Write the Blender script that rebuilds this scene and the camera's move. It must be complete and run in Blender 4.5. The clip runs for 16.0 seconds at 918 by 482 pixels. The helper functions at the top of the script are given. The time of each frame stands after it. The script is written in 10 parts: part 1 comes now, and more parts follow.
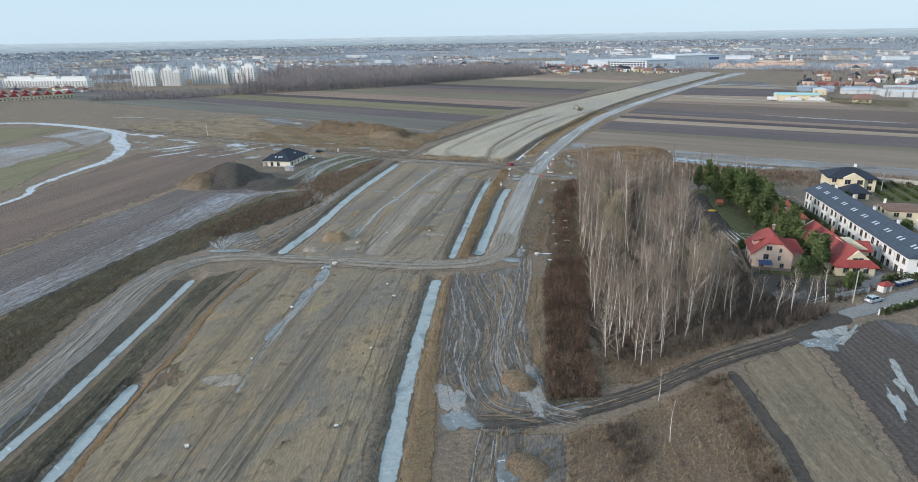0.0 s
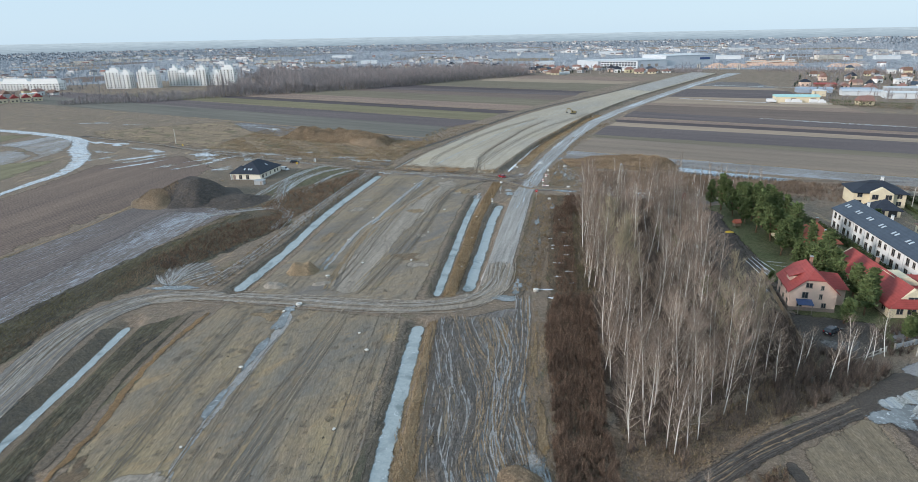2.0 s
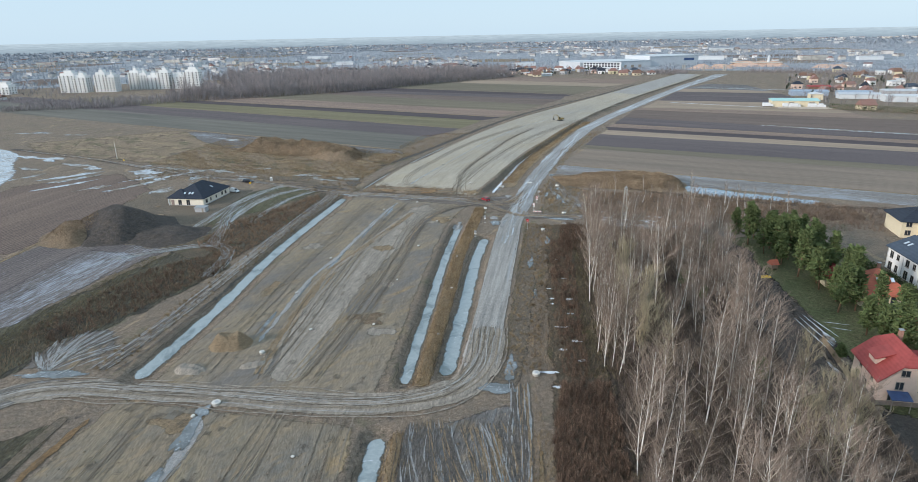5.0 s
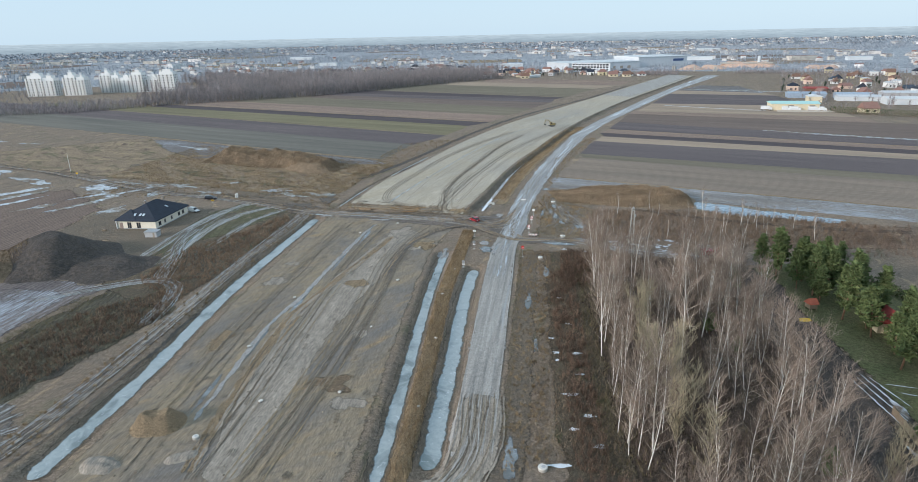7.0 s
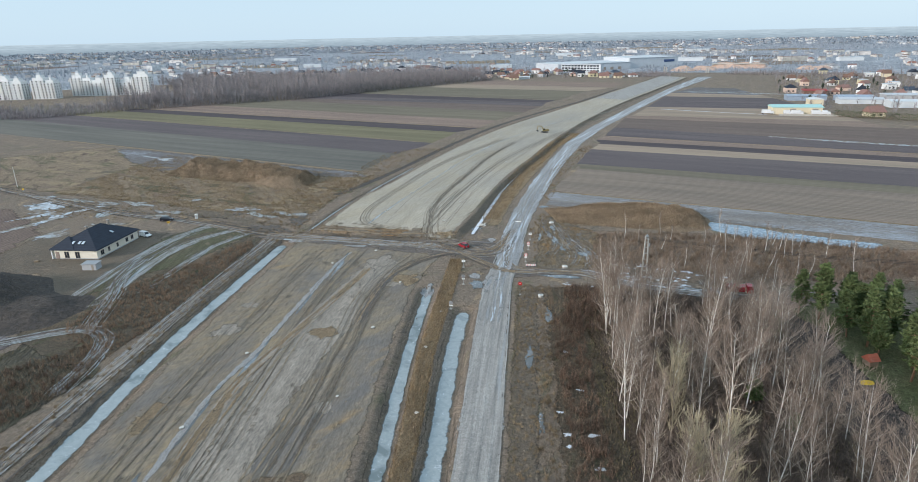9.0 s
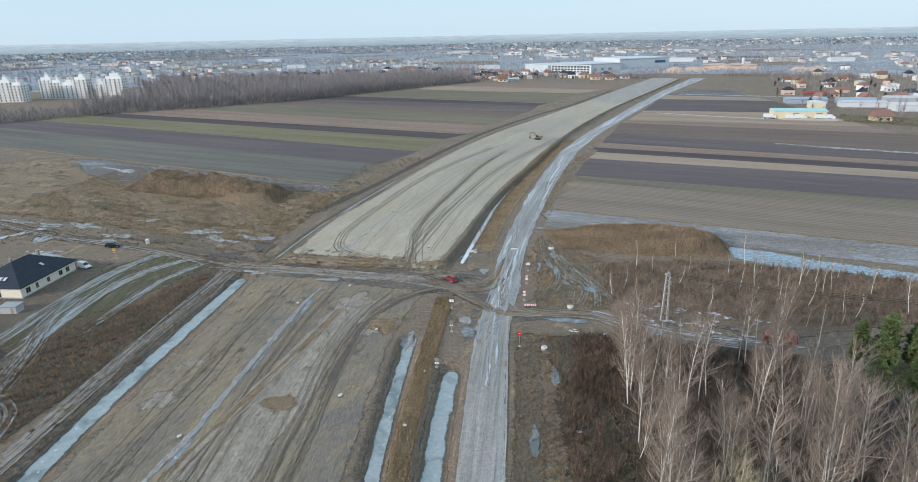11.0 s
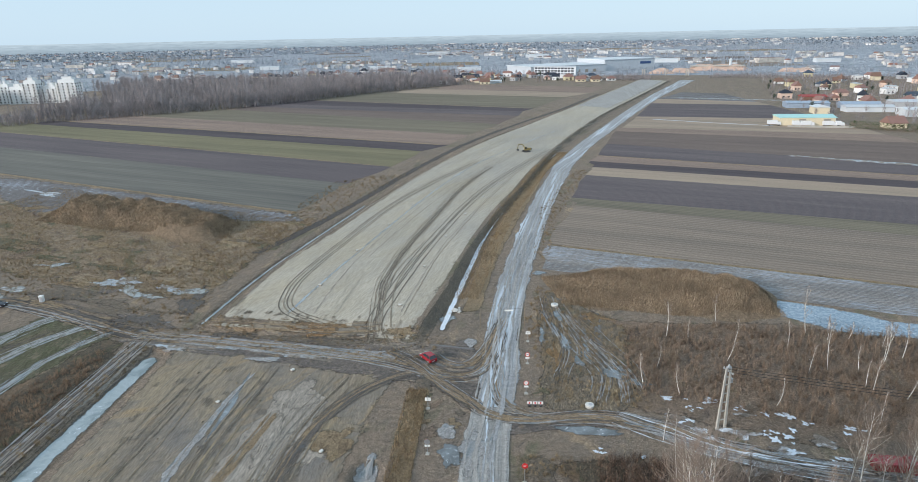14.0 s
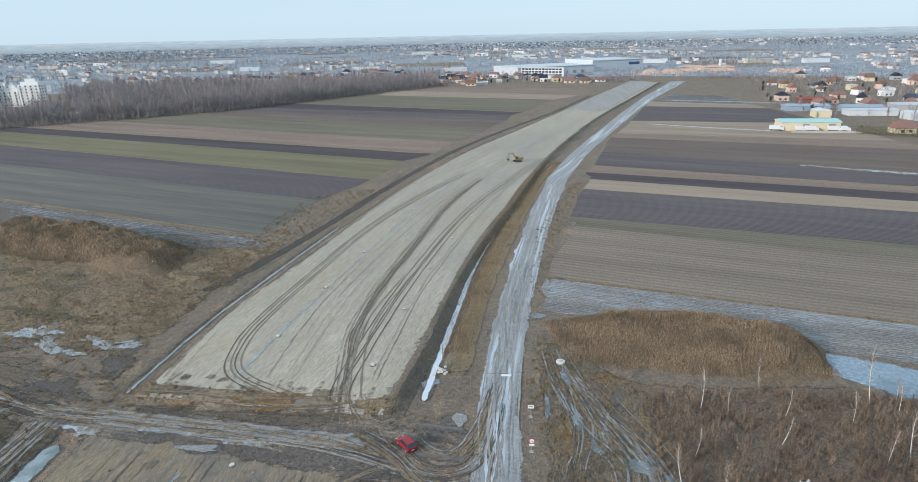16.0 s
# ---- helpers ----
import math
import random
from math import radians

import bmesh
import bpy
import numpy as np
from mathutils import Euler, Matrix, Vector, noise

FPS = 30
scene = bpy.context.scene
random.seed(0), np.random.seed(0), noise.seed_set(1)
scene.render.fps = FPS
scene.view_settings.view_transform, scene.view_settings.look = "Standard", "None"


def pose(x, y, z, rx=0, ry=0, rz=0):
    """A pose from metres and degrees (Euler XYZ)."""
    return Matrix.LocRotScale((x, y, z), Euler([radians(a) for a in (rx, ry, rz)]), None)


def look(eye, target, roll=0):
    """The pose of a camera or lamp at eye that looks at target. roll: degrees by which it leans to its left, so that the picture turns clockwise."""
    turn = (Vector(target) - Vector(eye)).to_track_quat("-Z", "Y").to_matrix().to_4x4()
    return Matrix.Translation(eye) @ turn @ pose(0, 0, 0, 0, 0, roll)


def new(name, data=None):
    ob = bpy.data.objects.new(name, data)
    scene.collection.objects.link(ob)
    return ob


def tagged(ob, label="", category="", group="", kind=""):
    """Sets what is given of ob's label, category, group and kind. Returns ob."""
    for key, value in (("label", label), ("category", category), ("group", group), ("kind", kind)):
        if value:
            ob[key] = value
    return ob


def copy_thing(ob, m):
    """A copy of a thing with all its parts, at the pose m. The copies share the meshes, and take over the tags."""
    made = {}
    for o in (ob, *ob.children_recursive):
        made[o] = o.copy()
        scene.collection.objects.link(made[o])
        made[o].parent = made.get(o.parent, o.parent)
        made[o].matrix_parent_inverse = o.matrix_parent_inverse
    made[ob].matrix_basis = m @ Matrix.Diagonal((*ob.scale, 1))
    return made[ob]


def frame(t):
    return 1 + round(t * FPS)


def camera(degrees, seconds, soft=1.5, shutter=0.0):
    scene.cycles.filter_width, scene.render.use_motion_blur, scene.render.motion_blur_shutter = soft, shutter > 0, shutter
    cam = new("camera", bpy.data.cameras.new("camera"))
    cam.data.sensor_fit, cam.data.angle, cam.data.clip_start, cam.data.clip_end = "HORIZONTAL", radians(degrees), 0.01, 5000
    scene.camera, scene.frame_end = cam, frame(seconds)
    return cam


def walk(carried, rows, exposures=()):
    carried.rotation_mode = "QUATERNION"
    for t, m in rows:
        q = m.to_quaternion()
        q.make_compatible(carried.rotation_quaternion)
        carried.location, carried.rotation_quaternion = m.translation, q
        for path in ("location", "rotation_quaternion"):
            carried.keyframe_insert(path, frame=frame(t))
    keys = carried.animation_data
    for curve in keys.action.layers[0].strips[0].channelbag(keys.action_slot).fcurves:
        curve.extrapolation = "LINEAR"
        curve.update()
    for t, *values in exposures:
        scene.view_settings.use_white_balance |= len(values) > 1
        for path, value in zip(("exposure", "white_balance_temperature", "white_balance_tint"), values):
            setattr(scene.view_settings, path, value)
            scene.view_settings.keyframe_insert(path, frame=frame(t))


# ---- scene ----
cam = camera(73.8, 16.0, soft=0.55)
METRES, EYE, TILT, LEAN, TURN = 212.0, 60.0, 0.0, 0.0, 11.5
ROWS = [
    (0.0, 0.0, 0.0, 0.0, -0.33, -18.58, 0.99),
    (0.5, 0.0011, 0.0319, 0.0003, -0.58, -18.59, 1.01),
    (1.0, 0.0021, 0.0624, 0.0005, -0.85, -18.6, 1.03),
    (1.5, 0.0033, 0.0942, 0.0007, -1.15, -18.6, 1.06),
    (2.0, 0.0047, 0.1246, 0.0007, -1.43, -18.61, 1.07),
    (2.5, 0.0061, 0.1564, 0.0008, -1.79, -18.62, 1.06),
    (3.0, 0.0077, 0.1868, 0.0007, -2.06, -18.63, 1.08),
    (3.5, 0.0096, 0.2184, 0.0007, -2.35, -18.64, 1.09),
    (4.0, 0.0115, 0.2486, 0.0008, -2.64, -18.63, 1.09),
    (6.5, 0.0231, 0.4035, 0.0021, -4.27, -18.63, 1.1),
    (7.0, 0.0257, 0.4338, 0.0021, -4.54, -18.62, 1.13),
    (7.5, 0.0285, 0.4655, 0.0024, -4.86, -18.63, 1.16),
    (8.0, 0.0315, 0.4958, 0.0028, -5.16, -18.63, 1.14),
    (8.5, 0.0349, 0.5277, 0.0028, -5.43, -18.62, 1.16),
    (9.0, 0.0383, 0.5581, 0.0027, -5.66, -18.6, 1.16),
    (11.5, 0.0562, 0.7127, 0.0034, -7.12, -18.62, 1.11),
    (12.0, 0.0605, 0.7446, 0.0037, -7.46, -18.64, 1.11),
    (12.5, 0.0648, 0.7753, 0.0038, -7.72, -18.63, 1.13),
    (13.0, 0.0694, 0.8072, 0.004, -7.98, -18.61, 1.13),
    (13.5, 0.0738, 0.838, 0.0037, -8.28, -18.6, 1.16),
    (14.0, 0.0785, 0.8703, 0.0032, -8.57, -18.61, 1.14),
    (14.5, 0.0834, 0.9008, 0.0029, -8.9, -18.6, 1.14),
    (15.0, 0.0884, 0.9323, 0.0035, -9.22, -18.62, 1.14),
    (15.5, 0.0934, 0.9627, 0.0037, -9.54, -18.63, 1.13),
    (16.0, 0.0986, 0.9943, 0.0038, -9.89, -18.64, 1.12),
]
walk(cam, [(t, pose(0, 0, EYE, TILT, LEAN, TURN) @ pose(METRES * x, METRES * y, METRES * z, 90 + pitch, roll, yaw)) for t, x, y, z, yaw, pitch, roll in ROWS])

# ---- light: thin winter haze with a low, weak sun ----
SUN_AZ, SUN_EL = 234.0, 18.0          # compass bearing (y is north) and height of the sun, degrees
world = bpy.data.worlds.new("winter_sky")
scene.world = world
world.use_nodes = True
wn, wl = world.node_tree.nodes, world.node_tree.links
sky = wn.new("ShaderNodeTexSky")
sky.sky_type, sky.sun_disc = "NISHITA", False
sky.sun_elevation, sky.sun_rotation = radians(SUN_EL), radians(SUN_AZ)
sky.air_density, sky.dust_density, sky.ozone_density = 1.0, 0.6, 2.0
thin = wn.new("ShaderNodeVectorMath")
thin.operation = "SCALE"
thin.inputs[3].default_value = 0.11
wl.new(sky.outputs[0], thin.inputs[0])
veil = wn.new("ShaderNodeMix")
veil.data_type = "RGBA"
veil.inputs[0].default_value = 0.85
veil.inputs[7].default_value = (0.648, 0.85, 1.025, 1)   # even high cloud
wl.new(thin.outputs[0], veil.inputs[6])
wl.new(veil.outputs[2], wn["Background"].inputs[0])
wn["Background"].inputs[1].default_value = 1.0
sun = new("sun", bpy.data.lights.new("sun", "SUN"))
sun.data.energy, sun.data.angle, sun.data.color = 3.4, radians(8), (1.0, 0.92, 0.865)
sun_way = Vector((math.sin(radians(SUN_AZ)) * math.cos(radians(SUN_EL)), math.cos(radians(SUN_AZ)) * math.cos(radians(SUN_EL)), math.sin(radians(SUN_EL))))
sun.matrix_world = look(sun_way * 100, (0, 0, 0))
scene.view_settings.exposure = 0.0

# ---- materials ----
def nodes_of(name):
    m = bpy.data.materials.new(name)
    m.use_nodes = True
    t = m.node_tree
    return m, t.nodes, t.links, t.nodes["Principled BSDF"]


def n_map(n, l, angle=0.0, scale=(1, 1, 1)):
    c = n.new("ShaderNodeTexCoord")
    r = n.new("ShaderNodeMapping")
    r.vector_type = "POINT"
    r.inputs["Rotation"].default_value = (0, 0, radians(angle))
    l.new(c.outputs["Object"], r.inputs["Vector"])
    s = n.new("ShaderNodeVectorMath")
    s.operation = "MULTIPLY"
    s.inputs[1].default_value = scale
    l.new(r.outputs[0], s.inputs[0])
    return s.outputs[0]


def n_noise(n, l, vec, scale, detail=4.0, rough=0.6, warp=0.0):
    t = n.new("ShaderNodeTexNoise")
    t.inputs["Scale"].default_value, t.inputs["Detail"].default_value, t.inputs["Roughness"].default_value = scale, detail, rough
    t.inputs["Distortion"].default_value = warp
    if vec is not None:
        l.new(vec, t.inputs["Vector"])
    return t.outputs[0]


def n_ramp(n, l, fac, a, b, ca=(0, 0, 0, 1), cb=(1, 1, 1, 1)):
    r = n.new("ShaderNodeValToRGB")
    r.color_ramp.elements[0].position, r.color_ramp.elements[1].position = a, b
    r.color_ramp.elements[0].color, r.color_ramp.elements[1].color = ca, cb
    l.new(fac, r.inputs[0])
    return r.outputs[0]


def n_mix(n, l, fac, a, b, mode="MIX"):
    m = n.new("ShaderNodeMix")
    m.data_type, m.blend_type = "RGBA", mode
    for sock, v in ((m.inputs[0], fac), (m.inputs[6], a), (m.inputs[7], b)):
        if isinstance(v, (tuple, list)):
            sock.default_value = (*v[:3], 1)
        elif isinstance(v, (int, float)):
            sock.default_value = v
        else:
            l.new(v, sock)
    return m.outputs[2]


def ragged(n, l, bsdf, flat):
    """Lets a sheet of ground peter out in crumbs towards its rim."""
    at = n.new("ShaderNodeAttribute")
    at.attribute_name = "rim"
    crumbs = n_noise(n, l, flat, 0.9, 6, 0.75, 0.4)
    big = n_noise(n, l, flat, 0.22, 3, 0.6)
    add = n.new("ShaderNodeMath")
    add.operation = "ADD"
    l.new(crumbs, add.inputs[0])
    l.new(big, add.inputs[1])
    low = n.new("ShaderNodeMath")
    low.operation = "MULTIPLY_ADD"
    low.inputs[1].default_value, low.inputs[2].default_value = 1.5, -1.5
    l.new(add.outputs[0], low.inputs[0])
    tot = n.new("ShaderNodeMath")
    tot.operation = "ADD"
    l.new(at.outputs["Fac"], tot.inputs[0])
    l.new(low.outputs[0], tot.inputs[1])
    gate = n.new("ShaderNodeMath")
    gate.operation = "MULTIPLY"
    l.new(n_ramp(n, l, tot.outputs[0], 0.40, 0.72), gate.inputs[0])
    l.new(n_ramp(n, l, at.outputs["Fac"], 0.02, 0.15), gate.inputs[1])
    clear = n.new("ShaderNodeBsdfTransparent")
    mix = n.new("ShaderNodeMixShader")
    l.new(gate.outputs[0], mix.inputs[0])
    l.new(bsdf.outputs[0], mix.inputs[1])
    l.new(clear.outputs[0], mix.inputs[2])
    l.new(mix.outputs[0], n["Material Output"].inputs[0])


def n_bump(n, l, height, strength, dist, bsdf, chain=None):
    b = n.new("ShaderNodeBump")
    b.inputs["Strength"].default_value, b.inputs["Distance"].default_value = strength, dist
    l.new(height, b.inputs["Height"])
    if chain is not None:
        l.new(chain, b.inputs["Normal"])
    l.new(b.outputs[0], bsdf.inputs["Normal"])
    return b.outputs[0]


SOIL = (1.47, 1.43, 1.42)      # cold light brown of winter soil


def dry(c):
    return tuple(v * k for v, k in zip(c, SOIL))


def earth(name, c1, c2, c3, angle=0.0, streak=0.0, streak_width=1.0, wet=0.0, frost=0.0, rough=0.9, bump=0.25, patch=0.08, grain=1.0, wetcol=None, wetrough=0.12, spots=(), soft=0.05, speckle=1.0, drag=1.0):
    """Open soil or dead grass: three colours at three sizes, streaks along an angle, wet hollows and rime."""
    c1, c2, c3 = dry(c1), dry(c2), dry(c3)
    m, n, l, b = nodes_of(name)
    flat = n_map(n, l)
    big = n_ramp(n, l, n_noise(n, l, flat, patch, 5, 0.6, 0.6), 0.36, 0.64)
    mid = n_ramp(n, l, n_noise(n, l, flat, 0.55 * grain, 6, 0.7, 0.3), 0.38, 0.66)
    drawn = flat if drag == 1.0 else n_map(n, l, angle, (1.0, 1.0 / drag, 1))
    fine = n_noise(n, l, drawn, 5.0 * grain, 4, 0.75)
    col = n_mix(n, l, big, c1, c2)
    half = n.new("ShaderNodeMath")
    half.operation = "MULTIPLY"
    half.inputs[1].default_value = 0.65
    l.new(mid, half.inputs[0])
    col = n_mix(n, l, half.outputs[0], col, c3)
    if streak:
        run = n_map(n, l, angle, (1.0 / streak_width, 0.03, 1))
        lines = n_noise(n, l, run, 1.0, 5, 0.7, 0.15)
        dark = n_ramp(n, l, lines, 0.30, 0.70, (1 - streak,) * 3 + (1,), (1 + streak * 0.6,) * 3 + (1,))
        col = n_mix(n, l, 1.0, col, dark, "MULTIPLY")
    for i, (tint, size, share) in enumerate(spots):
        place = n_map(n, l, angle + 17 * i, (size * 1.8, size * 0.7, 1))
        mask = n_ramp(n, l, n_noise(n, l, place, 1.0, 6, 0.65, 0.7), 0.72 - soft - 0.3 * share, 0.72 + soft - 0.3 * share)
        col = n_mix(n, l, mask, col, dry(tint))
    hard = 0.5 * (0.3 + 0.7 * speckle)
    shade = n_ramp(n, l, fine, 0.36, 0.64, (1 - hard,) * 3 + (1,), (1 + hard,) * 3 + (1,))
    col = n_mix(n, l, 1.0, col, shade, "MULTIPLY")
    lumps = n_noise(n, l, drawn, 1.3 * grain, 8, 0.85, 0.2)
    col = n_mix(n, l, 1.0, col, n_ramp(n, l, lumps, 0.37, 0.63, (1 - 0.42 * speckle,) * 3 + (1,), (1 + 0.40 * speckle,) * 3 + (1,)), "MULTIPLY")
    b.inputs["Roughness"].default_value = rough
    b.inputs["Specular IOR Level"].default_value = 0.2
    if frost:
        run = n_map(n, l, angle, (1.6, 0.05, 1))
        rows = n_noise(n, l, run, 1.0, 5, 0.75, 0.3)
        broad = n_noise(n, l, flat, 0.03, 3, 0.5)
        add = n.new("ShaderNodeMath")
        add.operation = "ADD"
        l.new(rows, add.inputs[0])
        l.new(broad, add.inputs[1])
        mask = n_ramp(n, l, add.outputs[0], 1.12 - 0.3 * frost, 1.22 - 0.3 * frost)
        col = n_mix(n, l, mask, col, (0.42, 0.45, 0.49))
    if wet:
        run = n_map(n, l, angle, (0.8, 0.03, 1) if streak else (0.5, 0.5, 1))
        pools = n_noise(n, l, run, 0.5, 5, 0.6, 0.5)
        mask = n_ramp(n, l, pools, 0.68 - 0.25 * wet, 0.80 - 0.25 * wet)
        col = n_mix(n, l, mask, col, wetcol or tuple(0.55 * v for v in c1))
        rr = n.new("ShaderNodeMapRange")
        rr.inputs["To Min"].default_value, rr.inputs["To Max"].default_value = rough, wetrough
        l.new(mask, rr.inputs[0])
        l.new(rr.outputs[0], b.inputs["Roughness"])
        b.inputs["Specular IOR Level"].default_value = 0.4
    l.new(col, b.inputs["Base Color"])
    first = n_bump(n, l, mid, bump, 0.35, b)
    second = n_bump(n, l, fine, bump, 0.12, b, first)
    second = n_bump(n, l, lumps, min(1.0, bump * 1.2), 0.25, b, second)
    if streak:
        n_bump(n, l, lines, min(1.0, bump * 1.6), 0.3, b, second)
    ragged(n, l, b, flat)
    return m


def ploughed(name, c1, c2, angle, spacing=1.2, frost=0.0, depth=0.5, wet=0.0, clod=1.0, ridge=0.22, comb=0.25):
    """A field worked in rows that run at an angle."""
    c1, c2 = (tuple(1.25 * v for v in dry(c)) for c in (c1, c2))
    m, n, l, b = nodes_of(name)
    flat = n_map(n, l)
    run = n_map(n, l, angle, (1, 1, 1))
    w = n.new("ShaderNodeTexWave")
    w.wave_type, w.bands_direction, w.wave_profile = "BANDS", "X", "SIN"
    w.inputs["Scale"].default_value = 0.314 / spacing
    w.inputs["Distortion"].default_value, w.inputs["Detail"].default_value, w.inputs["Detail Scale"].default_value = 1.6, 3, 0.8
    l.new(run, w.inputs["Vector"])
    rows = w.outputs[1]
    long = n_noise(n, l, n_map(n, l, angle, (0.55, 0.012, 1)), 1.0, 6, 0.75)
    col = n_mix(n, l, n_ramp(n, l, long, 0.33, 0.67), c1, c2)
    wide = n_noise(n, l, n_map(n, l, angle, (0.09, 0.006, 1)), 1.0, 5, 0.7)
    col = n_mix(n, l, 1.0, col, n_ramp(n, l, wide, 0.3, 0.7, (0.72, 0.73, 0.75, 1), (1.28, 1.25, 1.2, 1)), "MULTIPLY")
    col = n_mix(n, l, ridge, col, n_mix(n, l, rows, tuple(0.55 * v for v in c1), tuple(1.35 * v for v in c2)))
    clods = n_noise(n, l, flat, 1.6, 6, 0.8)
    col = n_mix(n, l, 1.0, col, n_ramp(n, l, clods, 0.36, 0.64, (1 - 0.52 * clod,) * 3 + (1,), (1 + 0.48 * clod,) * 3 + (1,)), "MULTIPLY")
    b.inputs["Roughness"].default_value = 0.92
    b.inputs["Specular IOR Level"].default_value = 0.15
    if frost:
        thin = n_noise(n, l, n_map(n, l, angle, (1.9, 0.20, 1)), 1.0, 8, 0.85, 0.4)
        broad = n_noise(n, l, n_map(n, l, angle, (0.06, 0.02, 1)), 1.0, 3, 0.5)
        add = n.new("ShaderNodeMath")
        add.operation = "MULTIPLY_ADD"
        add.inputs[1].default_value = 0.35
        l.new(broad, add.inputs[0])
        l.new(thin, add.inputs[2])
        mask = n_mix(n, l, 1.0, n_ramp(n, l, add.outputs[0], 0.755 - 0.25 * frost, 0.84 - 0.25 * frost), n_ramp(n, l, rows, 0.15, 0.75, (comb, comb, comb, 1), (1, 1, 1, 1)), "MULTIPLY")
        col = n_mix(n, l, mask, col, (0.38, 0.415, 0.46))
    if wet:
        pools = n_noise(n, l, n_map(n, l, angle, (0.10, 0.012, 1)), 1.0, 4, 0.5)
        mask = n_ramp(n, l, pools, 0.66 - 0.2 * wet, 0.72 - 0.2 * wet)
        rr = n.new("ShaderNodeMapRange")
        rr.inputs["To Min"].default_value, rr.inputs["To Max"].default_value = 0.92, 0.2
        l.new(mask, rr.inputs[0])
        l.new(rr.outputs[0], b.inputs["Roughness"])
        b.inputs["Specular IOR Level"].default_value = 0.45
    l.new(col, b.inputs["Base Color"])
    first = n_bump(n, l, rows, depth, 0.15, b)
    n_bump(n, l, clods, 0.5, 0.15, b, first)
    ragged(n, l, b, flat)
    return m


def ice(name, c1, c2, rough=0.22, clear=0.4, melt=(0.10, 0.15, 0.16), angle=0.0):
    """Frozen or standing water: milky ice with darker thin places."""
    m, n, l, b = nodes_of(name)
    flat = n_map(n, l)
    big = n_noise(n, l, flat, 0.12, 5, 0.6, 0.8)
    fine = n_noise(n, l, flat, 1.1, 6, 0.7, 0.5)
    col = n_mix(n, l, n_ramp(n, l, fine, 0.35, 0.65), c1, c2)
    if clear:
        thin = n_ramp(n, l, big, 0.66 - 0.3 * clear, 0.78 - 0.3 * clear)
        col = n_mix(n, l, thin, col, melt)
        spots = n_ramp(n, l, n_noise(n, l, flat, 0.7, 6, 0.75, 1.5), 0.60, 0.66)
        col = n_mix(n, l, spots, col, (0.62, 0.66, 0.70))
    l.new(col, b.inputs["Base Color"])
    rr = n.new("ShaderNodeMapRange")
    rr.inputs["To Min"].default_value, rr.inputs["To Max"].default_value = rough, rough + 0.3
    l.new(fine, rr.inputs[0])
    l.new(rr.outputs[0], b.inputs["Roughness"])
    b.inputs["Specular IOR Level"].default_value = 0.5
    n_bump(n, l, fine, 0.08, 0.05, b)
    ragged(n, l, b, flat)
    return m


def plain(name, c, rough=0.7, metal=0.0, vary=0.12, scale=1.2, bump=0.0, spec=0.4, rand=0.0):
    """Paint, render, metal or wood with weathering at two sizes."""
    m, n, l, b = nodes_of(name)
    flat = n_map(n, l)
    a = n_noise(n, l, flat, scale, 6, 0.65, 0.3)
    f = n_noise(n, l, flat, scale * 9, 3, 0.7)
    col = n_mix(n, l, n_ramp(n, l, a, 0.3, 0.7), tuple(v * (1 - vary) for v in c), tuple(min(0.95, v * (1 + vary)) for v in c))
    col = n_mix(n, l, 1.0, col, n_ramp(n, l, f, 0.2, 0.8, (1 - vary * 0.6,) * 3 + (1,), (1 + vary * 0.4,) * 3 + (1,)), "MULTIPLY")
    if rand:
        info = n.new("ShaderNodeObjectInfo")
        col = n_mix(n, l, 1.0, col, n_ramp(n, l, info.outputs["Random"], 0, 1, (1 - rand,) * 3 + (1,), (1 + rand,) * 3 + (1,)), "MULTIPLY")
    l.new(col, b.inputs["Base Color"])
    b.inputs["Roughness"].default_value, b.inputs["Metallic"].default_value = rough, metal
    b.inputs["Specular IOR Level"].default_value = spec
    if bump:
        n_bump(n, l, f, bump, 0.02, b)
    return m


def islands(name, cols, rough=0.85, spec=0.15):
    """Stuff of many loose blades or clumps: each one takes its own colour."""
    m, n, l, b = nodes_of(name)
    g = n.new("ShaderNodeNewGeometry")
    r = n.new("ShaderNodeValToRGB")
    while len(r.color_ramp.elements) < len(cols):
        r.color_ramp.elements.new(0.5)
    for i, c in enumerate(cols):
        r.color_ramp.elements[i].position = i / (len(cols) - 1)
        r.color_ramp.elements[i].color = (*c, 1)
    l.new(g.outputs["Random Per Island"], r.inputs[0])
    patchy = n_ramp(n, l, n_noise(n, l, n_map(n, l), 0.15, 4, 0.6), 0.3, 0.7, (0.66, 0.66, 0.67, 1), (1.32, 1.31, 1.3, 1))
    l.new(n_mix(n, l, 1.0, r.outputs[0], patchy, "MULTIPLY"), b.inputs["Base Color"])
    b.inputs["Roughness"].default_value, b.inputs["Specular IOR Level"].default_value = rough, spec
    return m


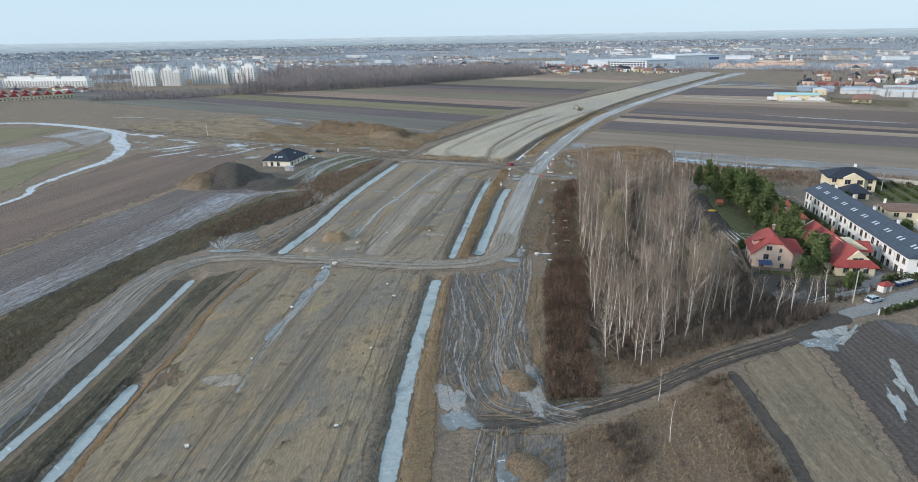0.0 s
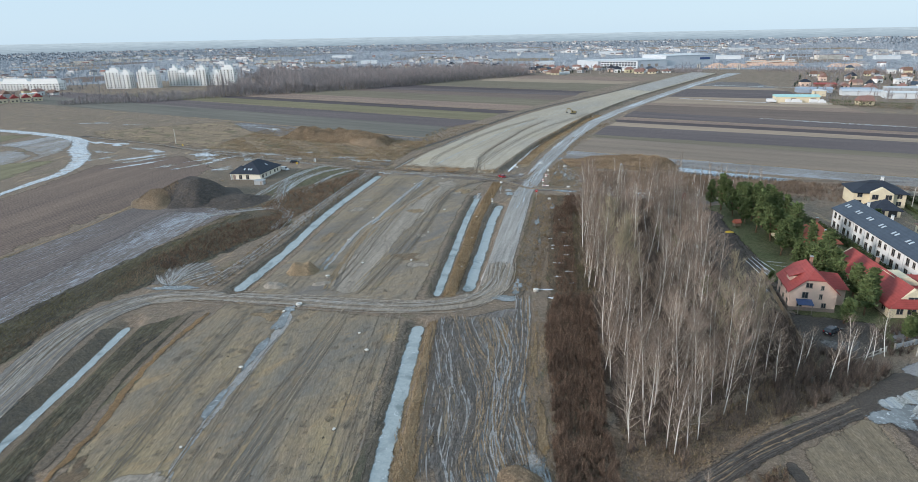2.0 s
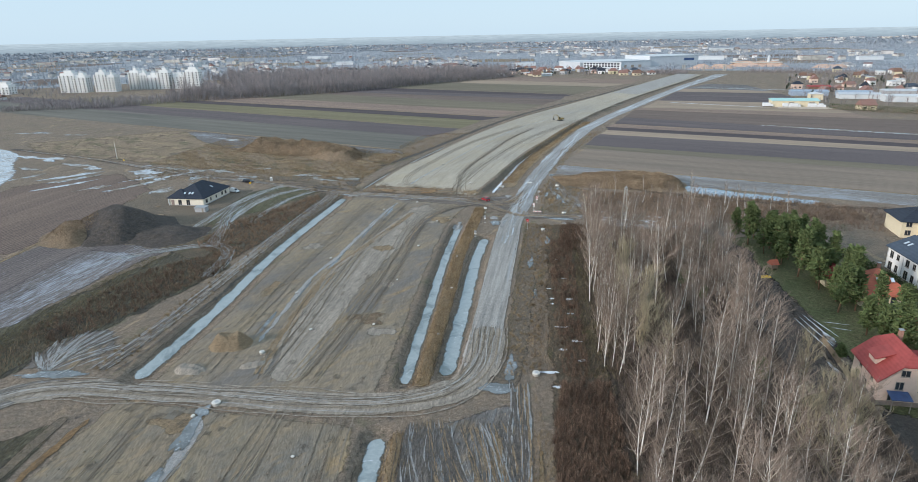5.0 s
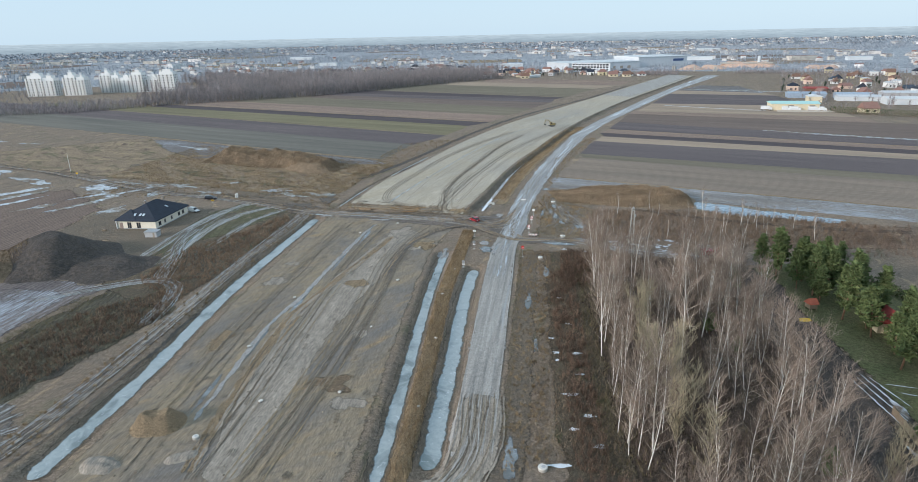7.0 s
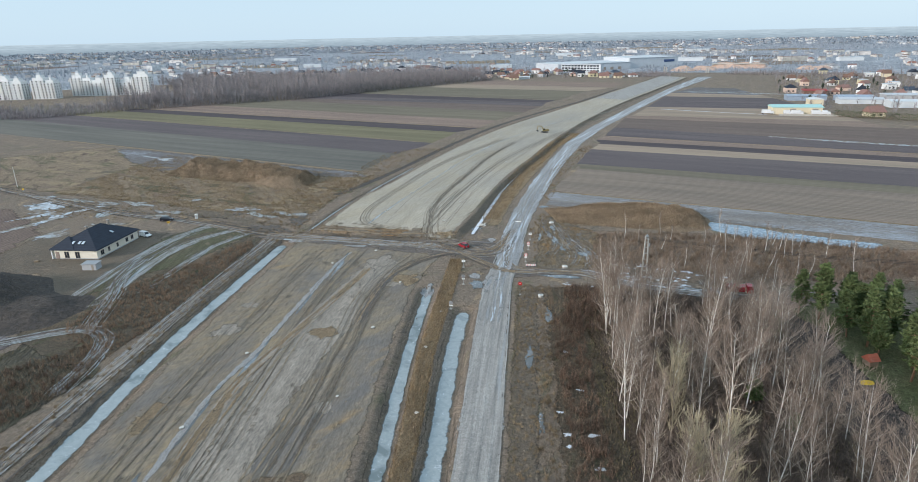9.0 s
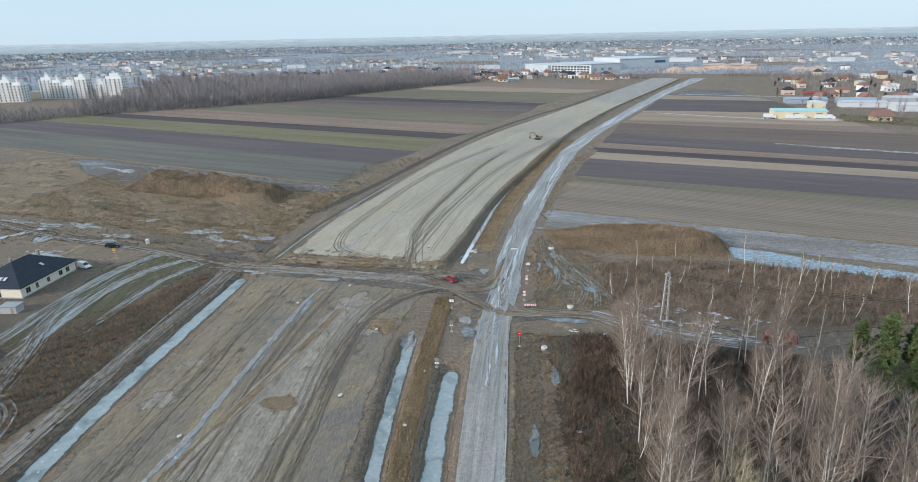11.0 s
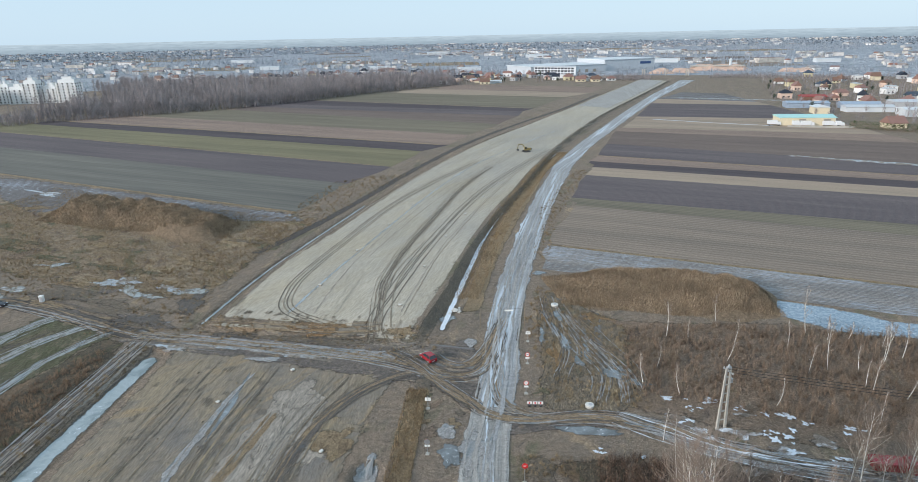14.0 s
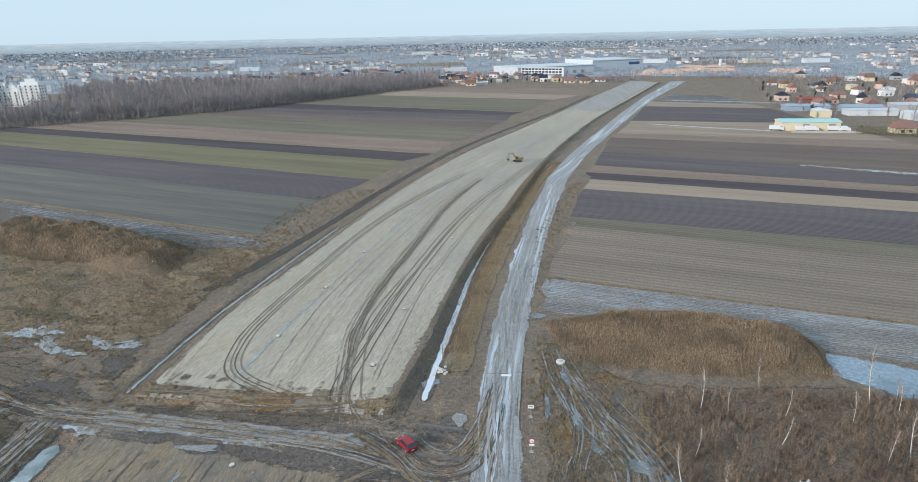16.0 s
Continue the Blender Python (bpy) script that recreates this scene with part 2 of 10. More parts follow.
def roofing(name, c, pitch=0.35, angle=0.0, rough=0.6):
    """Roof covering with courses that follow the height."""
    m, n, l, b = nodes_of(name)
    tc = n.new("ShaderNodeTexCoord")
    w = n.new("ShaderNodeTexWave")
    w.wave_type, w.bands_direction = "BANDS", "Z"
    w.inputs["Scale"].default_value = 0.314 / pitch * 0.9
    l.new(tc.outputs["Object"], w.inputs["Vector"])
    v = n_noise(n, l, n_map(n, l), 0.7, 5, 0.6)
    col = n_mix(n, l, n_ramp(n, l, v, 0.3, 0.7), tuple(0.82 * x for x in c), tuple(1.15 * x for x in c))
    col = n_mix(n, l, 0.18, col, n_mix(n, l, w.outputs[1], tuple(0.5 * x for x in c), c))
    l.new(col, b.inputs["Base Color"])
    b.inputs["Roughness"].default_value, b.inputs["Specular IOR Level"].default_value = rough, 0.25
    n_bump(n, l, w.outputs[1], 0.35, 0.04, b)
    return m


M = {}
M["meadow"] = earth("dead_meadow", (0.158, 0.127, 0.098), (0.13, 0.11, 0.09), (0.188, 0.149, 0.11), bump=0.6, spots=[((0.225, 0.175, 0.12), 0.10, 0.36), ((0.115, 0.105, 0.072), 0.08, 0.36), ((0.10, 0.085, 0.072), 0.2, 0.28)])
M["bed"] = earth("bed_sand", (0.178, 0.142, 0.095), (0.128, 0.112, 0.09), (0.19, 0.15, 0.098), angle=-11, streak=0.22, streak_width=1.4, speckle=0.28, drag=6.0, wet=0.06, patch=0.03, wetcol=(0.115, 0.112, 0.105), wetrough=0.5, bump=0.3, soft=0.10, spots=[((0.205, 0.165, 0.10), 0.05, 0.50), ((0.118, 0.112, 0.098), 0.04, 0.55), ((0.215, 0.155, 0.085), 0.12, 0.28), ((0.092, 0.082, 0.07), 0.30, 0.26)])
M["bed_north"] = earth("bed_sand_north", (0.178, 0.148, 0.107), (0.133, 0.118, 0.097), (0.197, 0.159, 0.11), angle=0, streak=0.22, streak_width=1.4, speckle=0.28, drag=6.0, wet=0.06, patch=0.03, wetcol=(0.115, 0.112, 0.105), wetrough=0.5, bump=0.3, soft=0.10, spots=[((0.20, 0.162, 0.105), 0.05, 0.46), ((0.118, 0.110, 0.10), 0.045, 0.55), ((0.205, 0.15, 0.085), 0.11, 0.26), ((0.098, 0.086, 0.075), 0.30, 0.25)])
M["gravel"] = earth("gravel", (0.215, 0.192, 0.162), (0.175, 0.16, 0.138), (0.25, 0.222, 0.185), angle=0, streak=0.26, streak_width=1.0, patch=0.1, speckle=0.45, drag=4.0)
M["embank"] = earth("levelled_sand", (0.30, 0.272, 0.22), (0.262, 0.244, 0.205), (0.318, 0.286, 0.228), angle=14, streak=0.12, streak_width=3.4, patch=0.022, bump=0.12, speckle=0.28, drag=6.0, soft=0.14, spots=[((0.225, 0.215, 0.19), 0.012, 0.5), ((0.265, 0.232, 0.17), 0.03, 0.35)])
M["mud"] = earth("wet_mud", (0.148, 0.138, 0.128), (0.112, 0.11, 0.108), (0.172, 0.15, 0.122), angle=5, streak=0.5, streak_width=0.7, wet=0.45, wetcol=(0.165, 0.18, 0.188), bump=0.8, wetrough=0.22, soft=0.07, speckle=0.6, drag=5.0, spots=[((0.205, 0.16, 0.105), 0.13, 0.46), ((0.092, 0.088, 0.084), 0.22, 0.42)])
M["mud_cross"] = earth("wet_mud_crossroad", (0.118, 0.103, 0.092), (0.092, 0.083, 0.077), (0.138, 0.116, 0.094), angle=100, streak=0.3, streak_width=1.2, wet=0.5, wetcol=(0.20, 0.205, 0.21), bump=0.8, wetrough=0.28, soft=0.07, spots=[((0.24, 0.20, 0.155), 0.10, 0.48), ((0.12, 0.102, 0.09), 0.18, 0.40), ((0.235, 0.175, 0.11), 0.3, 0.28)])
M["track"] = earth("tyre_mud", (0.068, 0.06, 0.053), (0.052, 0.048, 0.045), (0.09, 0.078, 0.065), bump=0.7, grain=2.0, wet=0.25, wetrough=0.25)
M["drytrack"] = earth("tyre_marks_in_sand", (0.205, 0.178, 0.138), (0.185, 0.16, 0.125), (0.23, 0.195, 0.15), bump=0.6, grain=2.0)
M["bank"] = earth("ditch_bank_soil", (0.13, 0.11, 0.086), (0.096, 0.086, 0.073), (0.172, 0.137, 0.098), bump=0.7, grain=1.5)
M["straw"] = earth("straw_bank", (0.235, 0.18, 0.115), (0.175, 0.14, 0.095), (0.275, 0.212, 0.135), bump=0.9, grain=2.0, spots=[((0.14, 0.105, 0.07), 0.3, 0.40), ((0.21, 0.14, 0.07), 0.2, 0.3)])
M["ice"] = ice("ditch_ice", (0.27, 0.318, 0.33), (0.365, 0.41, 0.42), clear=0.45, melt=(0.165, 0.205, 0.21))
M["patchyice"] = earth("patchy_ice", (0.16, 0.14, 0.115), (0.135, 0.122, 0.10), (0.19, 0.16, 0.125), wet=0.85, wetcol=(0.40, 0.445, 0.485), wetrough=0.25, bump=0.3)
M["patchysnow"] = earth("patchy_snow", (0.14, 0.115, 0.095), (0.115, 0.10, 0.085), (0.165, 0.135, 0.105), wet=0.78, wetcol=(0.68, 0.71, 0.75), wetrough=0.6, bump=0.3, grain=1.6)
M["puddle"] = ice("puddle_ice", (0.19, 0.21, 0.22), (0.24, 0.265, 0.28), rough=0.10, clear=0.75, melt=(0.13, 0.14, 0.142))
M["snow"] = ice("old_snow", (0.68, 0.72, 0.77), (0.58, 0.63, 0.68), rough=0.5, clear=0.0)
M["icyroad"] = earth("frozen_gravel_road", (0.235, 0.24, 0.24), (0.20, 0.205, 0.205), (0.27, 0.28, 0.285), angle=9, streak=0.3, streak_width=0.8, wet=0.62, wetcol=(0.54, 0.59, 0.64), wetrough=0.22, bump=0.2, speckle=0.35)
M["icyroad_far"] = earth("frozen_gravel_road_far", (0.235, 0.24, 0.24), (0.20, 0.205, 0.205), (0.27, 0.28, 0.285), angle=21, streak=0.3, streak_width=0.8, wet=0.62, wetcol=(0.54, 0.59, 0.64), wetrough=0.22, bump=0.2, speckle=0.35)
M["service"] = earth("service_gravel", (0.245, 0.24, 0.225), (0.215, 0.212, 0.20), (0.275, 0.265, 0.245), angle=2, streak=0.35, streak_width=0.8, wet=0.15, wetcol=(0.33, 0.355, 0.37), wetrough=0.3, bump=0.2, speckle=0.35)
M["asphalt"] = earth("worn_asphalt", (0.085, 0.083, 0.082), (0.07, 0.069, 0.068), (0.11, 0.105, 0.10), bump=0.15, angle=50, streak=0.15)
M["paleasphalt"] = earth("pale_asphalt", (0.165, 0.167, 0.17), (0.14, 0.142, 0.145), (0.19, 0.19, 0.19), bump=0.1, speckle=0.35)
M["blacksoil"] = earth("black_topsoil", (0.058, 0.053, 0.05), (0.046, 0.043, 0.042), (0.088, 0.074, 0.06), bump=0.8)
M["lawn"] = earth("winter_lawn", (0.075, 0.085, 0.04), (0.095, 0.09, 0.05), (0.06, 0.075, 0.032), bump=0.3)
M["scrubsoil"] = earth("scrub_floor", (0.175, 0.132, 0.098), (0.13, 0.106, 0.086), (0.21, 0.158, 0.112), spots=[((0.22, 0.175, 0.12), 0.12, 0.35), ((0.10, 0.08, 0.066), 0.2, 0.35)], bump=0.8, grain=1.5)
M["litter"] = earth("leaf_litter", (0.075, 0.058, 0.047), (0.053, 0.043, 0.038), (0.108, 0.082, 0.06), bump=0.8, grain=1.4, spots=[((0.19, 0.145, 0.095), 0.12, 0.3), ((0.065, 0.052, 0.045), 0.15, 0.35)])
M["greenish"] = earth("wet_meadow", (0.11, 0.098, 0.066), (0.085, 0.085, 0.054), (0.135, 0.112, 0.08), angle=-12, streak=0.3, streak_width=1.5, bump=0.6, grain=1.3, spots=[((0.15, 0.115, 0.08), 0.12, 0.4), ((0.07, 0.062, 0.05), 0.25, 0.35)])
M["rutdark"] = earth("dark_rut_bottom", (0.10, 0.09, 0.08), (0.08, 0.074, 0.068), (0.125, 0.108, 0.09), bump=0.7, grain=2.0, wet=0.3, wetcol=(0.09, 0.09, 0.09), wetrough=0.25)
M["rutpale"] = earth("pale_wet_rut", (0.235, 0.235, 0.23), (0.20, 0.205, 0.205), (0.26, 0.25, 0.235), bump=0.5, grain=2.0, wet=0.55, wetcol=(0.24, 0.265, 0.275), wetrough=0.16)
M["rutbrown"] = earth("pressed_brown_ridge", (0.225, 0.17, 0.11), (0.18, 0.14, 0.10), (0.26, 0.20, 0.13), bump=0.7, grain=2.0)
# darker sand: the shade inside pressed treads is put into its colour
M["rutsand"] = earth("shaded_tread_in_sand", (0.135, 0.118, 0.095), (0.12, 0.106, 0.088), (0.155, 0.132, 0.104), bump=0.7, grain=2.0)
M["bandice"] = earth("grey_band_ice", (0.24, 0.255, 0.25), (0.20, 0.215, 0.205), (0.28, 0.29, 0.285), angle=-12, streak=0.3, streak_width=0.7, wet=0.7, wetcol=(0.33, 0.37, 0.395), wetrough=0.2, bump=0.3, spots=[((0.13, 0.125, 0.075), 0.2, 0.3)])
M["freshgreen"] = earth("fresh_wet_grass", (0.07, 0.077, 0.042), (0.088, 0.086, 0.055), (0.11, 0.097, 0.068), angle=-12, streak=0.3, streak_width=1.0, bump=0.6, grain=1.4, spots=[((0.15, 0.125, 0.09), 0.15, 0.4)])
M["darkweed"] = earth("dark_weedy_soil", (0.095, 0.08, 0.058), (0.072, 0.066, 0.05), (0.12, 0.095, 0.07), bump=0.9, grain=1.4, spots=[((0.15, 0.11, 0.075), 0.12, 0.35), ((0.075, 0.08, 0.045), 0.1, 0.35)])
M["berm"] = earth("dark_grassy_berm", (0.078, 0.076, 0.052), (0.056, 0.054, 0.045), (0.105, 0.092, 0.064), angle=-13, streak=0.4, streak_width=0.8, bump=0.8, drag=4.0, spots=[((0.14, 0.11, 0.07), 0.15, 0.3), ((0.045, 0.042, 0.038), 0.12, 0.4)])
M["waste"] = earth("trodden_waste_soil", (0.15, 0.122, 0.088), (0.115, 0.10, 0.08), (0.178, 0.142, 0.096), angle=8, streak=0.35, streak_width=0.9, wet=0.3, wetcol=(0.13, 0.14, 0.145), wetrough=0.25, bump=0.8, drag=3.0, spots=[((0.20, 0.155, 0.095), 0.12, 0.45), ((0.085, 0.08, 0.055), 0.15, 0.36)])
M["clay"] = earth("raw_orange_clay", (0.235, 0.15, 0.075), (0.185, 0.125, 0.072), (0.27, 0.185, 0.105), bump=0.9, grain=2.0, spots=[((0.15, 0.11, 0.07), 0.3, 0.4)])
M["lane_wet"] = earth("damp_grey_gravel", (0.132, 0.126, 0.118), (0.108, 0.105, 0.10), (0.158, 0.148, 0.132), angle=-14, streak=0.34, streak_width=0.9, patch=0.08, speckle=0.5, drag=5.0, wet=0.2, wetcol=(0.21, 0.22, 0.225), wetrough=0.35)
M["trackice"] = earth("track_ice", (0.22, 0.22, 0.21), (0.19, 0.19, 0.18), (0.26, 0.26, 0.25), wet=1.1, wetcol=(0.52, 0.57, 0.62), wetrough=0.25, bump=0.3, speckle=0.5)

from mathutils.geometry import delaunay_2d_cdt

# ---- plan: lines on the ground, metres ----
EMB_L = [(-84, 303), (-83, 308), (-80, 342), (-73, 368), (-65, 408), (-51, 467), (-27, 541), (2, 608), (46, 713), (99, 844), (173, 1023)]
EMB_R = [(-36.5, 298), (-36, 302), (-32, 322), (-27, 354), (-19, 392), (-8, 433), (10, 503), (37, 587), (73, 683), (131, 820), (200, 985)]
# each ditch: its line, half the width of its bed, its depth, half the width of the water or ice
DITCHES = {
    "east_lower": ([(-19, 38), (-25, 68), (-27, 79), (-31, 105), (-35.7, 145)], 1.9, 0.9),
    "west_lower": ([(-69, 40), (-74, 60), (-76, 69), (-79.5, 86)], 1.6, 0.8),
    "west_track": ([(-82, 40), (-87, 65), (-89, 79), (-93, 98), (-96, 113), (-101, 136)], 1.3, 1.3),
    "west_upper": ([(-86.2, 157), (-87, 188), (-90, 230), (-90, 292)], 2.1, 0.8),
    "middle": ([(-35, 161), (-36.5, 188), (-38.5, 229), (-39, 258)], 1.5, 0.9),
    "service": ([(-28, 165), (-28.5, 193), (-29.5, 225), (-29, 247)], 2.0, 0.9),
    "embank_east": ([(-31.6, 303), (-29.6, 319), (-26.6, 341), (-22.4, 371), (-13.2, 414), (-0.8, 466), (13, 508)], 0.8, 0.05),
    "embank_west": ([(-86.5, 306), (-83.5, 335), (-78.5, 362), (-69, 408)], 0.42, 0.45),
}


def smooth_line(pts, step=2.0):
    """A soft curve through a few points, at even steps."""
    p = [Vector((a[0], a[1])) for a in pts]
    out = []
    for i in range(len(p) - 1):
        p0, p1, p2, p3 = p[max(i - 1, 0)], p[i], p[i + 1], p[min(i + 2, len(p) - 1)]
        k = max(2, int((p2 - p1).length / step))
        for j in range(k):
            t = j / k
            out.append(0.5 * ((2 * p1) + (p2 - p0) * t + (2 * p0 - 5 * p1 + 4 * p2 - p3) * t * t + (3 * p1 - p0 - 3 * p2 + p3) * t ** 3))
    out.append(p[-1])
    return out


def far_from(X, Y, line):
    """Distance of many places from a line."""
    d = np.full(X.shape, 1e9)
    for a, b in zip(line[:-1], line[1:]):
        ax, ay, bx, by = a[0], a[1], b[0], b[1]
        ux, uy = bx - ax, by - ay
        t = np.clip(((X - ax) * ux + (Y - ay) * uy) / (ux * ux + uy * uy + 1e-9), 0, 1)
        d = np.minimum(d, np.hypot(X - ax - t * ux, Y - ay - t * uy))
    return d


def inside(X, Y, poly):
    c = np.zeros(X.shape, bool)
    for (ax, ay), (bx, by) in zip(poly, poly[1:] + poly[:1]):
        if ay != by:
            c ^= ((ay > Y) != (by > Y)) & (X < (bx - ax) * (Y - ay) / (by - ay) + ax)
    return c


def ease(v):
    v = np.clip(v, 0, 1)
    return v * v * (3 - 2 * v)


EMB_LS, EMB_RS = smooth_line(EMB_L, 8), smooth_line(EMB_R, 8)
EMB_POLY = [(v.x, v.y) for v in EMB_LS] + [(v.x, v.y) for v in reversed(EMB_RS)]
DITCH_LINES = {k: smooth_line(v[0], 5) for k, v in DITCHES.items()}
EMB_H = 1.4


def terrain(X, Y):
    """Height of the ground at many places."""
    X, Y = np.asarray(X, float), np.asarray(Y, float)
    Z = np.zeros(X.shape)
    near = (X > -140) & (X < 320) & (Y > 285) & (Y < 1060)
    if near.any():
        x, y = X[near], Y[near]
        d = np.minimum(far_from(x, y, EMB_LS), far_from(x, y, EMB_RS))
        d = np.where(inside(x, y, EMB_POLY), -d, d)
        Z[near] += EMB_H * ease((1.5 - d) / 1.9) * ease((y - 297) / 9)
    for k, (pts, hw, dep) in DITCHES.items():
        line = DITCH_LINES[k]
        xs, ys = [p.x for p in line], [p.y for p in line]
        near = (X > min(xs) - 8) & (X < max(xs) + 8) & (Y > min(ys) - 8) & (Y < max(ys) + 8)
        if near.any():
            d = far_from(X[near], Y[near], line)
            run = 3.2 if k == "west_track" else 1.1
            Z[near] -= dep * ease((hw + run - d) / run)
    return Z


def height(x, y):
    return float(terrain(np.array([x]), np.array([y]))[0])


def mesh_ob(name, verts, faces, mat, smooth=True):
    me = bpy.data.meshes.new(name)
    me.from_pydata(verts, [], faces)
    if mat is not None:
        me.materials.append(mat)
    if smooth:
        me.polygons.foreach_set("use_smooth", [True] * len(me.polygons))
    me.update()
    return new(name, me)


def rim_of(me, values):
    """Marks how near each corner of a sheet lies to its rim."""
    at = me.attributes.new("rim", "FLOAT", "POINT")
    at.data.foreach_set("value", np.asarray(values, np.float32).reshape(-1))


def grid_ob(name, P, mat, rim=None):
    """A sheet from an array of places, rows by columns."""
    r, c = P.shape[:2]
    i = np.arange(r * c).reshape(r, c)
    f = np.stack([i[:-1, :-1], i[:-1, 1:], i[1:, 1:], i[1:, :-1]], -1).reshape(-1, 4)
    me = bpy.data.meshes.new(name)
    me.vertices.add(r * c)
    me.vertices.foreach_set("co", P.reshape(-1).astype(np.float32))
    me.loops.add(f.size)
    me.loops.foreach_set("vertex_index", f.reshape(-1).astype(np.int32))
    me.polygons.add(len(f))
    me.polygons.foreach_set("loop_start", np.arange(0, f.size, 4, dtype=np.int32))
    me.materials.append(mat)
    me.update(calc_edges=True)
    me.polygons.foreach_set("use_smooth", [True] * len(f))
    me.validate()
    if rim is not None:
        rim_of(me, rim)
    return new(name, me)


# ---- the ground, one sheet ----
def steps(*runs):
    out = []
    for a, b, s in runs:
        out += list(np.arange(a, b, s))
    return np.array(out + [runs[-1][1]])


gx = steps((-4800, -800, 400), (-800, -200, 40), (-200, -112, 4), (-112, 12, 0.8), (12, 60, 2), (60, 320, 4), (320, 800, 40), (800, 4800, 400))
gy = steps((-1200, 0, 100), (0, 36, 4), (36, 300, 1.2), (300, 520, 1.6), (520, 1060, 5), (1060, 1500, 40), (1500, 4800, 300))
GX, GY = np.meshgrid(gx, gy)
ground = grid_ob("ground", np.stack([GX, GY, terrain(GX, GY)], -1), M["meadow"])
tagged(ground, "flat winter farmland of brown dead grass and soil", "ground", kind="structure")


layer_no = 0


def layer():
    """A hair of height that keeps flush pieces apart."""
    global layer_no
    layer_no += 1
    return 0.0011 * (layer_no % 45)


def jig(x, y, k, amp):
    return amp * noise.noise(Vector((x * k, y * k, 3.7))) + 0.5 * amp * noise.noise(Vector((x * k * 3.1, y * k * 3.1, 9.2)))


def ribbon(name, pts, half, mat, lift, label="", category="", rag=0.3, across=4, step=1.5, level=None, kind="structure", ends=True, wob=0.35, soft=True):
    """A band of ground along a line. half: half its width, or one value for each point. level: a fixed height for water, else it lies on the ground."""
    line = smooth_line(pts, step)
    n = len(line)
    hw = half if isinstance(half, (list, tuple)) else [half] * len(pts)
    rows = []
    cum = [0.0]
    for a, b in zip(line[:-1], line[1:]):
        cum.append(cum[-1] + (b - a).length)
    knots = [0.0]
    for a, b in zip(pts[:-1], pts[1:]):
        knots.append(knots[-1] + math.hypot(b[0] - a[0], b[1] - a[1]))
    for i, p in enumerate(line):
        d = (line[min(i + 1, n - 1)] - line[max(i - 1, 0)]).normalized()
        nx, ny = d.y, -d.x
        s = cum[i] / cum[-1] * knots[-1]
        w = float(np.interp(s, knots, hw))
        if ends:
            w *= min(1.0, 0.25 + min(cum[i], cum[-1] - cum[i]) / max(2.0, w * 0.8))
        a = -w + jig(p.x + 31, p.y, wob, rag)
        b = w + jig(p.x - 57, p.y + 11, wob, rag)
        rows.append([(p.x + nx * (a + (b - a) * j / across), p.y + ny * (a + (b - a) * j / across)) for j in range(across + 1)])
    R = np.array(rows)
    lift += layer()
    Z = terrain(R[..., 0], R[..., 1]) + lift if level is None else np.full(R.shape[:2], level)
    rim = np.zeros(R.shape[:2])
    if soft:
        rim[:, 0] = rim[:, -1] = 1
        if ends:
            rim[0] = rim[-1] = 1
    ob = grid_ob(name, np.dstack([R, Z]), mat, rim)
    # the band may run either way, so turn its faces up
    me = ob.data
    if len(me.polygons) and me.polygons[len(me.polygons) // 2].normal.z < 0:
        me.flip_normals()
    return tagged(ob, label, category or name.replace("_", " "), kind=kind)


def loft(name, left, right, mat, lift, label="", category="", across=30, step=3.0, rag=0.0):
    """A sheet between two lines, lying on the ground."""
    a, b = smooth_line(left, step), smooth_line(right, step)
    n = max(len(a), len(b))
    def at(line, t):
        f = t * (len(line) - 1)
        i = min(int(f), len(line) - 2)
        return line[i].lerp(line[i + 1], f - i)
    rows = []
    for i in range(n):
        p, q = at(a, i / (n - 1)), at(b, i / (n - 1))
        p = p + Vector((jig(p.x, p.y, 0.3, rag), 0))
        q = q + Vector((jig(q.x, q.y + 40, 0.3, rag), 0))
        rows.append([tuple(p.lerp(q, j / across)) for j in range(across + 1)])
    R = np.array(rows)
    lift += layer()
    rim = np.zeros(R.shape[:2])
    rim[:, 0] = rim[:, -1] = rim[0] = rim[-1] = 1
    ob = grid_ob(name, np.dstack([R, terrain(R[..., 0], R[..., 1]) + lift]), mat, rim)
    me = ob.data
    if me.polygons[len(me.polygons) // 2].normal.z < 0:
        me.flip_normals()
    return tagged(ob, label, category or name.replace("_", " "), kind="structure")


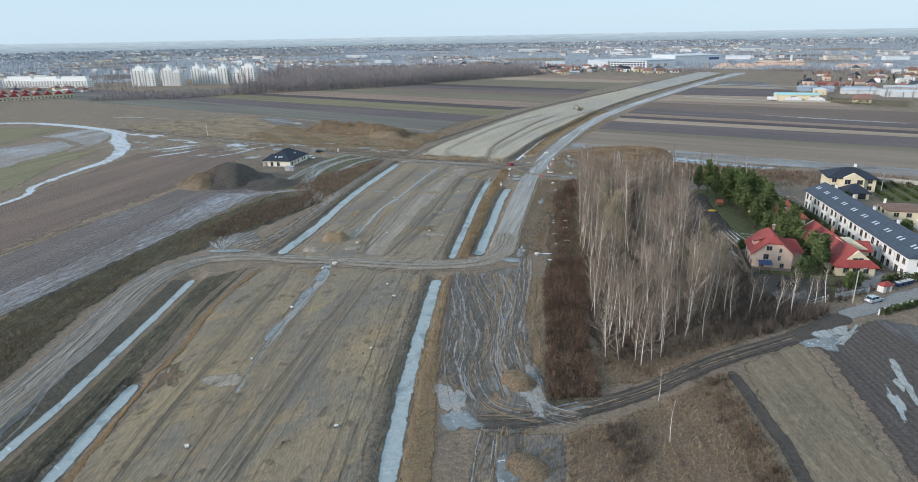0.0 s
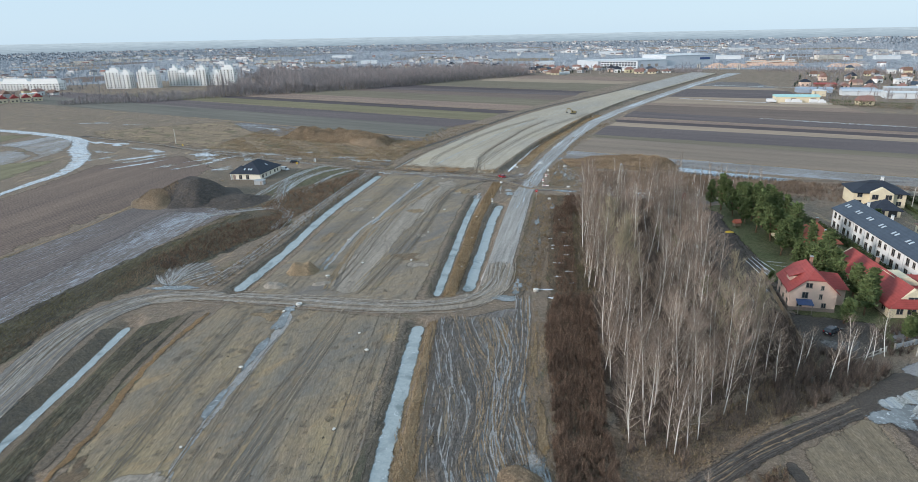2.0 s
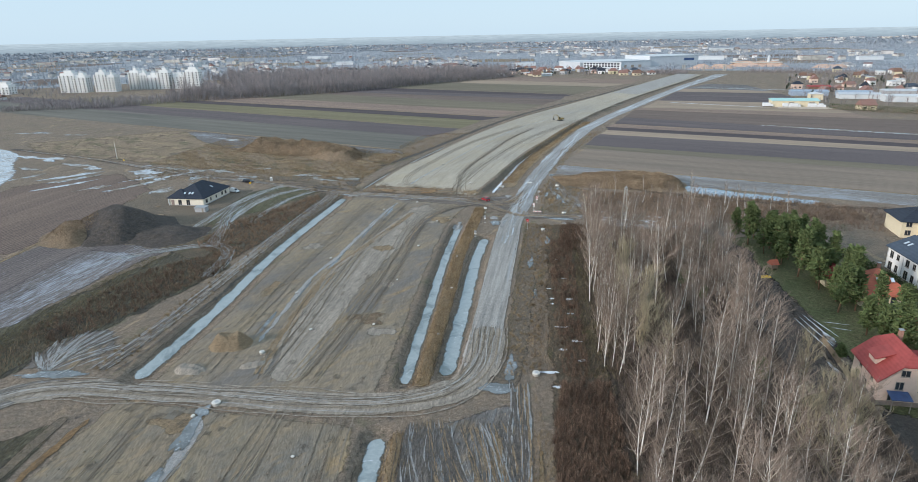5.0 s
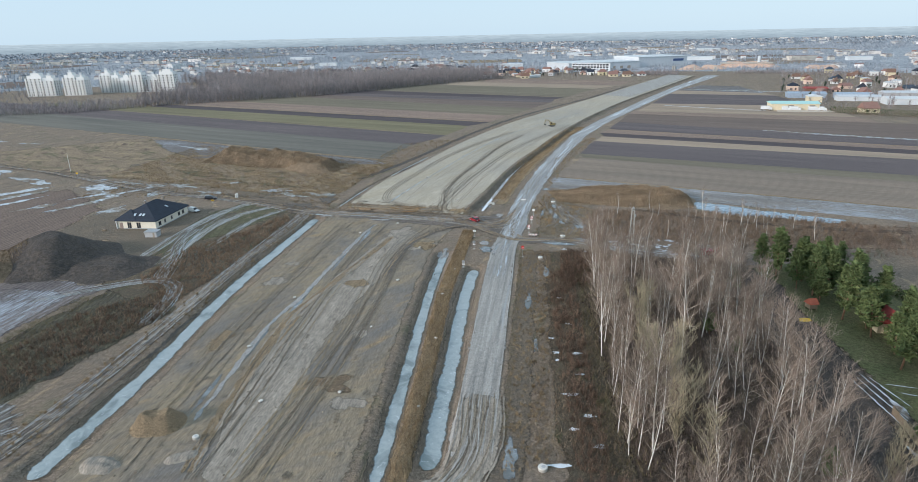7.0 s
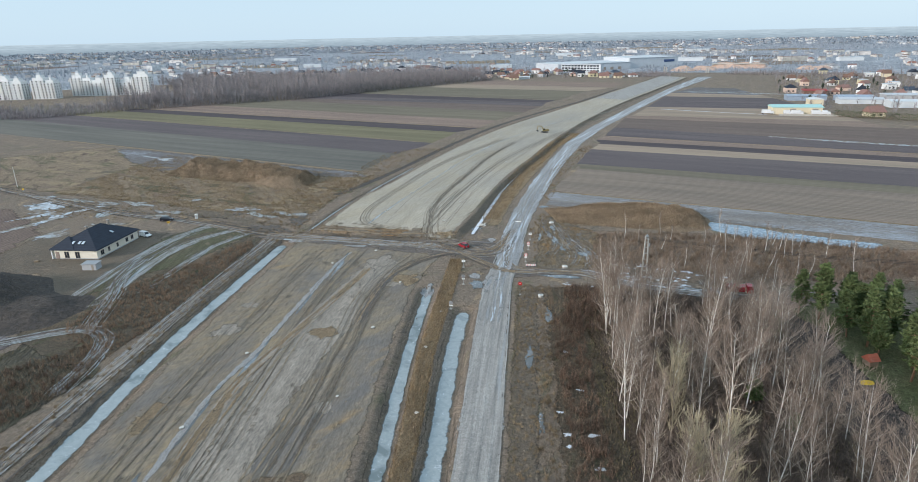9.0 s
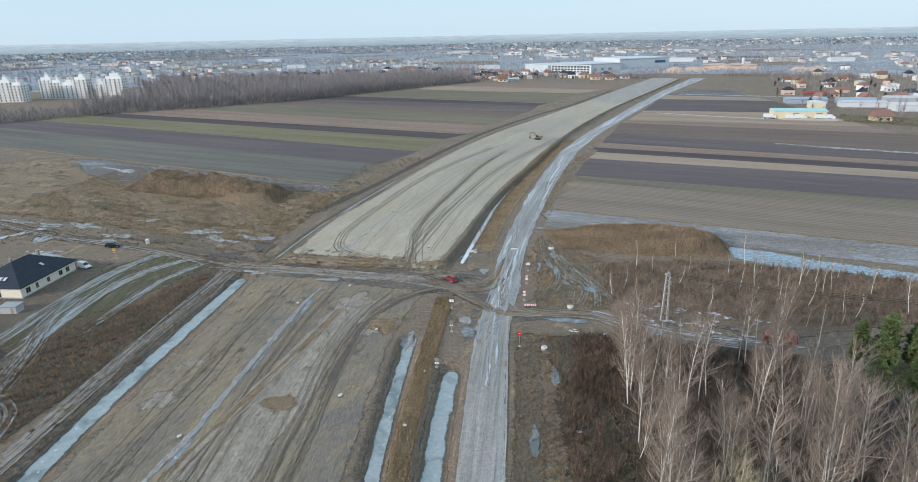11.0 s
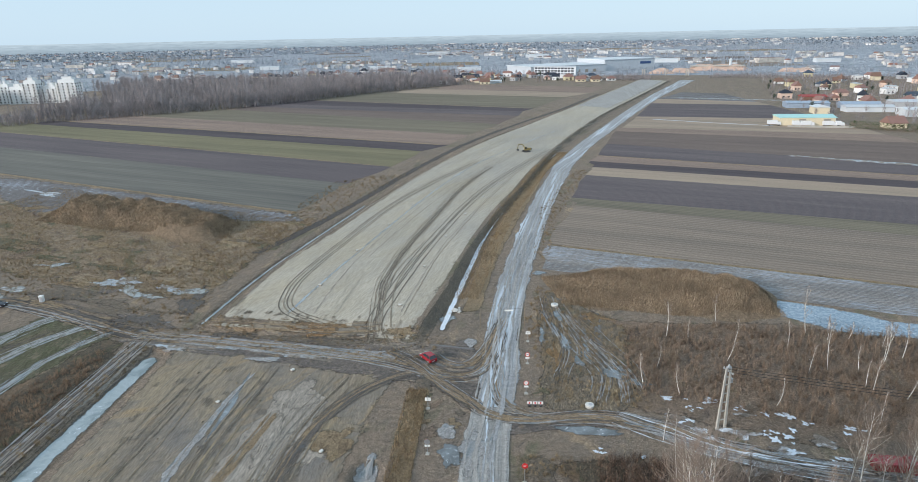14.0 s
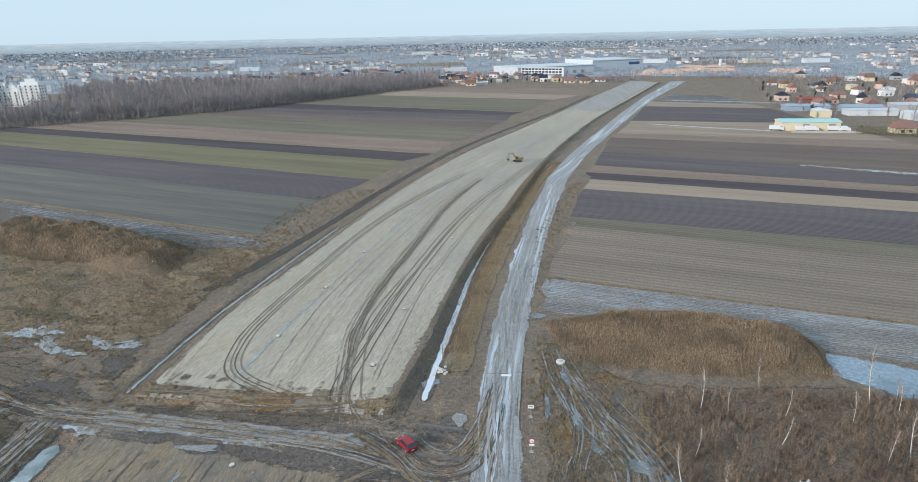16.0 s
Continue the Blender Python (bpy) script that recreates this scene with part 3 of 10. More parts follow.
def patch(name, pts, mat, lift, label="", category="", rag=0.8, step=2.0, wob=0.22, kind="structure", inset=1.3):
    """A flat piece of ground with an uneven edge."""
    out = []
    lift += layer()
    for (ax, ay), (bx, by) in zip(pts, pts[1:] + pts[:1]):
        k = max(1, int(math.hypot(bx - ax, by - ay) / step))
        for j in range(k):
            x, y = ax + (bx - ax) * j / k, ay + (by - ay) * j / k
            out.append((x + jig(x, y, wob, rag), y + jig(x + 70, y - 30, wob, rag), lift))
    B = np.array(out)
    x0, y0, x1, y1 = B[:, 0].min(), B[:, 1].min(), B[:, 0].max(), B[:, 1].max()
    cell = max(1.4, math.sqrt((x1 - x0) * (y1 - y0)) / 34)
    X, Y = np.meshgrid(np.arange(x0, x1, cell), np.arange(y0, y1, cell))
    X, Y = X.ravel(), Y.ravel()
    loop = [(v[0], v[1]) for v in out]
    ok = inside(X, Y, loop)
    X, Y = X[ok], Y[ok]
    d = far_from(X, Y, loop + loop[:1]) if len(X) else X
    ok = d > min(inset, cell) * 0.7
    pts2 = [Vector(v) for v in loop] + [Vector(v) for v in zip(X[ok].tolist(), Y[ok].tolist())]
    n = len(loop)
    vs, _, fs, _, _, _ = delaunay_2d_cdt(pts2, [], [list(range(n))], 1, 1e-4)
    V = np.array([(v.x, v.y) for v in vs])
    rim = np.clip(1 - far_from(V[:, 0], V[:, 1], loop + loop[:1]) / inset, 0, 1)
    ob = mesh_ob(name, [(v[0], v[1], lift) for v in V.tolist()], [tuple(f) for f in fs], mat, False)
    rim_of(ob.data, rim)
    if ob.data.polygons[0].normal.z < 0:
        ob.data.flip_normals()
    return tagged(ob, label, category or name.replace("_", " "), kind=kind)


def blob(name, x, y, rx, ry, turn, mat, lift, label="", category="", rag=0.35, seed=0):
    """An irregular pool or stain."""
    out = []
    lift += layer()
    c, s = math.cos(radians(turn)), math.sin(radians(turn))
    for i in range(72):
        a = i / 72 * math.tau
        r = 1 + rag * 1.7 * noise.noise(Vector((math.cos(a) * 1.1 + seed * 3.3, math.sin(a) * 1.1, x * 0.37))) + rag * 0.45 * noise.noise(Vector((math.cos(a) * 3 + seed, math.sin(a) * 3, y * 0.31)))
        u, v = math.cos(a) * rx * r, math.sin(a) * ry * r
        px, py = x + u * c - v * s, y + u * s + v * c
        out.append((px, py, 0.0))
    A = np.array(out)
    A[:, 2] = terrain(A[:, 0], A[:, 1]) + lift
    mid = A.mean(0)
    B = mid + (A - mid) * 0.55
    B[:, 2] = terrain(B[:, 0], B[:, 1]) + lift
    out = [tuple(v) for v in A.tolist() + B.tolist()]
    ob = mesh_ob(name, out, [(i, (i + 1) % 72, 72 + (i + 1) % 72, 72 + i) for i in range(72)] + [tuple(range(72, 144))], mat, False)
    rim_of(ob.data, [1.0] * 72 + [0.0] * 72)
    if ob.data.polygons[0].normal.z < 0:
        ob.data.flip_normals()
    return tagged(ob, label, category or name.replace("_", " "), kind="structure")

# ---- fields: long strips either side of the works ----
F = {}
F["brown"] = ploughed("ploughed_brown", (0.078, 0.062, 0.056), (0.105, 0.085, 0.074), 112, 1.4, clod=0.6)
F["dark"] = ploughed("ploughed_dark", (0.042, 0.036, 0.039), (0.058, 0.05, 0.053), 112, 1.4, clod=0.6)
F["plum"] = ploughed("ploughed_plum", (0.064, 0.056, 0.059), (0.082, 0.071, 0.072), 112, 1.4, clod=0.6, ridge=0.3)
F["grey"] = ploughed("fallow_grey", (0.116, 0.097, 0.08), (0.143, 0.12, 0.098), 112, 2.0, depth=0.3, clod=0.55)
F["greygreen"] = ploughed("grey_green_fallow", (0.09, 0.082, 0.062), (0.112, 0.10, 0.075), 112, 2.0, depth=0.3, clod=0.45)
F["wetgrey"] = ploughed("wet_dark_field", (0.076, 0.075, 0.067), (0.094, 0.092, 0.081), 112, 2.6, depth=0.15, clod=0.25, ridge=0.08)
F["green"] = ploughed("winter_corn", (0.094, 0.089, 0.056), (0.116, 0.105, 0.068), 112, 1.0, depth=0.2, clod=0.45, ridge=0.12)
F["straw"] = ploughed("stubble", (0.165, 0.135, 0.106), (0.192, 0.157, 0.122), 112, 1.0, depth=0.3, clod=0.5, ridge=0.1)
F["russet"] = ploughed("weedy_russet", (0.118, 0.09, 0.076), (0.165, 0.128, 0.104), 112, 1.2)
F["frosty"] = ploughed("frosted_field", (0.105, 0.10, 0.095), (0.14, 0.134, 0.128), 110, 0.9, frost=0.33, ridge=0.15, comb=0.65)
F["thinfrost"] = ploughed("thin_frost", (0.072, 0.069, 0.069), (0.098, 0.093, 0.091), 112, 1.5, frost=0.22)
F["tan"] = earth("tan_grass", (0.198, 0.155, 0.107), (0.158, 0.127, 0.094), (0.23, 0.18, 0.122), bump=0.8, spots=[((0.235, 0.185, 0.12), 0.06, 0.44), ((0.10, 0.095, 0.06), 0.07, 0.44), ((0.105, 0.08, 0.066), 0.14, 0.40)], angle=112, streak=0.15, streak_width=4.0)
F["west_brown"] = ploughed("west_ploughed", (0.083, 0.064, 0.055), (0.112, 0.088, 0.074), 2, 1.5, depth=0.35, ridge=0.28)
F["west_frost"] = ploughed("west_frosted", (0.070, 0.062, 0.061), (0.094, 0.083, 0.08), 2, 1.4, frost=0.02, ridge=0.22)
F["frost_rows"] = ploughed("frost_in_rows", (0.074, 0.067, 0.066), (0.098, 0.089, 0.086), 2, 1.1, frost=0.31, ridge=0.2, comb=0.6)
F["west_green"] = ploughed("west_green", (0.098, 0.096, 0.058), (0.125, 0.115, 0.078), 2, 1.3)
F["west_ice"] = ploughed("west_icy", (0.12, 0.112, 0.10), (0.15, 0.138, 0.125), 2, 2.4, frost=0.35, comb=0.85)


def strip(name, a0, a1, b0, b1, mat, lift, label):
    """A long field between two straight edges, with a slight unevenness along them."""
    n = max(8, int((Vector(a1) - Vector(a0)).length / 6))
    rows = []
    for v in (0.0, 0.33, 0.67, 1.0):
        p, q = Vector(a0).lerp(Vector(b0), v), Vector(a1).lerp(Vector(b1), v)
        line = [p.lerp(q, i / n) for i in range(n + 1)]
        rows.append([(c.x, c.y + jig(c.x, c.y + 90 * v, 0.05, 0.35), lift) for c in line])
    rows[1:-1] = [[(x + (0 if 0 < i < n else jig(x, y, 0.4, 2.0)), y, z) for i, (x, y, z) in enumerate(r)] for r in rows[1:-1]]
    ob = grid_ob(name, np.array(rows), mat)
    if ob.data.polygons[0].normal.z < 0:
        ob.data.flip_normals()
    return tagged(ob, label, "field", kind="structure")



def between(p, q, x):
    """The place at x on the line through p and q."""
    t = (x - p[0]) / (q[0] - p[0])
    return (x, p[1] + t * (q[1] - p[1]))


# east side: lines between the strips, from the icy road outwards
EAST = [((-3.7, 360.5), (80.7, 328.7)), ((10.2, 405), (113.8, 366)), ((10.2, 416.5), (113.8, 380)), ((21.6, 456), (136, 414.5)), ((27, 474), (144.8, 428.3)), ((28, 488), (152, 440)), ((34.4, 502), (158.7, 450)), ((45, 538), (169, 478)), ((59, 585), (210, 530)), ((66, 600), (210, 559)), ((88, 657), (172, 638)), ((121, 745.6), (206, 719.8)), ((135, 783), (210, 745)), ((175, 844), (247, 806))]
EAST_KINDS = [("grey", "wide grey-brown fallow field"), ("greygreen", "olive weedy edge of a fallow field"), ("plum", "dark ploughed field with a plum tinge"), ("straw", "pale straw stubble strip"), ("dark", "nearly black ploughed strip"), ("russet", "russet weedy strip between fields"), ("plum", "wet dark ploughed field"), ("brown", "broad brown ploughed field"), ("russet", "weedy brown strip"), ("straw", "pale stubble strip beside a farm shed"), ("plum", "dark wet ploughed field"), ("straw", "pale stubble strip"), ("thinfrost", "wet field with thin ice")]
for i, (kind, label) in enumerate(EAST_KINDS):
    (p, q), (r, s) = EAST[i], EAST[i + 1]
    xr = 330 if i < 8 else 212
    strip("field", p, between(p, q, xr), r, between(r, s, xr), F[kind], 0.03 + 0.004 * (i % 3), label)
strip("frosted_field", (-7, 340), between((-7, 340), (70, 312), 200), (-3.8, 360.2), between((-3.7, 360.2), (80.7, 328.4), 200), F["frosty"], 0.045, "frosted wet field strip behind an earth mound")
for p, q in (EAST[0], EAST[6]):
    ribbon("field_margin", [p, between(p, q, 90), between(p, q, 250)], 0.8, M["straw"], 0.055, "strip of pale dead grass between fields", "field margin", rag=0.25, step=2, wob=0.9, soft=False)

# west side of the embankment
WEST = [((-252.8, 465), (-92, 397)), ((-315.5, 545), (-90.3, 446)), ((-367, 610.6), (-76, 481)), ((-368.8, 651.5), (-62, 521)), ((-350, 666), (-51, 541)), ((-300, 693), (-45, 581)), ((-235, 729), (-14.5, 623.5)), ((-236, 761), (-0.3, 670)), ((-221, 784), (-3.8, 701)), ((-188, 812), (11.7, 719.6)), ((-108, 881), (40, 817)), ((-64.5, 918), (81, 854.5)), ((-9.4, 974.6), (105, 924.6))]
WEST_ENDS = [-93, -84, -70, -60, -46, -36, -16, 0, 4, 15, 52, 84, 108]
WEST_KINDS = [("wetgrey", "smooth wet grey-green winter field"), ("plum", "dark ploughed field with a plum tinge"), ("green", "olive green winter corn strip"), ("dark", "nearly black ploughed strip"), ("russet", "strip of rough russet clods"), ("greygreen", "grey-green fallow field"), ("brown", "brown ploughed field strip"), ("plum", "dark ploughed field strip"), ("dark", "nearly black ploughed strip"), ("greygreen", "grey-green fallow field"), ("straw", "pale straw stubble field"), ("russet", "brown weedy field")]
for i, (kind, label) in enumerate(WEST_KINDS):
    (p, q), (r, s) = WEST[i], WEST[i + 1]
    xl = -640 if i < 2 else -520 if i == 2 else min(p[0], r[0]) - 20
    e0, e1 = WEST_ENDS[i], WEST_ENDS[i + 1]
    strip("field", between(p, q, xl), between(p, q, e0), between(r, s, xl), between(r, s, e1), F[kind], 0.03 + 0.004 * (i % 3), label)
for i, w in ((0, 0.9), (4, 1.1), (9, 0.7), (2, 0.5)):
    p, q = WEST[i]
    ribbon("field_margin", [between(p, q, p[0] - 60), p, q], w, M["straw"], 0.055, "strip of pale dead grass between fields", "field margin", rag=0.25, step=2, wob=0.9, soft=False)
patch("tan_meadow", [(-340, 410), (-270, 466), (-219, 447), (-80, 391), (-88, 345), (-92, 318), (-130, 327), (-241, 360), (-300, 375)], F["tan"], 0.035, "rough tan meadow of dead grass", "meadow", rag=2.0)
patch("frosted_field", [(-262, 462), (-245, 460), (-170, 428), (-92, 395), (-84, 384), (-110, 386), (-160, 400), (-196, 398), (-225, 420)], F["thinfrost"], 0.045, "frosted strip of wet grass behind a spoil heap", "field")

# south-west: fields that run along the works
patch("field", [(-171, 40), (-170, 240), (-176, 300), (-215, 330), (-245, 300), (-232, 225), (-222, 190), (-215, 40)], F["west_brown"], 0.035, "brown ploughed field with fine rows", "field", rag=1.0)
patch("field", [(-168.5, 40), (-168, 236), (-122, 226), (-127, 200), (-136, 150), (-137, 40)], F["west_frost"], 0.035, "ploughed field with frost lying along the rows", "field", rag=1.0)
patch("frosted_field", [(-141, 88), (-143, 140), (-146, 176), (-151, 217), (-150, 224), (-128.5, 221), (-127.5, 188), (-128.5, 166), (-129, 120), (-130, 88)], F["frost_rows"], 0.10, "ploughed strip with grey frost along its rows", "field", rag=0.8)
ribbon("field_margin", [(-171, 60), (-170, 157), (-168, 176), (-167, 209), (-174, 251)], 0.45, M["straw"], 0.06, "thin pale grass line between fields", "field margin", rag=0.2, soft=False)
patch("field", [(-246, 40), (-236, 205), (-262, 262), (-276, 312), (-320, 290), (-300, 40)], F["west_green"], 0.035, "patchy green and brown field", "field", rag=1.5)
patch("field", [(-302, 40), (-288, 255), (-300, 320), (-330, 340), (-352, 300), (-340, 40)], F["west_ice"], 0.04, "icy field with long frozen rows", "field", rag=1.5)
patch("field", [(-345, 40), (-356, 300), (-370, 395), (-450, 380), (-460, 40)], F["west_green"], 0.035, "green winter corn field", "field", rag=1.5)

patch("frosted_field", [(-361, 352), (-350, 388), (-318, 372), (-294, 332), (-288, 290), (-300, 322), (-330, 342)], F["west_ice"], 0.055, "wet field with long streaks of ice inside a bend", "field", rag=1.5)
# south-east corner beside the paved lane
patch("field", [(31.5, 111), (46, 122), (47.6, 103), (46, 70), (44, 40), (34, 40), (32, 78)], earth("pale_fallow", (0.15, 0.125, 0.09), (0.12, 0.104, 0.08), (0.17, 0.14, 0.098), angle=-8, streak=0.3, streak_width=1.6, speckle=0.4, drag=4.0), 0.035, "pale fallow field of dead grass", "field")
patch("field", [(46.8, 122.6), (58, 131), (66, 136), (84, 130), (82, 90), (76, 40), (45, 40), (47, 70), (48.4, 103)], ploughed("black_plough", (0.036, 0.031, 0.029), (0.052, 0.044, 0.04), -8, 1.3, wet=0.5, depth=0.4), 0.04, "wet black ploughed field", "field")

# ---- the road works ----
loft("road_bed", [(-64, 36), (-71, 60), (-75.5, 85), (-80, 104), (-84, 120), (-84.5, 150)], [(-22, 36), (-28.5, 68), (-31, 79), (-34.5, 105), (-39.5, 147)], M["bed"], 0.05, "levelled bed of brown sand with machine tracks", rag=0.4)
loft("road_bed", [(-82, 152), (-83, 188), (-86, 230), (-86, 296)], [(-38.5, 152), (-40, 188), (-42, 229), (-42, 262), (-37, 290)], M["bed_north"], 0.05, "levelled bed of grey-brown sand", rag=0.4)
loft("embankment", EMB_L, EMB_R, M["embank"], 0.05, "raised embankment of levelled pale sand", across=16, step=4.0)
for line in (EMB_L, EMB_R):
    ribbon("embankment_slope", [(x + (0.9 if line is EMB_R else -0.9), y) for x, y in line], 1.4, M["bank"], 0.04, "dark bare soil slope of an embankment", "slope", across=5, rag=0.3, ends=False)
ribbon("rough_spine", [(-57.5, 158), (-60.5, 185), (-61.5, 212), (-58.5, 242), (-54, 280)], [3.0, 5.6, 6.4, 6.6, 4.6], M["gravel"], 0.075, "driven pale gravel lane along a sand bed", "haul lane", across=10, rag=0.8)
ribbon("verge", [(-32, 159), (-33, 193), (-34.7, 229), (-34, 262), (-34, 280)], 1.9, M["straw"], 0.08, "strip of tan dead grass between two ditches", "verge", across=6)
ribbon("verge", [(-15, 38), (-21, 68), (-23, 80), (-28.5, 108), (-32.8, 146)], [3.2, 2.8, 2.6, 1.9, 1.4], M["straw"], 0.07, "strip of tan dead grass beside a ditch", "verge", across=6)
ribbon("verge", [(-64, 36), (-70.5, 60), (-73, 70), (-77, 86), (-79, 100), (-84, 120), (-85.5, 144)], 0.75, M["clay"], 0.07, "orange-brown raw edge of a ditch", "verge", across=4, rag=0.7, wob=0.6)
loft("verge", [(-27.6, 312), (-24.6, 341), (-20.4, 371), (-11.2, 414), (1.2, 466), (15, 508)], [(-23.5, 312), (-20, 341), (-14.5, 371), (-5.5, 414), (5, 466), (18, 515)], M["straw"], 0.06, "strip of tan dead grass beside a frozen lane", "verge", across=10, rag=0.6)
loft("ditch_berm", [(-79, 38), (-83, 65), (-86, 80), (-90, 100), (-97, 135)], [(-71.5, 38), (-77, 65), (-79.5, 80), (-82.5, 100), (-89, 144)], M["berm"], 0.045, "low berm of wet olive soil between two ditches", "berm", rag=0.3)
ribbon("dry_ditch", [(-80, 88), (-82.5, 100), (-87.5, 120), (-90, 144)], 1.3, M["bank"], 0.06, "dark dry ditch bottom", "ditch")
for k, (pts, hw, dep) in DITCHES.items():
    run = 3.2 if k == "west_track" else 1.1
    ribbon("ditch_bank", pts, hw + (run if run > 2 else 0.6), M["bank"], 0.03, "steep bare soil bank of a drainage ditch", "ditch bank", across=10, step=1.0, rag=0.2)
    ribbon("ditch_ice", pts, hw * 0.92, M["snow"] if k == "embank_east" else M["ice"], 0, "pale blue ice lying in a drainage ditch", "ice", rag=0.25, step=1.0, level=-dep + 0.14, wob=0.5)

# ---- lanes ----
LANE_WEST = [(-84, 36), (-94, 68), (-98, 84), (-103, 103), (-109, 124), (-110, 138), (-105, 148), (-95, 152), (-86, 152.5), (-62, 152.5), (-45, 152.5), (-33, 154.5), (-25, 160), (-21.5, 170), (-21.5, 185)]
ribbon("haul_lane", LANE_WEST[:8], [3.6, 4.2, 4.4, 5.0, 5.0, 5.2, 4.4, 3.0], M["lane_wet"], 0.098, "curved lane of damp grey gravel", "lane", across=8, rag=0.4)
ribbon("haul_lane", LANE_WEST[6:], [4.0, 3.2, 3.0, 3.6, 3.6, 3.4, 4.2, 4.2, 4.2], M["gravel"], 0.10, "curved lane of pale compacted gravel", "lane", across=8, rag=0.4)
ribbon("service_lane", [(-22, 166), (-22, 198), (-22, 237), (-21.8, 262), (-20, 275)], 3.9, M["service"], 0.085, "straight service lane of grey rutted gravel", "lane", across=8, rag=0.4)
ICY = [(-20.5, 268), (-19, 290), (-18.5, 301), (-15, 331), (-8.5, 371), (1, 421), (13.5, 476), (31.5, 532), (55, 594), (91, 687), (143, 815), (232, 1012)]
ribbon("icy_lane", ICY[:7], [3.4, 4.0, 3.8, 4.2, 4.4, 4.6, 5.0], M["icyroad"], 0.075, "frozen grey lane with pale ice in its ruts", "lane", across=8, rag=0.5, wob=0.12)
ribbon("icy_lane", [(10.8, 465)] + ICY[6:], [4.8, 5.0, 5.0, 5.2, 5.6, 6.5, 10], M["icyroad_far"], 0.075, "frozen grey lane with pale ice in its ruts", "lane", across=8, rag=0.5, wob=0.12)
loft("embankment_far", [(52, 722), (103, 848), (172, 1018)], [(76, 700), (128, 820), (194, 985)], M["service"], 0.11, "unfinished grey stretch of an embankment", "embankment", across=10, rag=1.0)
ribbon("dark_lane", [(-92, 352), (-84, 372), (-73, 410), (-58, 470), (-35, 545), (-5, 618), (40, 715), (90, 840)], 2.0, M["track"], 0.06, "muddy site track beside an embankment", "lane", across=4, rag=0.6)
ribbon("wet_margin", [(-17, 160), (-15.5, 175), (-15, 200), (-14.5, 240), (-13.5, 262)], 3.0, M["bank"], 0.055, "wet trampled grass beside a lane", "margin", across=4)
patch("crossroad_mud", [(-120, 308), (-100, 300), (-84, 298), (-80, 303), (-55, 300.5), (-37, 297), (-24, 300), (-21, 285), (-24, 272), (-33, 281), (-55, 286), (-80, 292), (-100, 296)], M["mud_cross"], 0.065, "churned muddy crossroad with wet ruts", "mud", rag=1.2)
ribbon("dark_lane", [(-330, 390), (-250, 361), (-174, 327), (-134, 315), (-101, 301.5), (-88, 299)], [2.5, 2.5, 3.2, 3.0, 2.6, 1.8], M["track"], 0.085, "dark muddy lane crossing the works", "lane", across=6, rag=0.7)
ribbon("mud_lane", [(-21, 270), (-12, 270.5), (-3, 271.5), (8, 269), (17, 263), (30, 259), (44, 256), (60, 262)], [4.5, 3.0, 2.4, 2.6, 3.0, 3.0, 2.6, 2.5], M["mud_cross"], 0.075, "muddy lane with puddles and old snow", "lane", across=6, rag=0.6)
patch("mud_yard", [(-32, 147), (-20, 153), (-13, 158), (-11, 130), (-7, 106), (-2, 90), (3, 88), (-4, 84), (-13, 80), (-19, 86), (-23, 100), (-29, 125)], M["mud"], 0.055, "deeply rutted wet mud yard", "mud", rag=0.9)
patch("mud_yard", [(-14, 82), (0, 84), (1, 60), (-3, 36), (-15, 36)], M["mud"], 0.055, "flooded muddy track with frozen ruts", "mud", rag=0.9)
ribbon("dark_lane", [(-15, 84), (-6, 86.5), (3, 91), (13, 98), (28, 111.5), (45, 124), (59, 136.4)], [2.6, 2.4, 2.2, 2.2, 2.2, 2.4, 2.8], M["track"], 0.08, "dark worn farm lane", "lane", across=6)
ribbon("paved_lane", [(58, 135.5), (63, 139.5), (80, 152), (120, 178), (170, 205)], [2.6, 2.8, 3.0, 3.0, 3.0], M["paleasphalt"], 0.07, "pale asphalt village lane", "lane", across=4, rag=0.1)
ribbon("side_track", [(29, 108), (31, 96), (33, 80), (34, 40)], 1.4, M["track"], 0.07, "dark rutted field track", "track")
# west loop track with ice
ribbon("icy_track", [(-215, 60), (-223, 193), (-236, 222), (-243, 255), (-248, 283), (-268, 317), (-289, 339), (-328, 380), (-421, 412), (-470, 405)], [1.6, 1.8, 2.0, 2.4, 4.0, 5.5, 6.0, 5.0, 5.0, 5.0], M["trackice"], 0.06, "curving farm track under a sheet of pale ice", "ice", rag=1.0)

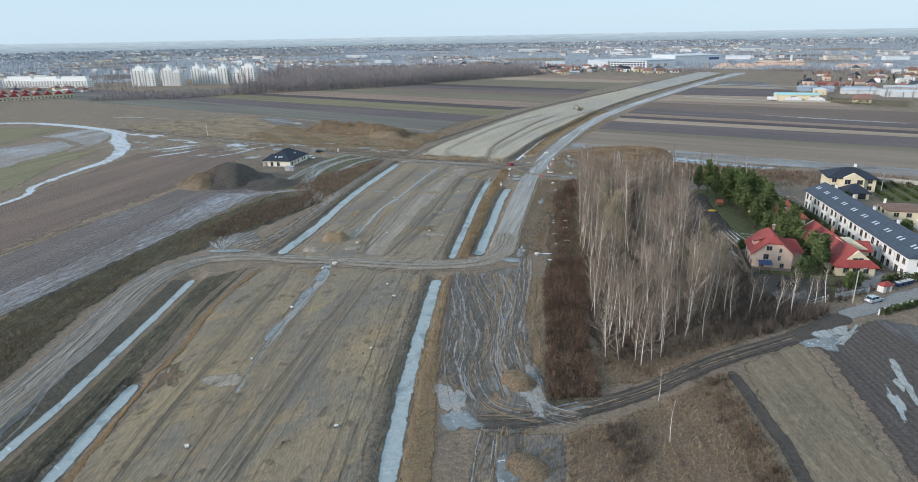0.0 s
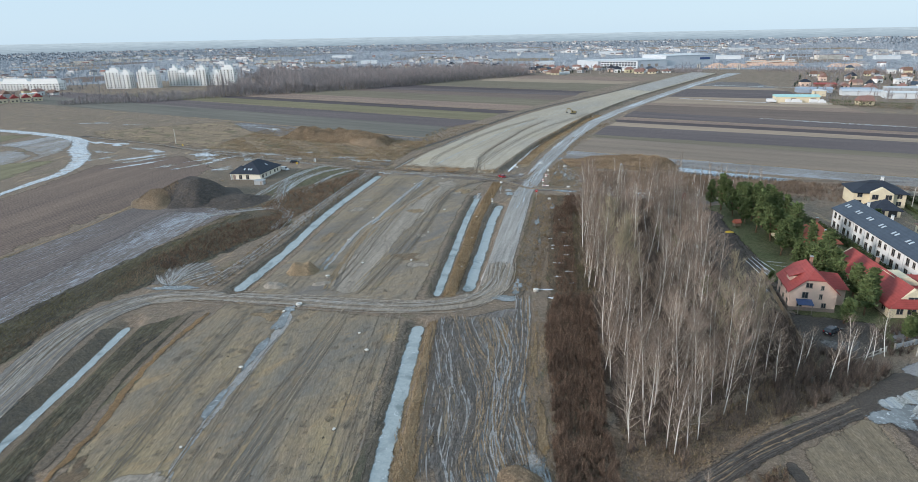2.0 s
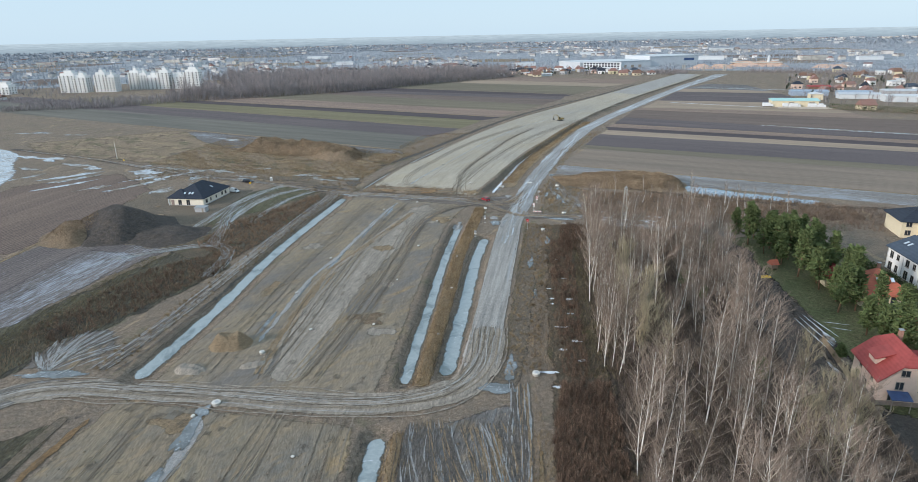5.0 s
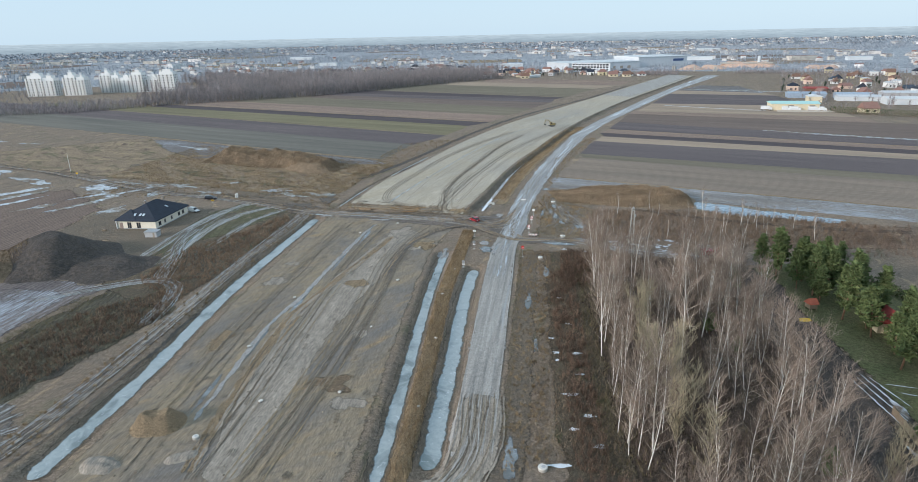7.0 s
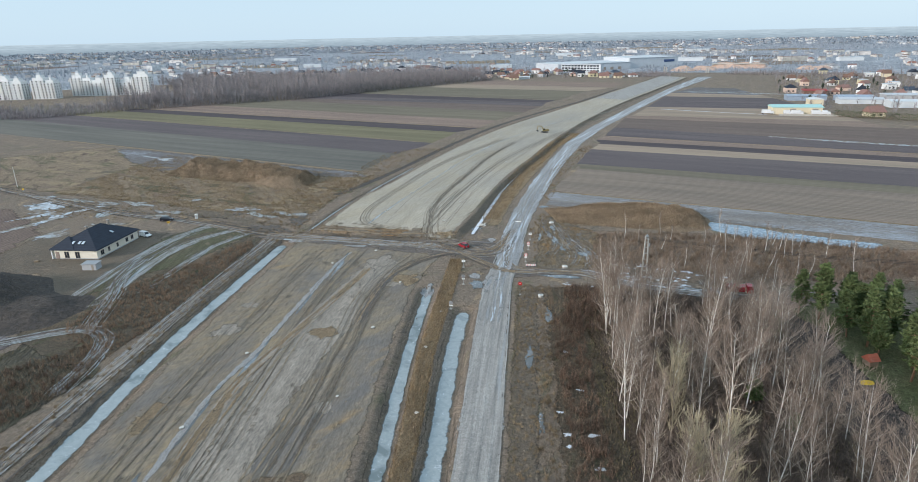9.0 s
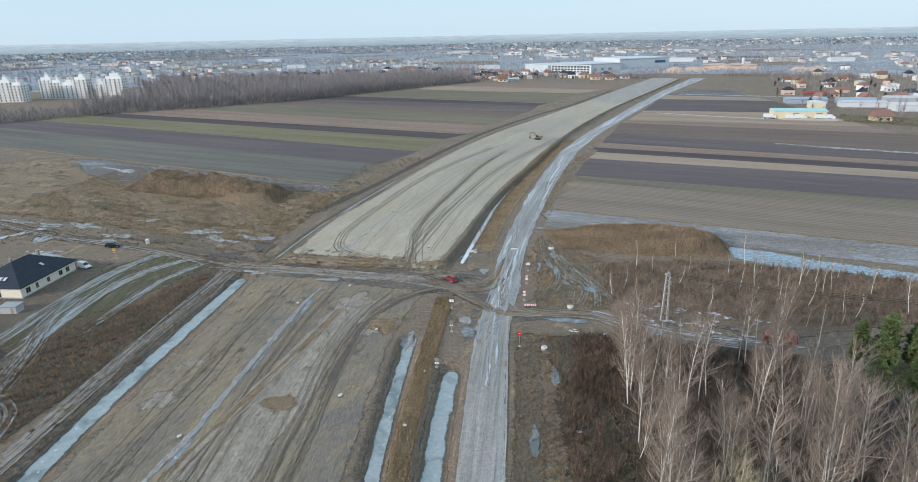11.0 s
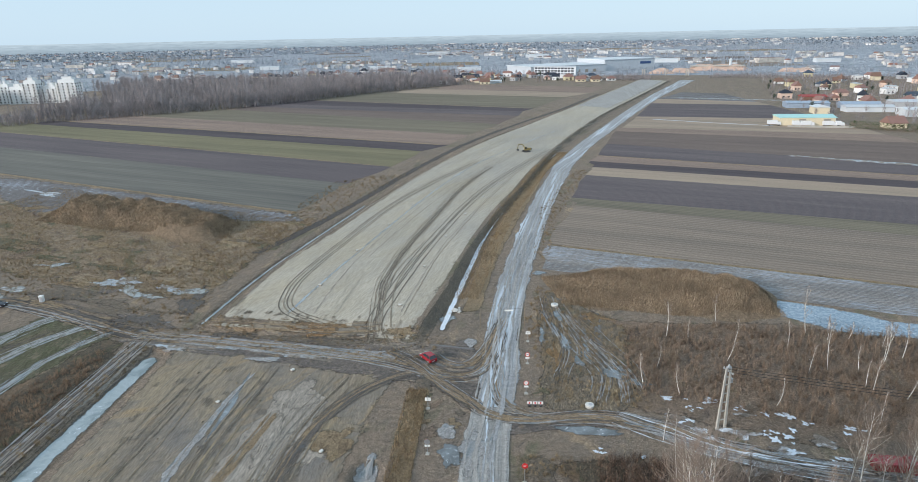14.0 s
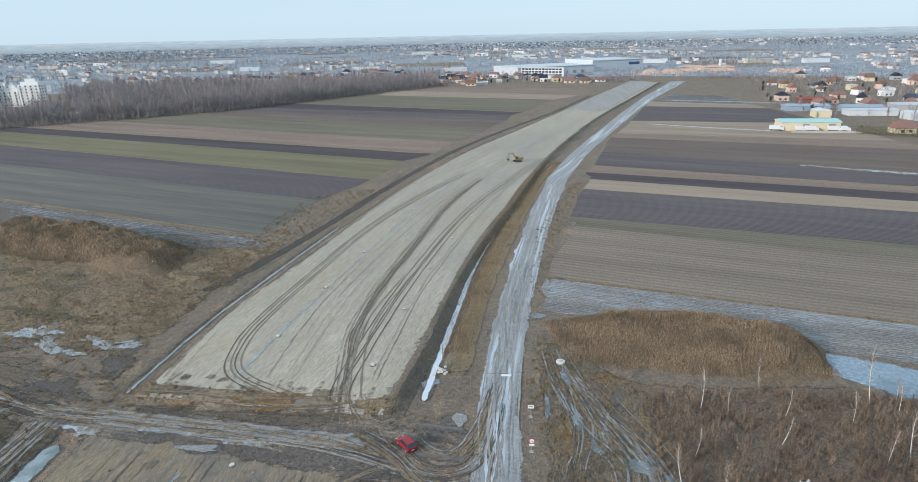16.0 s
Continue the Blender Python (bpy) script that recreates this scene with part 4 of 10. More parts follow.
# ---- building kit ----
class Geo:
    """Collects solids into one mesh."""
    def __init__(self):
        self.v, self.f = [], []

    def add(self, verts, faces):
        k = len(self.v)
        self.v += [tuple(p) for p in verts]
        self.f += [tuple(i + k for i in q) for q in faces]
        return self

    def box(self, x0, y0, z0, x1, y1, z1, chamfer=0.0):
        c = min(chamfer, (x1 - x0) * 0.3, (y1 - y0) * 0.3)
        if c <= 0:
            return self.add([(x0, y0, z0), (x1, y0, z0), (x1, y1, z0), (x0, y1, z0), (x0, y0, z1), (x1, y0, z1), (x1, y1, z1), (x0, y1, z1)],
                            [(3, 2, 1, 0), (4, 5, 6, 7), (0, 1, 5, 4), (1, 2, 6, 5), (2, 3, 7, 6), (3, 0, 4, 7)])
        ring = [(x0 + c, y0), (x1 - c, y0), (x1, y0 + c), (x1, y1 - c), (x1 - c, y1), (x0 + c, y1), (x0, y1 - c), (x0, y0 + c)]
        return self.prism(ring, z0, z1)

    def prism(self, ring, z0, z1):
        n = len(ring)
        f = [tuple(reversed(range(n))), tuple(range(n, 2 * n))] + [(i, (i + 1) % n, n + (i + 1) % n, n + i) for i in range(n)]
        return self.add([(x, y, z0) for x, y in ring] + [(x, y, z1) for x, y in ring], f)

    def profile(self, ring, y0, y1):
        """A solid with an outline in x and z, drawn out along y."""
        n = len(ring)
        f = [tuple(range(n)), tuple(reversed(range(n, 2 * n)))] + [((i + 1) % n, i, n + i, n + (i + 1) % n) for i in range(n)]
        return self.add([(x, y0, z) for x, z in ring] + [(x, y1, z) for x, z in ring], f)

    def tube(self, pts, radii, sides=6, cap=True):
        rows = []
        for i, p in enumerate(pts):
            p = Vector(p)
            d = (Vector(pts[min(i + 1, len(pts) - 1)]) - Vector(pts[max(i - 1, 0)]))
            d = d.normalized() if d.length > 1e-9 else Vector((0, 0, 1))
            u = d.orthogonal().normalized()
            w = d.cross(u)
            rows.append([p + (u * math.cos(a) + w * math.sin(a)) * radii[i] for a in [math.tau * k / sides for k in range(sides)]])
        v = [q for r in rows for q in r]
        f = []
        for i in range(len(rows) - 1):
            for k in range(sides):
                a, b = i * sides + k, i * sides + (k + 1) % sides
                f.append((a, b, b + sides, a + sides))
        if cap:
            f += [tuple(reversed(range(sides))), tuple(range((len(rows) - 1) * sides, len(rows) * sides))]
        return self.add(v, f)

    def disc(self, x, y, z0, z1, r0, r1=None, sides=16):
        r1 = r0 if r1 is None else r1
        return self.tube([(x, y, z0), (x, y, z1)], [r0, r1], sides)

    def mesh(self, name, mat, smooth=False):
        me = bpy.data.meshes.new(name)
        me.from_pydata(self.v, [], self.f)
        me.materials.append(mat)
        if smooth:
            me.polygons.foreach_set("use_smooth", [True] * len(me.polygons))
        me.update()
        return me


def part(name, geo, mat, parent, label="", smooth=False):
    me = geo if isinstance(geo, bpy.types.Mesh) else geo.mesh(name, mat, smooth)
    ob = new(name, me)
    ob.parent = parent
    if label:
        ob["label"] = label
    return ob


def thing(name, x, y, z=0.0, turn=0.0, label="", category="", group=""):
    ob = new(name)
    ob.empty_display_size = 0.3
    ob.matrix_basis = pose(x, y, z, 0, 0, turn)
    return tagged(ob, label, category, group)


def scatter(poly, count, seed, gap=0.0, tries=12):
    """Random places inside an outline."""
    r = random.Random(seed)
    xs, ys = [p[0] for p in poly], [p[1] for p in poly]
    got, cells = [], {}
    k = 0
    while len(got) < count and k < count * tries:
        k += 1
        x, y = r.uniform(min(xs), max(xs)), r.uniform(min(ys), max(ys))
        c = False
        for (ax, ay), (bx, by) in zip(poly, poly[1:] + poly[:1]):
            if (ay > y) != (by > y) and x < (bx - ax) * (y - ay) / (by - ay) + ax:
                c = not c
        if not c:
            continue
        if gap:
            i, j = int(x // gap), int(y // gap)
            if any((x - u) ** 2 + (y - v) ** 2 < gap * gap for di in (-1, 0, 1) for dj in (-1, 0, 1) for u, v in cells.get((i + di, j + dj), ())):
                continue
            cells.setdefault((i, j), []).append((x, y))
        got.append((x, y))
    return got


def tri_soup(name, V, mat, label, category, parent=None):
    """One mesh of loose triangles. V: n x 3 x 3."""
    n = len(V)
    me = bpy.data.meshes.new(name)
    me.vertices.add(n * 3)
    me.vertices.foreach_set("co", V.reshape(-1).astype(np.float32))
    me.loops.add(n * 3)
    me.loops.foreach_set("vertex_index", np.arange(n * 3, dtype=np.int32))
    me.polygons.add(n)
    me.polygons.foreach_set("loop_start", np.arange(0, n * 3, 3, dtype=np.int32))
    me.materials.append(mat)
    me.update(calc_edges=True)
    ob = new(name, me)
    if parent is not None:
        ob.parent = parent
        return ob
    return tagged(ob, label, category, kind="stuff")


def blades(name, poly, per_m2, h0, h1, width, mat, label, category, seed, lean=0.35, clump=0.18, keep=0.0, on=None):
    """Dead grass, weeds or reeds: narrow blades in uneven clumps. keep: how much of the noise field stays bare."""
    rng = np.random.default_rng(seed)
    xs, ys = np.array([p[0] for p in poly]), np.array([p[1] for p in poly])
    area = 0.5 * abs(np.dot(xs, np.roll(ys, 1)) - np.dot(ys, np.roll(xs, 1)))
    box = (xs.max() - xs.min()) * (ys.max() - ys.min())
    n = int(per_m2 * box)
    X, Y = rng.uniform(xs.min(), xs.max(), n), rng.uniform(ys.min(), ys.max(), n)
    field = np.sin(X * 0.9 + 1.3 * np.sin(Y * 0.37 + seed)) * np.sin(Y * 0.71 + 1.7 * np.sin(X * 0.43)) + 0.6 * np.sin(X * 0.23 + Y * 0.19 + seed)
    ok = inside(X, Y, poly) & (field > -1.6 + 2.4 * keep + rng.uniform(-0.5, 0.5, n))
    X, Y, field = X[ok], Y[ok], field[ok]
    n = len(X)
    Z = terrain(X, Y) if on is None else on(X, Y)
    tall = rng.uniform(h0, h1, n) * (0.85 + clump * field)
    a = rng.uniform(0, math.tau, n)
    lx, ly = rng.normal(0, lean, n) * tall, rng.normal(0, lean, n) * tall
    w = width * rng.uniform(0.6, 1.4, n)
    V = np.zeros((n, 3, 3))
    V[:, 0] = np.stack([X - np.cos(a) * w, Y - np.sin(a) * w, Z - 0.02], -1)
    V[:, 1] = np.stack([X + np.cos(a) * w, Y + np.sin(a) * w, Z - 0.02], -1)
    V[:, 2] = np.stack([X + lx, Y + ly, Z + tall], -1)
    return tri_soup(name, V, mat, label, category)

# ---- spoil heaps ----
def heap(name, spine, half, tall, mat, label, seed, steep=1.0, cell=0.9, lumps=0.35, taper=None):
    """A heap of tipped soil along a line, with a sheet that meets the ground all round. Returns it and its height at many places."""
    line = smooth_line(spine, 4)
    xs, ys = [p.x for p in line], [p.y for p in line]
    m = half * 1.35
    X, Y = np.meshgrid(np.arange(min(xs) - m, max(xs) + m, cell), np.arange(min(ys) - m, max(ys) + m, cell))

    def rise(x, y):
        wob = 1 + 0.12 * np.sin(x * 0.17 + seed) * np.sin(y * 0.21 + 2 * seed) + 0.05 * np.sin(x * 0.53 + y * 0.41 + seed)
        d = far_from(x, y, line) / (half * wob)
        up = np.clip((1 - d) * steep * 1.35, 0, 1)
        up = up * up * (3 - 2 * up)
        xf, yf = np.ravel(x), np.ravel(y)
        rough = lumps * np.array([2.2 * noise.fractal(Vector((a * 0.22, b * 0.22, seed)), 0.9, 2.1, 4) for a, b in zip(xf, yf)]).reshape(np.shape(x))
        if taper:
            up = up * (0.3 + 0.7 * ease((x - taper[0]) / (taper[1] - taper[0])))
        return tall * up * (1 + 0.12 * np.sin(x * 0.21 + y * 0.13 + seed)) + rough * np.clip(up * 2, 0, 1) - 0.12 * (up <= 0)

    ob = grid_ob(name, np.stack([X, Y, rise(X, Y)], -1), mat)
    tagged(ob, label, "earth mound")
    return ob, rise


M["spoil"] = earth("spoil_grass", (0.175, 0.132, 0.09), (0.138, 0.106, 0.076), (0.215, 0.165, 0.11), bump=0.9, grain=1.6)
M["sandheap"] = earth("tipped_sand", (0.235, 0.178, 0.115), (0.185, 0.145, 0.098), (0.275, 0.215, 0.142), bump=0.9, grain=2.0)
_, RISE_E = heap("earth_mound", [(9, 327), (20, 325.5), (34, 321)], 13.5, 3.4, M["spoil"], "long spoil heap overgrown with tan dead grass", 2.0, steep=1.25, lumps=0.3, taper=(-4, 26))
_, RISE_W = heap("earth_mound", [(-172, 399), (-148, 391), (-118, 376)], 13.0, 4.6, M["spoil"], "long brown spoil heap with a ragged crest", 5.0, steep=1.2, lumps=0.6)
_, RISE_S = heap("earth_mound", [(-155, 245), (-151, 244)], 17.0, 7.0, M["blacksoil"], "tall heap of black topsoil in a field", 8.0, steep=0.85, lumps=0.2)
heap("earth_mound", [(-142, 243), (-130, 239)], 12.0, 1.8, M["blacksoil"], "low tail of a black topsoil heap", 9.0, steep=0.9, lumps=0.25)
_, RISE_T = heap("earth_mound", [(-166, 240), (-160, 233)], 10.0, 3.2, M["spoil"], "grassy brown flank of a topsoil heap", 11.0, steep=0.9, lumps=0.3)
heap("sand_mound", [(-75.2, 170.5), (-73.6, 171)], 3.8, 2.3, M["sandheap"], "small heap of orange-tan sand", 1.0, cell=0.3, lumps=0.5)
heap("sand_mound", [(-78, 160.5), (-75.5, 160.5)], 2.2, 0.7, M["gravel"], "low heap of pale sand", 3.0, cell=0.3, lumps=0.4)
heap("earth_mound", [(-10, 98), (-8.6, 97)], 3.2, 1.5, M["spoil"], "small grassy soil heap among puddles", 4.0, cell=0.4, lumps=0.15)
heap("earth_mound", [(-6, 75), (-4.5, 74)], 3.0, 1.2, M["spoil"], "small yellowish grassy heap in flooded mud", 7.0, cell=0.4, lumps=0.15)
heap("sand_mound", [(-67, 163), (-65, 164)], 1.6, 0.45, M["gravel"], "low heap of rubble on the bed", 6.0, cell=0.3, lumps=0.3)

# ---- bare trees ----
M["birch"] = plain("birch_bark", (0.80, 0.77, 0.72), 0.8, vary=0.25, scale=2.5, spec=0.2)
M["twig"] = plain("birch_twigs", (0.25, 0.195, 0.158), 0.85, vary=0.2, scale=0.4, spec=0.15, rand=0.25)
M["bough"] = plain("birch_boughs", (0.60, 0.525, 0.44), 0.8, vary=0.2, scale=0.8, spec=0.2, rand=0.15)
M["greybark"] = plain("grey_bark", (0.20, 0.17, 0.14), 0.85, vary=0.2, spec=0.15)
M["olivetwig"] = plain("willow_twigs", (0.42, 0.36, 0.25), 0.85, vary=0.2, scale=0.4, spec=0.15, rand=0.2)
M["darktwig"] = plain("dark_twigs", (0.135, 0.108, 0.09), 0.9, vary=0.2, scale=0.3, spec=0.1, rand=0.25)


def bare_tree(seed, tall, girth, limbs, spread, upright, twigs, start=0.28, thick=1.0):
    """Trunk and crown meshes of a leafless tree."""
    r = random.Random(seed)
    trunk, crown, limbset = Geo(), Geo(), Geo()
    lean = Vector((r.uniform(-0.10, 0.10), r.uniform(-0.10, 0.10), 0))
    bend = Vector((r.uniform(-1.1, 1.1), r.uniform(-1.1, 1.1), 0))

    def stem(t):
        return lean * tall * t + bend * math.sin(t * 2.6) * 0.5 + Vector((0, 0, tall * t))

    ts = [i / 9 for i in range(10)]
    trunk.tube([stem(t) for t in ts], [max(0.015, girth * (1 - t) ** 0.8) for t in ts], 6)
    for i in range(limbs):
        t = start + (0.97 - start) * (i + r.random() * 0.8) / limbs
        base = stem(t)
        a = i * 2.4 + r.uniform(-0.5, 0.5)
        ln = spread * tall * (0.22 + 0.95 * math.sin(math.pi * min(1.0, max(0.0, (t - start) / (1.04 - start)) * 0.86 + 0.14))) * r.uniform(0.65, 1.25)
        up = upright + r.uniform(-0.15, 0.25)
        out = Vector((math.cos(a), math.sin(a), 0))
        p, way = base, (out * (1 - up) + Vector((0, 0, up))).normalized()
        pts = [p]
        for k in range(3):
            way = (way + Vector((r.uniform(-0.2, 0.2), r.uniform(-0.2, 0.2), r.uniform(0.0, 0.28)))).normalized()
            p = p + way * ln / 3
            pts.append(p)
        g = max(0.019, girth * 0.40 * (1 - t) ** 0.6) * thick
        limbset.tube(pts, [g, g * 0.72, g * 0.45, 0.008], 3, False)
        for j in range(twigs):
            s = r.uniform(0.25, 1.0)
            f = s * 3
            q0 = pts[min(int(f), 2)].lerp(pts[min(int(f), 2) + 1], f - min(int(f), 2))
            tw = (way + Vector((r.uniform(-0.9, 0.9), r.uniform(-0.9, 0.9), r.uniform(-0.25, 0.6)))).normalized()
            l2 = ln * r.uniform(0.25, 0.55)
            q1 = q0 + tw * l2 * 0.5
            q2 = q1 + (tw + Vector((r.uniform(-0.3, 0.3), r.uniform(-0.3, 0.3), 0.25))).normalized() * l2 * 0.5
            sw = Vector((-tw.y, tw.x, 0.2)).normalized() * 0.019 * thick
            crown.add([q0 - sw, q0 + sw, q1 + sw * 0.7, q1 - sw * 0.7, q2], [(0, 1, 2, 3), (3, 2, 4)])
            for e in range(5):
                q3 = q0.lerp(q1, 0.3 + 0.7 * r.random()) if e % 2 else q1.lerp(q2, r.random())
                q4 = q3 + (tw + Vector((r.uniform(-0.8, 0.8), r.uniform(-0.8, 0.8), r.uniform(0, 0.5)))).normalized() * l2 * 0.4
                crown.add([q3 + Vector((0.011 * thick, 0, 0)), q3 - Vector((0.011 * thick, 0, 0)), q4], [(0, 1, 2)])
    return trunk, limbset, crown


def tree_kind(name, seed, label, category, group, bark, twig, bough=None, **k):
    trunk, limbset, crown = bare_tree(seed, **k)
    ob = thing(name, 0, 0, 0, 0, label, category, group)
    bough = bough or M["bough"]
    part("trunk", trunk.mesh("trunk", bark, True), None, ob)
    part("branchwork", limbset.mesh("branchwork", bough), None, ob)
    part("crown", crown.mesh("crown", twig), None, ob)
    return ob


def plant(kinds, places, seed, s0=0.75, s1=1.15, on=None):
    """Stands copies of some kinds at the places; the kinds themselves take the first ones."""
    r = random.Random(seed)
    for i, (x, y) in enumerate(places):
        z = height(x, y) if on is None else on(x, y)
        s = r.uniform(s0, s1)
        m = pose(x, y, z - 0.05, r.uniform(-5, 5), r.uniform(-5, 5), r.uniform(0, 360))
        if i < len(kinds):
            kinds[i].scale = (s, s, s)
            kinds[i].matrix_basis = m @ Matrix.Diagonal((s, s, s, 1))
        else:
            ob = copy_thing(kinds[i % len(kinds)], m)
            ob.scale = (s, s, s)


GROVE = [(6, 106), (14, 104), (22, 112), (29, 119), (34, 130), (34.5, 160), (35, 200), (35, 235), (34, 254), (20, 256), (6, 262), (2, 240), (3, 170), (4, 125)]
birches = [tree_kind("birch_tree", 10 + i, "tall bare white-stemmed birch in a dense grove", "tree", "birches of the grove", M["birch"], M["twig"], tall=t, girth=g * 0.8, limbs=n + 4, spread=0.25, upright=0.5, twigs=14, start=0.17, thick=1.25)
           for i, (t, g, n) in enumerate([(17, 0.15, 30), (15.5, 0.13, 26), (18, 0.16, 32), (14, 0.11, 24), (16.5, 0.14, 28), (12.5, 0.10, 22)])]
places = [(10, 114), (13, 107), (15, 108.5), (26, 119), (24, 124), (17, 111), (12, 108.2), (21, 121)]
places += [p for p in scatter(GROVE, 205, 4, 1.8, 40) if min(math.hypot(p[0] - a, p[1] - b) for a, b in places) > 2.5 and not (8 < p[0] < 26 and p[1] > 244)]
places += [p for p in scatter([(1, 168), (5.5, 168), (6.5, 206), (6.5, 250), (1.5, 252), (0.5, 210)], 26, 44, 2.2, 40)]
SALLOWS = [(31, 150), (34, 143), (36, 152), (29, 140), (33, 160), (27, 146), (8, 190), (10, 181), (9, 171), (12.5, 176), (7.5, 200), (11, 165), (12, 188), (9, 209), (7, 182)]
places = [p for p in places if min(math.hypot(p[0] - a, p[1] - b) for a, b in SALLOWS) > 2.4]
plant(birches, places, 7, 0.62, 1.12)
willows = [tree_kind("willow_tree", 40 + i, "bare olive-twigged sallow tree with dense twigs", "tree", "sallows of the grove", M["greybark"], M["olivetwig"], bough=M["olivetwig"], tall=t, girth=0.14, limbs=34, spread=0.27, upright=0.6, twigs=16, start=0.12, thick=1.4) for i, t in enumerate((12.5, 11))]
plant(willows, SALLOWS, 3, 0.9, 1.2)
saplings = [tree_kind("birch_sapling", 60 + i, "slender bare birch sapling standing in scrub", "tree", "birch saplings in scrub", M["birch"], M["twig"], tall=t, girth=0.06, limbs=18, spread=0.2, upright=0.6, twigs=6, thick=1.3) for i, t in enumerate((6.5, 8.0, 5.0))]
SCRUB_NE = [(3, 279), (16, 276), (40, 268), (62, 268), (95, 275), (95, 292), (70, 300), (50, 304), (38, 306), (8, 306)]
plant(saplings, [(15, 95.5), (15.5, 84), (6, 266), (20, 300), (45, 303), (52, 300), (58, 297), (60, 288)] + scatter(SCRUB_NE, 20, 9, 6.5) + scatter([(44, 256), (60, 262), (58, 300), (40, 300)], 12, 19, 3.0), 11, 0.7, 1.25)
hedgebirch = [(38, 133), (43, 131.5), (47, 134), (51, 138), (54, 141), (57, 143), (49, 140), (41, 138)]
plant([tree_kind("birch_tree", 80, "crooked bare birch beside a garden fence", "tree", "birches at the fence", M["birch"], M["twig"], tall=8.5, girth=0.10, limbs=20, spread=0.24, upright=0.55, twigs=6)], hedgebirch, 5, 0.8, 1.15)

# ---- brush, weeds and reeds ----
def brush(name, poly, count, seed, h0, h1, mat, label, gap=0.0, stems=14):
    """Leafless shrubs: sprays of thin stems."""
    rng = np.random.default_rng(seed)
    pts = np.array(scatter(poly, count, seed, gap))
    n = len(pts)
    base = np.repeat(pts, stems, 0)
    k = len(base)
    tall = np.repeat(rng.uniform(h0, h1, n), stems) * rng.uniform(0.6, 1.1, k)
    a, o = rng.uniform(0, math.tau, k), np.abs(rng.normal(0, 0.42, k)) * tall
    Z = terrain(base[:, 0], base[:, 1])
    root = np.stack([base[:, 0] + rng.normal(0, 0.15, k), base[:, 1] + rng.normal(0, 0.15, k), Z - 0.03], -1)
    tip = root + np.stack([np.cos(a) * o, np.sin(a) * o, tall], -1)
    V = []
    side = np.stack([-np.sin(a), np.cos(a), np.zeros(k)], -1) * 0.034
    V.append(np.stack([root - side, root + side, tip], 1))
    for j in range(4):
        t = rng.uniform(0.35, 0.9, k)[:, None]
        q = root + (tip - root) * t
        b = rng.uniform(0, math.tau, k)
        e = q + np.stack([np.cos(b), np.sin(b), rng.uniform(0.3, 1.2, k)], -1) * (tall * rng.uniform(0.12, 0.3, k))[:, None]
        sd = np.stack([-np.sin(b), np.cos(b), np.zeros(k)], -1) * 0.027
        V.append(np.stack([q - sd, q + sd, e], 1))
    return tri_soup(name, np.concatenate(V), mat, label, "shrubs")


S = {}
S["reed"] = islands("russet_weeds", [(0.05, 0.034, 0.027), (0.12, 0.076, 0.055), (0.30, 0.21, 0.15), (0.075, 0.05, 0.038), (0.16, 0.104, 0.074)])
S["weed"] = islands("mixed_russet_weeds", [(0.11, 0.075, 0.056), (0.24, 0.16, 0.112), (0.36, 0.255, 0.175), (0.16, 0.12, 0.078)])
S["verge"] = islands("rank_verge_grass", [(0.13, 0.088, 0.05), (0.27, 0.195, 0.115), (0.36, 0.275, 0.17), (0.19, 0.125, 0.07), (0.44, 0.35, 0.23)])
S["tan"] = islands("tan_grass_blades", [(0.24, 0.175, 0.105), (0.30, 0.225, 0.135), (0.20, 0.145, 0.09), (0.34, 0.265, 0.17)])
S["mixed"] = islands("mixed_dead_grass", [(0.17, 0.12, 0.08), (0.24, 0.185, 0.125), (0.13, 0.09, 0.066), (0.28, 0.225, 0.16)])
S["olive"] = islands("olive_grass", [(0.13, 0.12, 0.06), (0.18, 0.15, 0.085), (0.10, 0.095, 0.05), (0.22, 0.175, 0.105)])
S["scrub"] = islands("scrub_twigs", [(0.11, 0.082, 0.066), (0.26, 0.195, 0.155), (0.15, 0.112, 0.09), (0.36, 0.28, 0.22)])
S["russet"] = islands("russet_twigs", [(0.095, 0.07, 0.055), (0.23, 0.16, 0.118), (0.38, 0.29, 0.205), (0.14, 0.10, 0.076), (0.29, 0.205, 0.145)])
S["underwood"] = islands("underwood_twigs", [(0.06, 0.046, 0.04), (0.16, 0.122, 0.10), (0.085, 0.066, 0.056), (0.26, 0.20, 0.16)])
S["moundreed"] = islands("mound_reeds", [(0.15, 0.108, 0.074), (0.30, 0.222, 0.148), (0.42, 0.325, 0.225), (0.20, 0.148, 0.10), (0.50, 0.40, 0.29)])

patch("leaf_litter", [(4, 112), (12, 111), (22, 119), (33, 132), (42, 140), (44, 160), (43, 200), (41, 240), (38, 258), (-1, 262), (-3, 240), (-1, 160)], M["litter"], 0.03, "brown leaf litter under a birch grove", "woodland floor", rag=1.5)
patch("dark_soil", [(35, 152), (42, 152), (45.5, 186), (47, 206), (48.5, 243), (40, 252), (36, 246), (35, 200)], M["blacksoil"], 0.09, "dark bare soil beside a grove", "soil", rag=1.0)
brush("weed_patch", [(-215, 436), (-84, 385), (-90, 345), (-94, 322), (-130, 330), (-215, 356)], 140, 29, 0.4, 0.9, S["tan"], "scattered brown weeds in a meadow", stems=12)
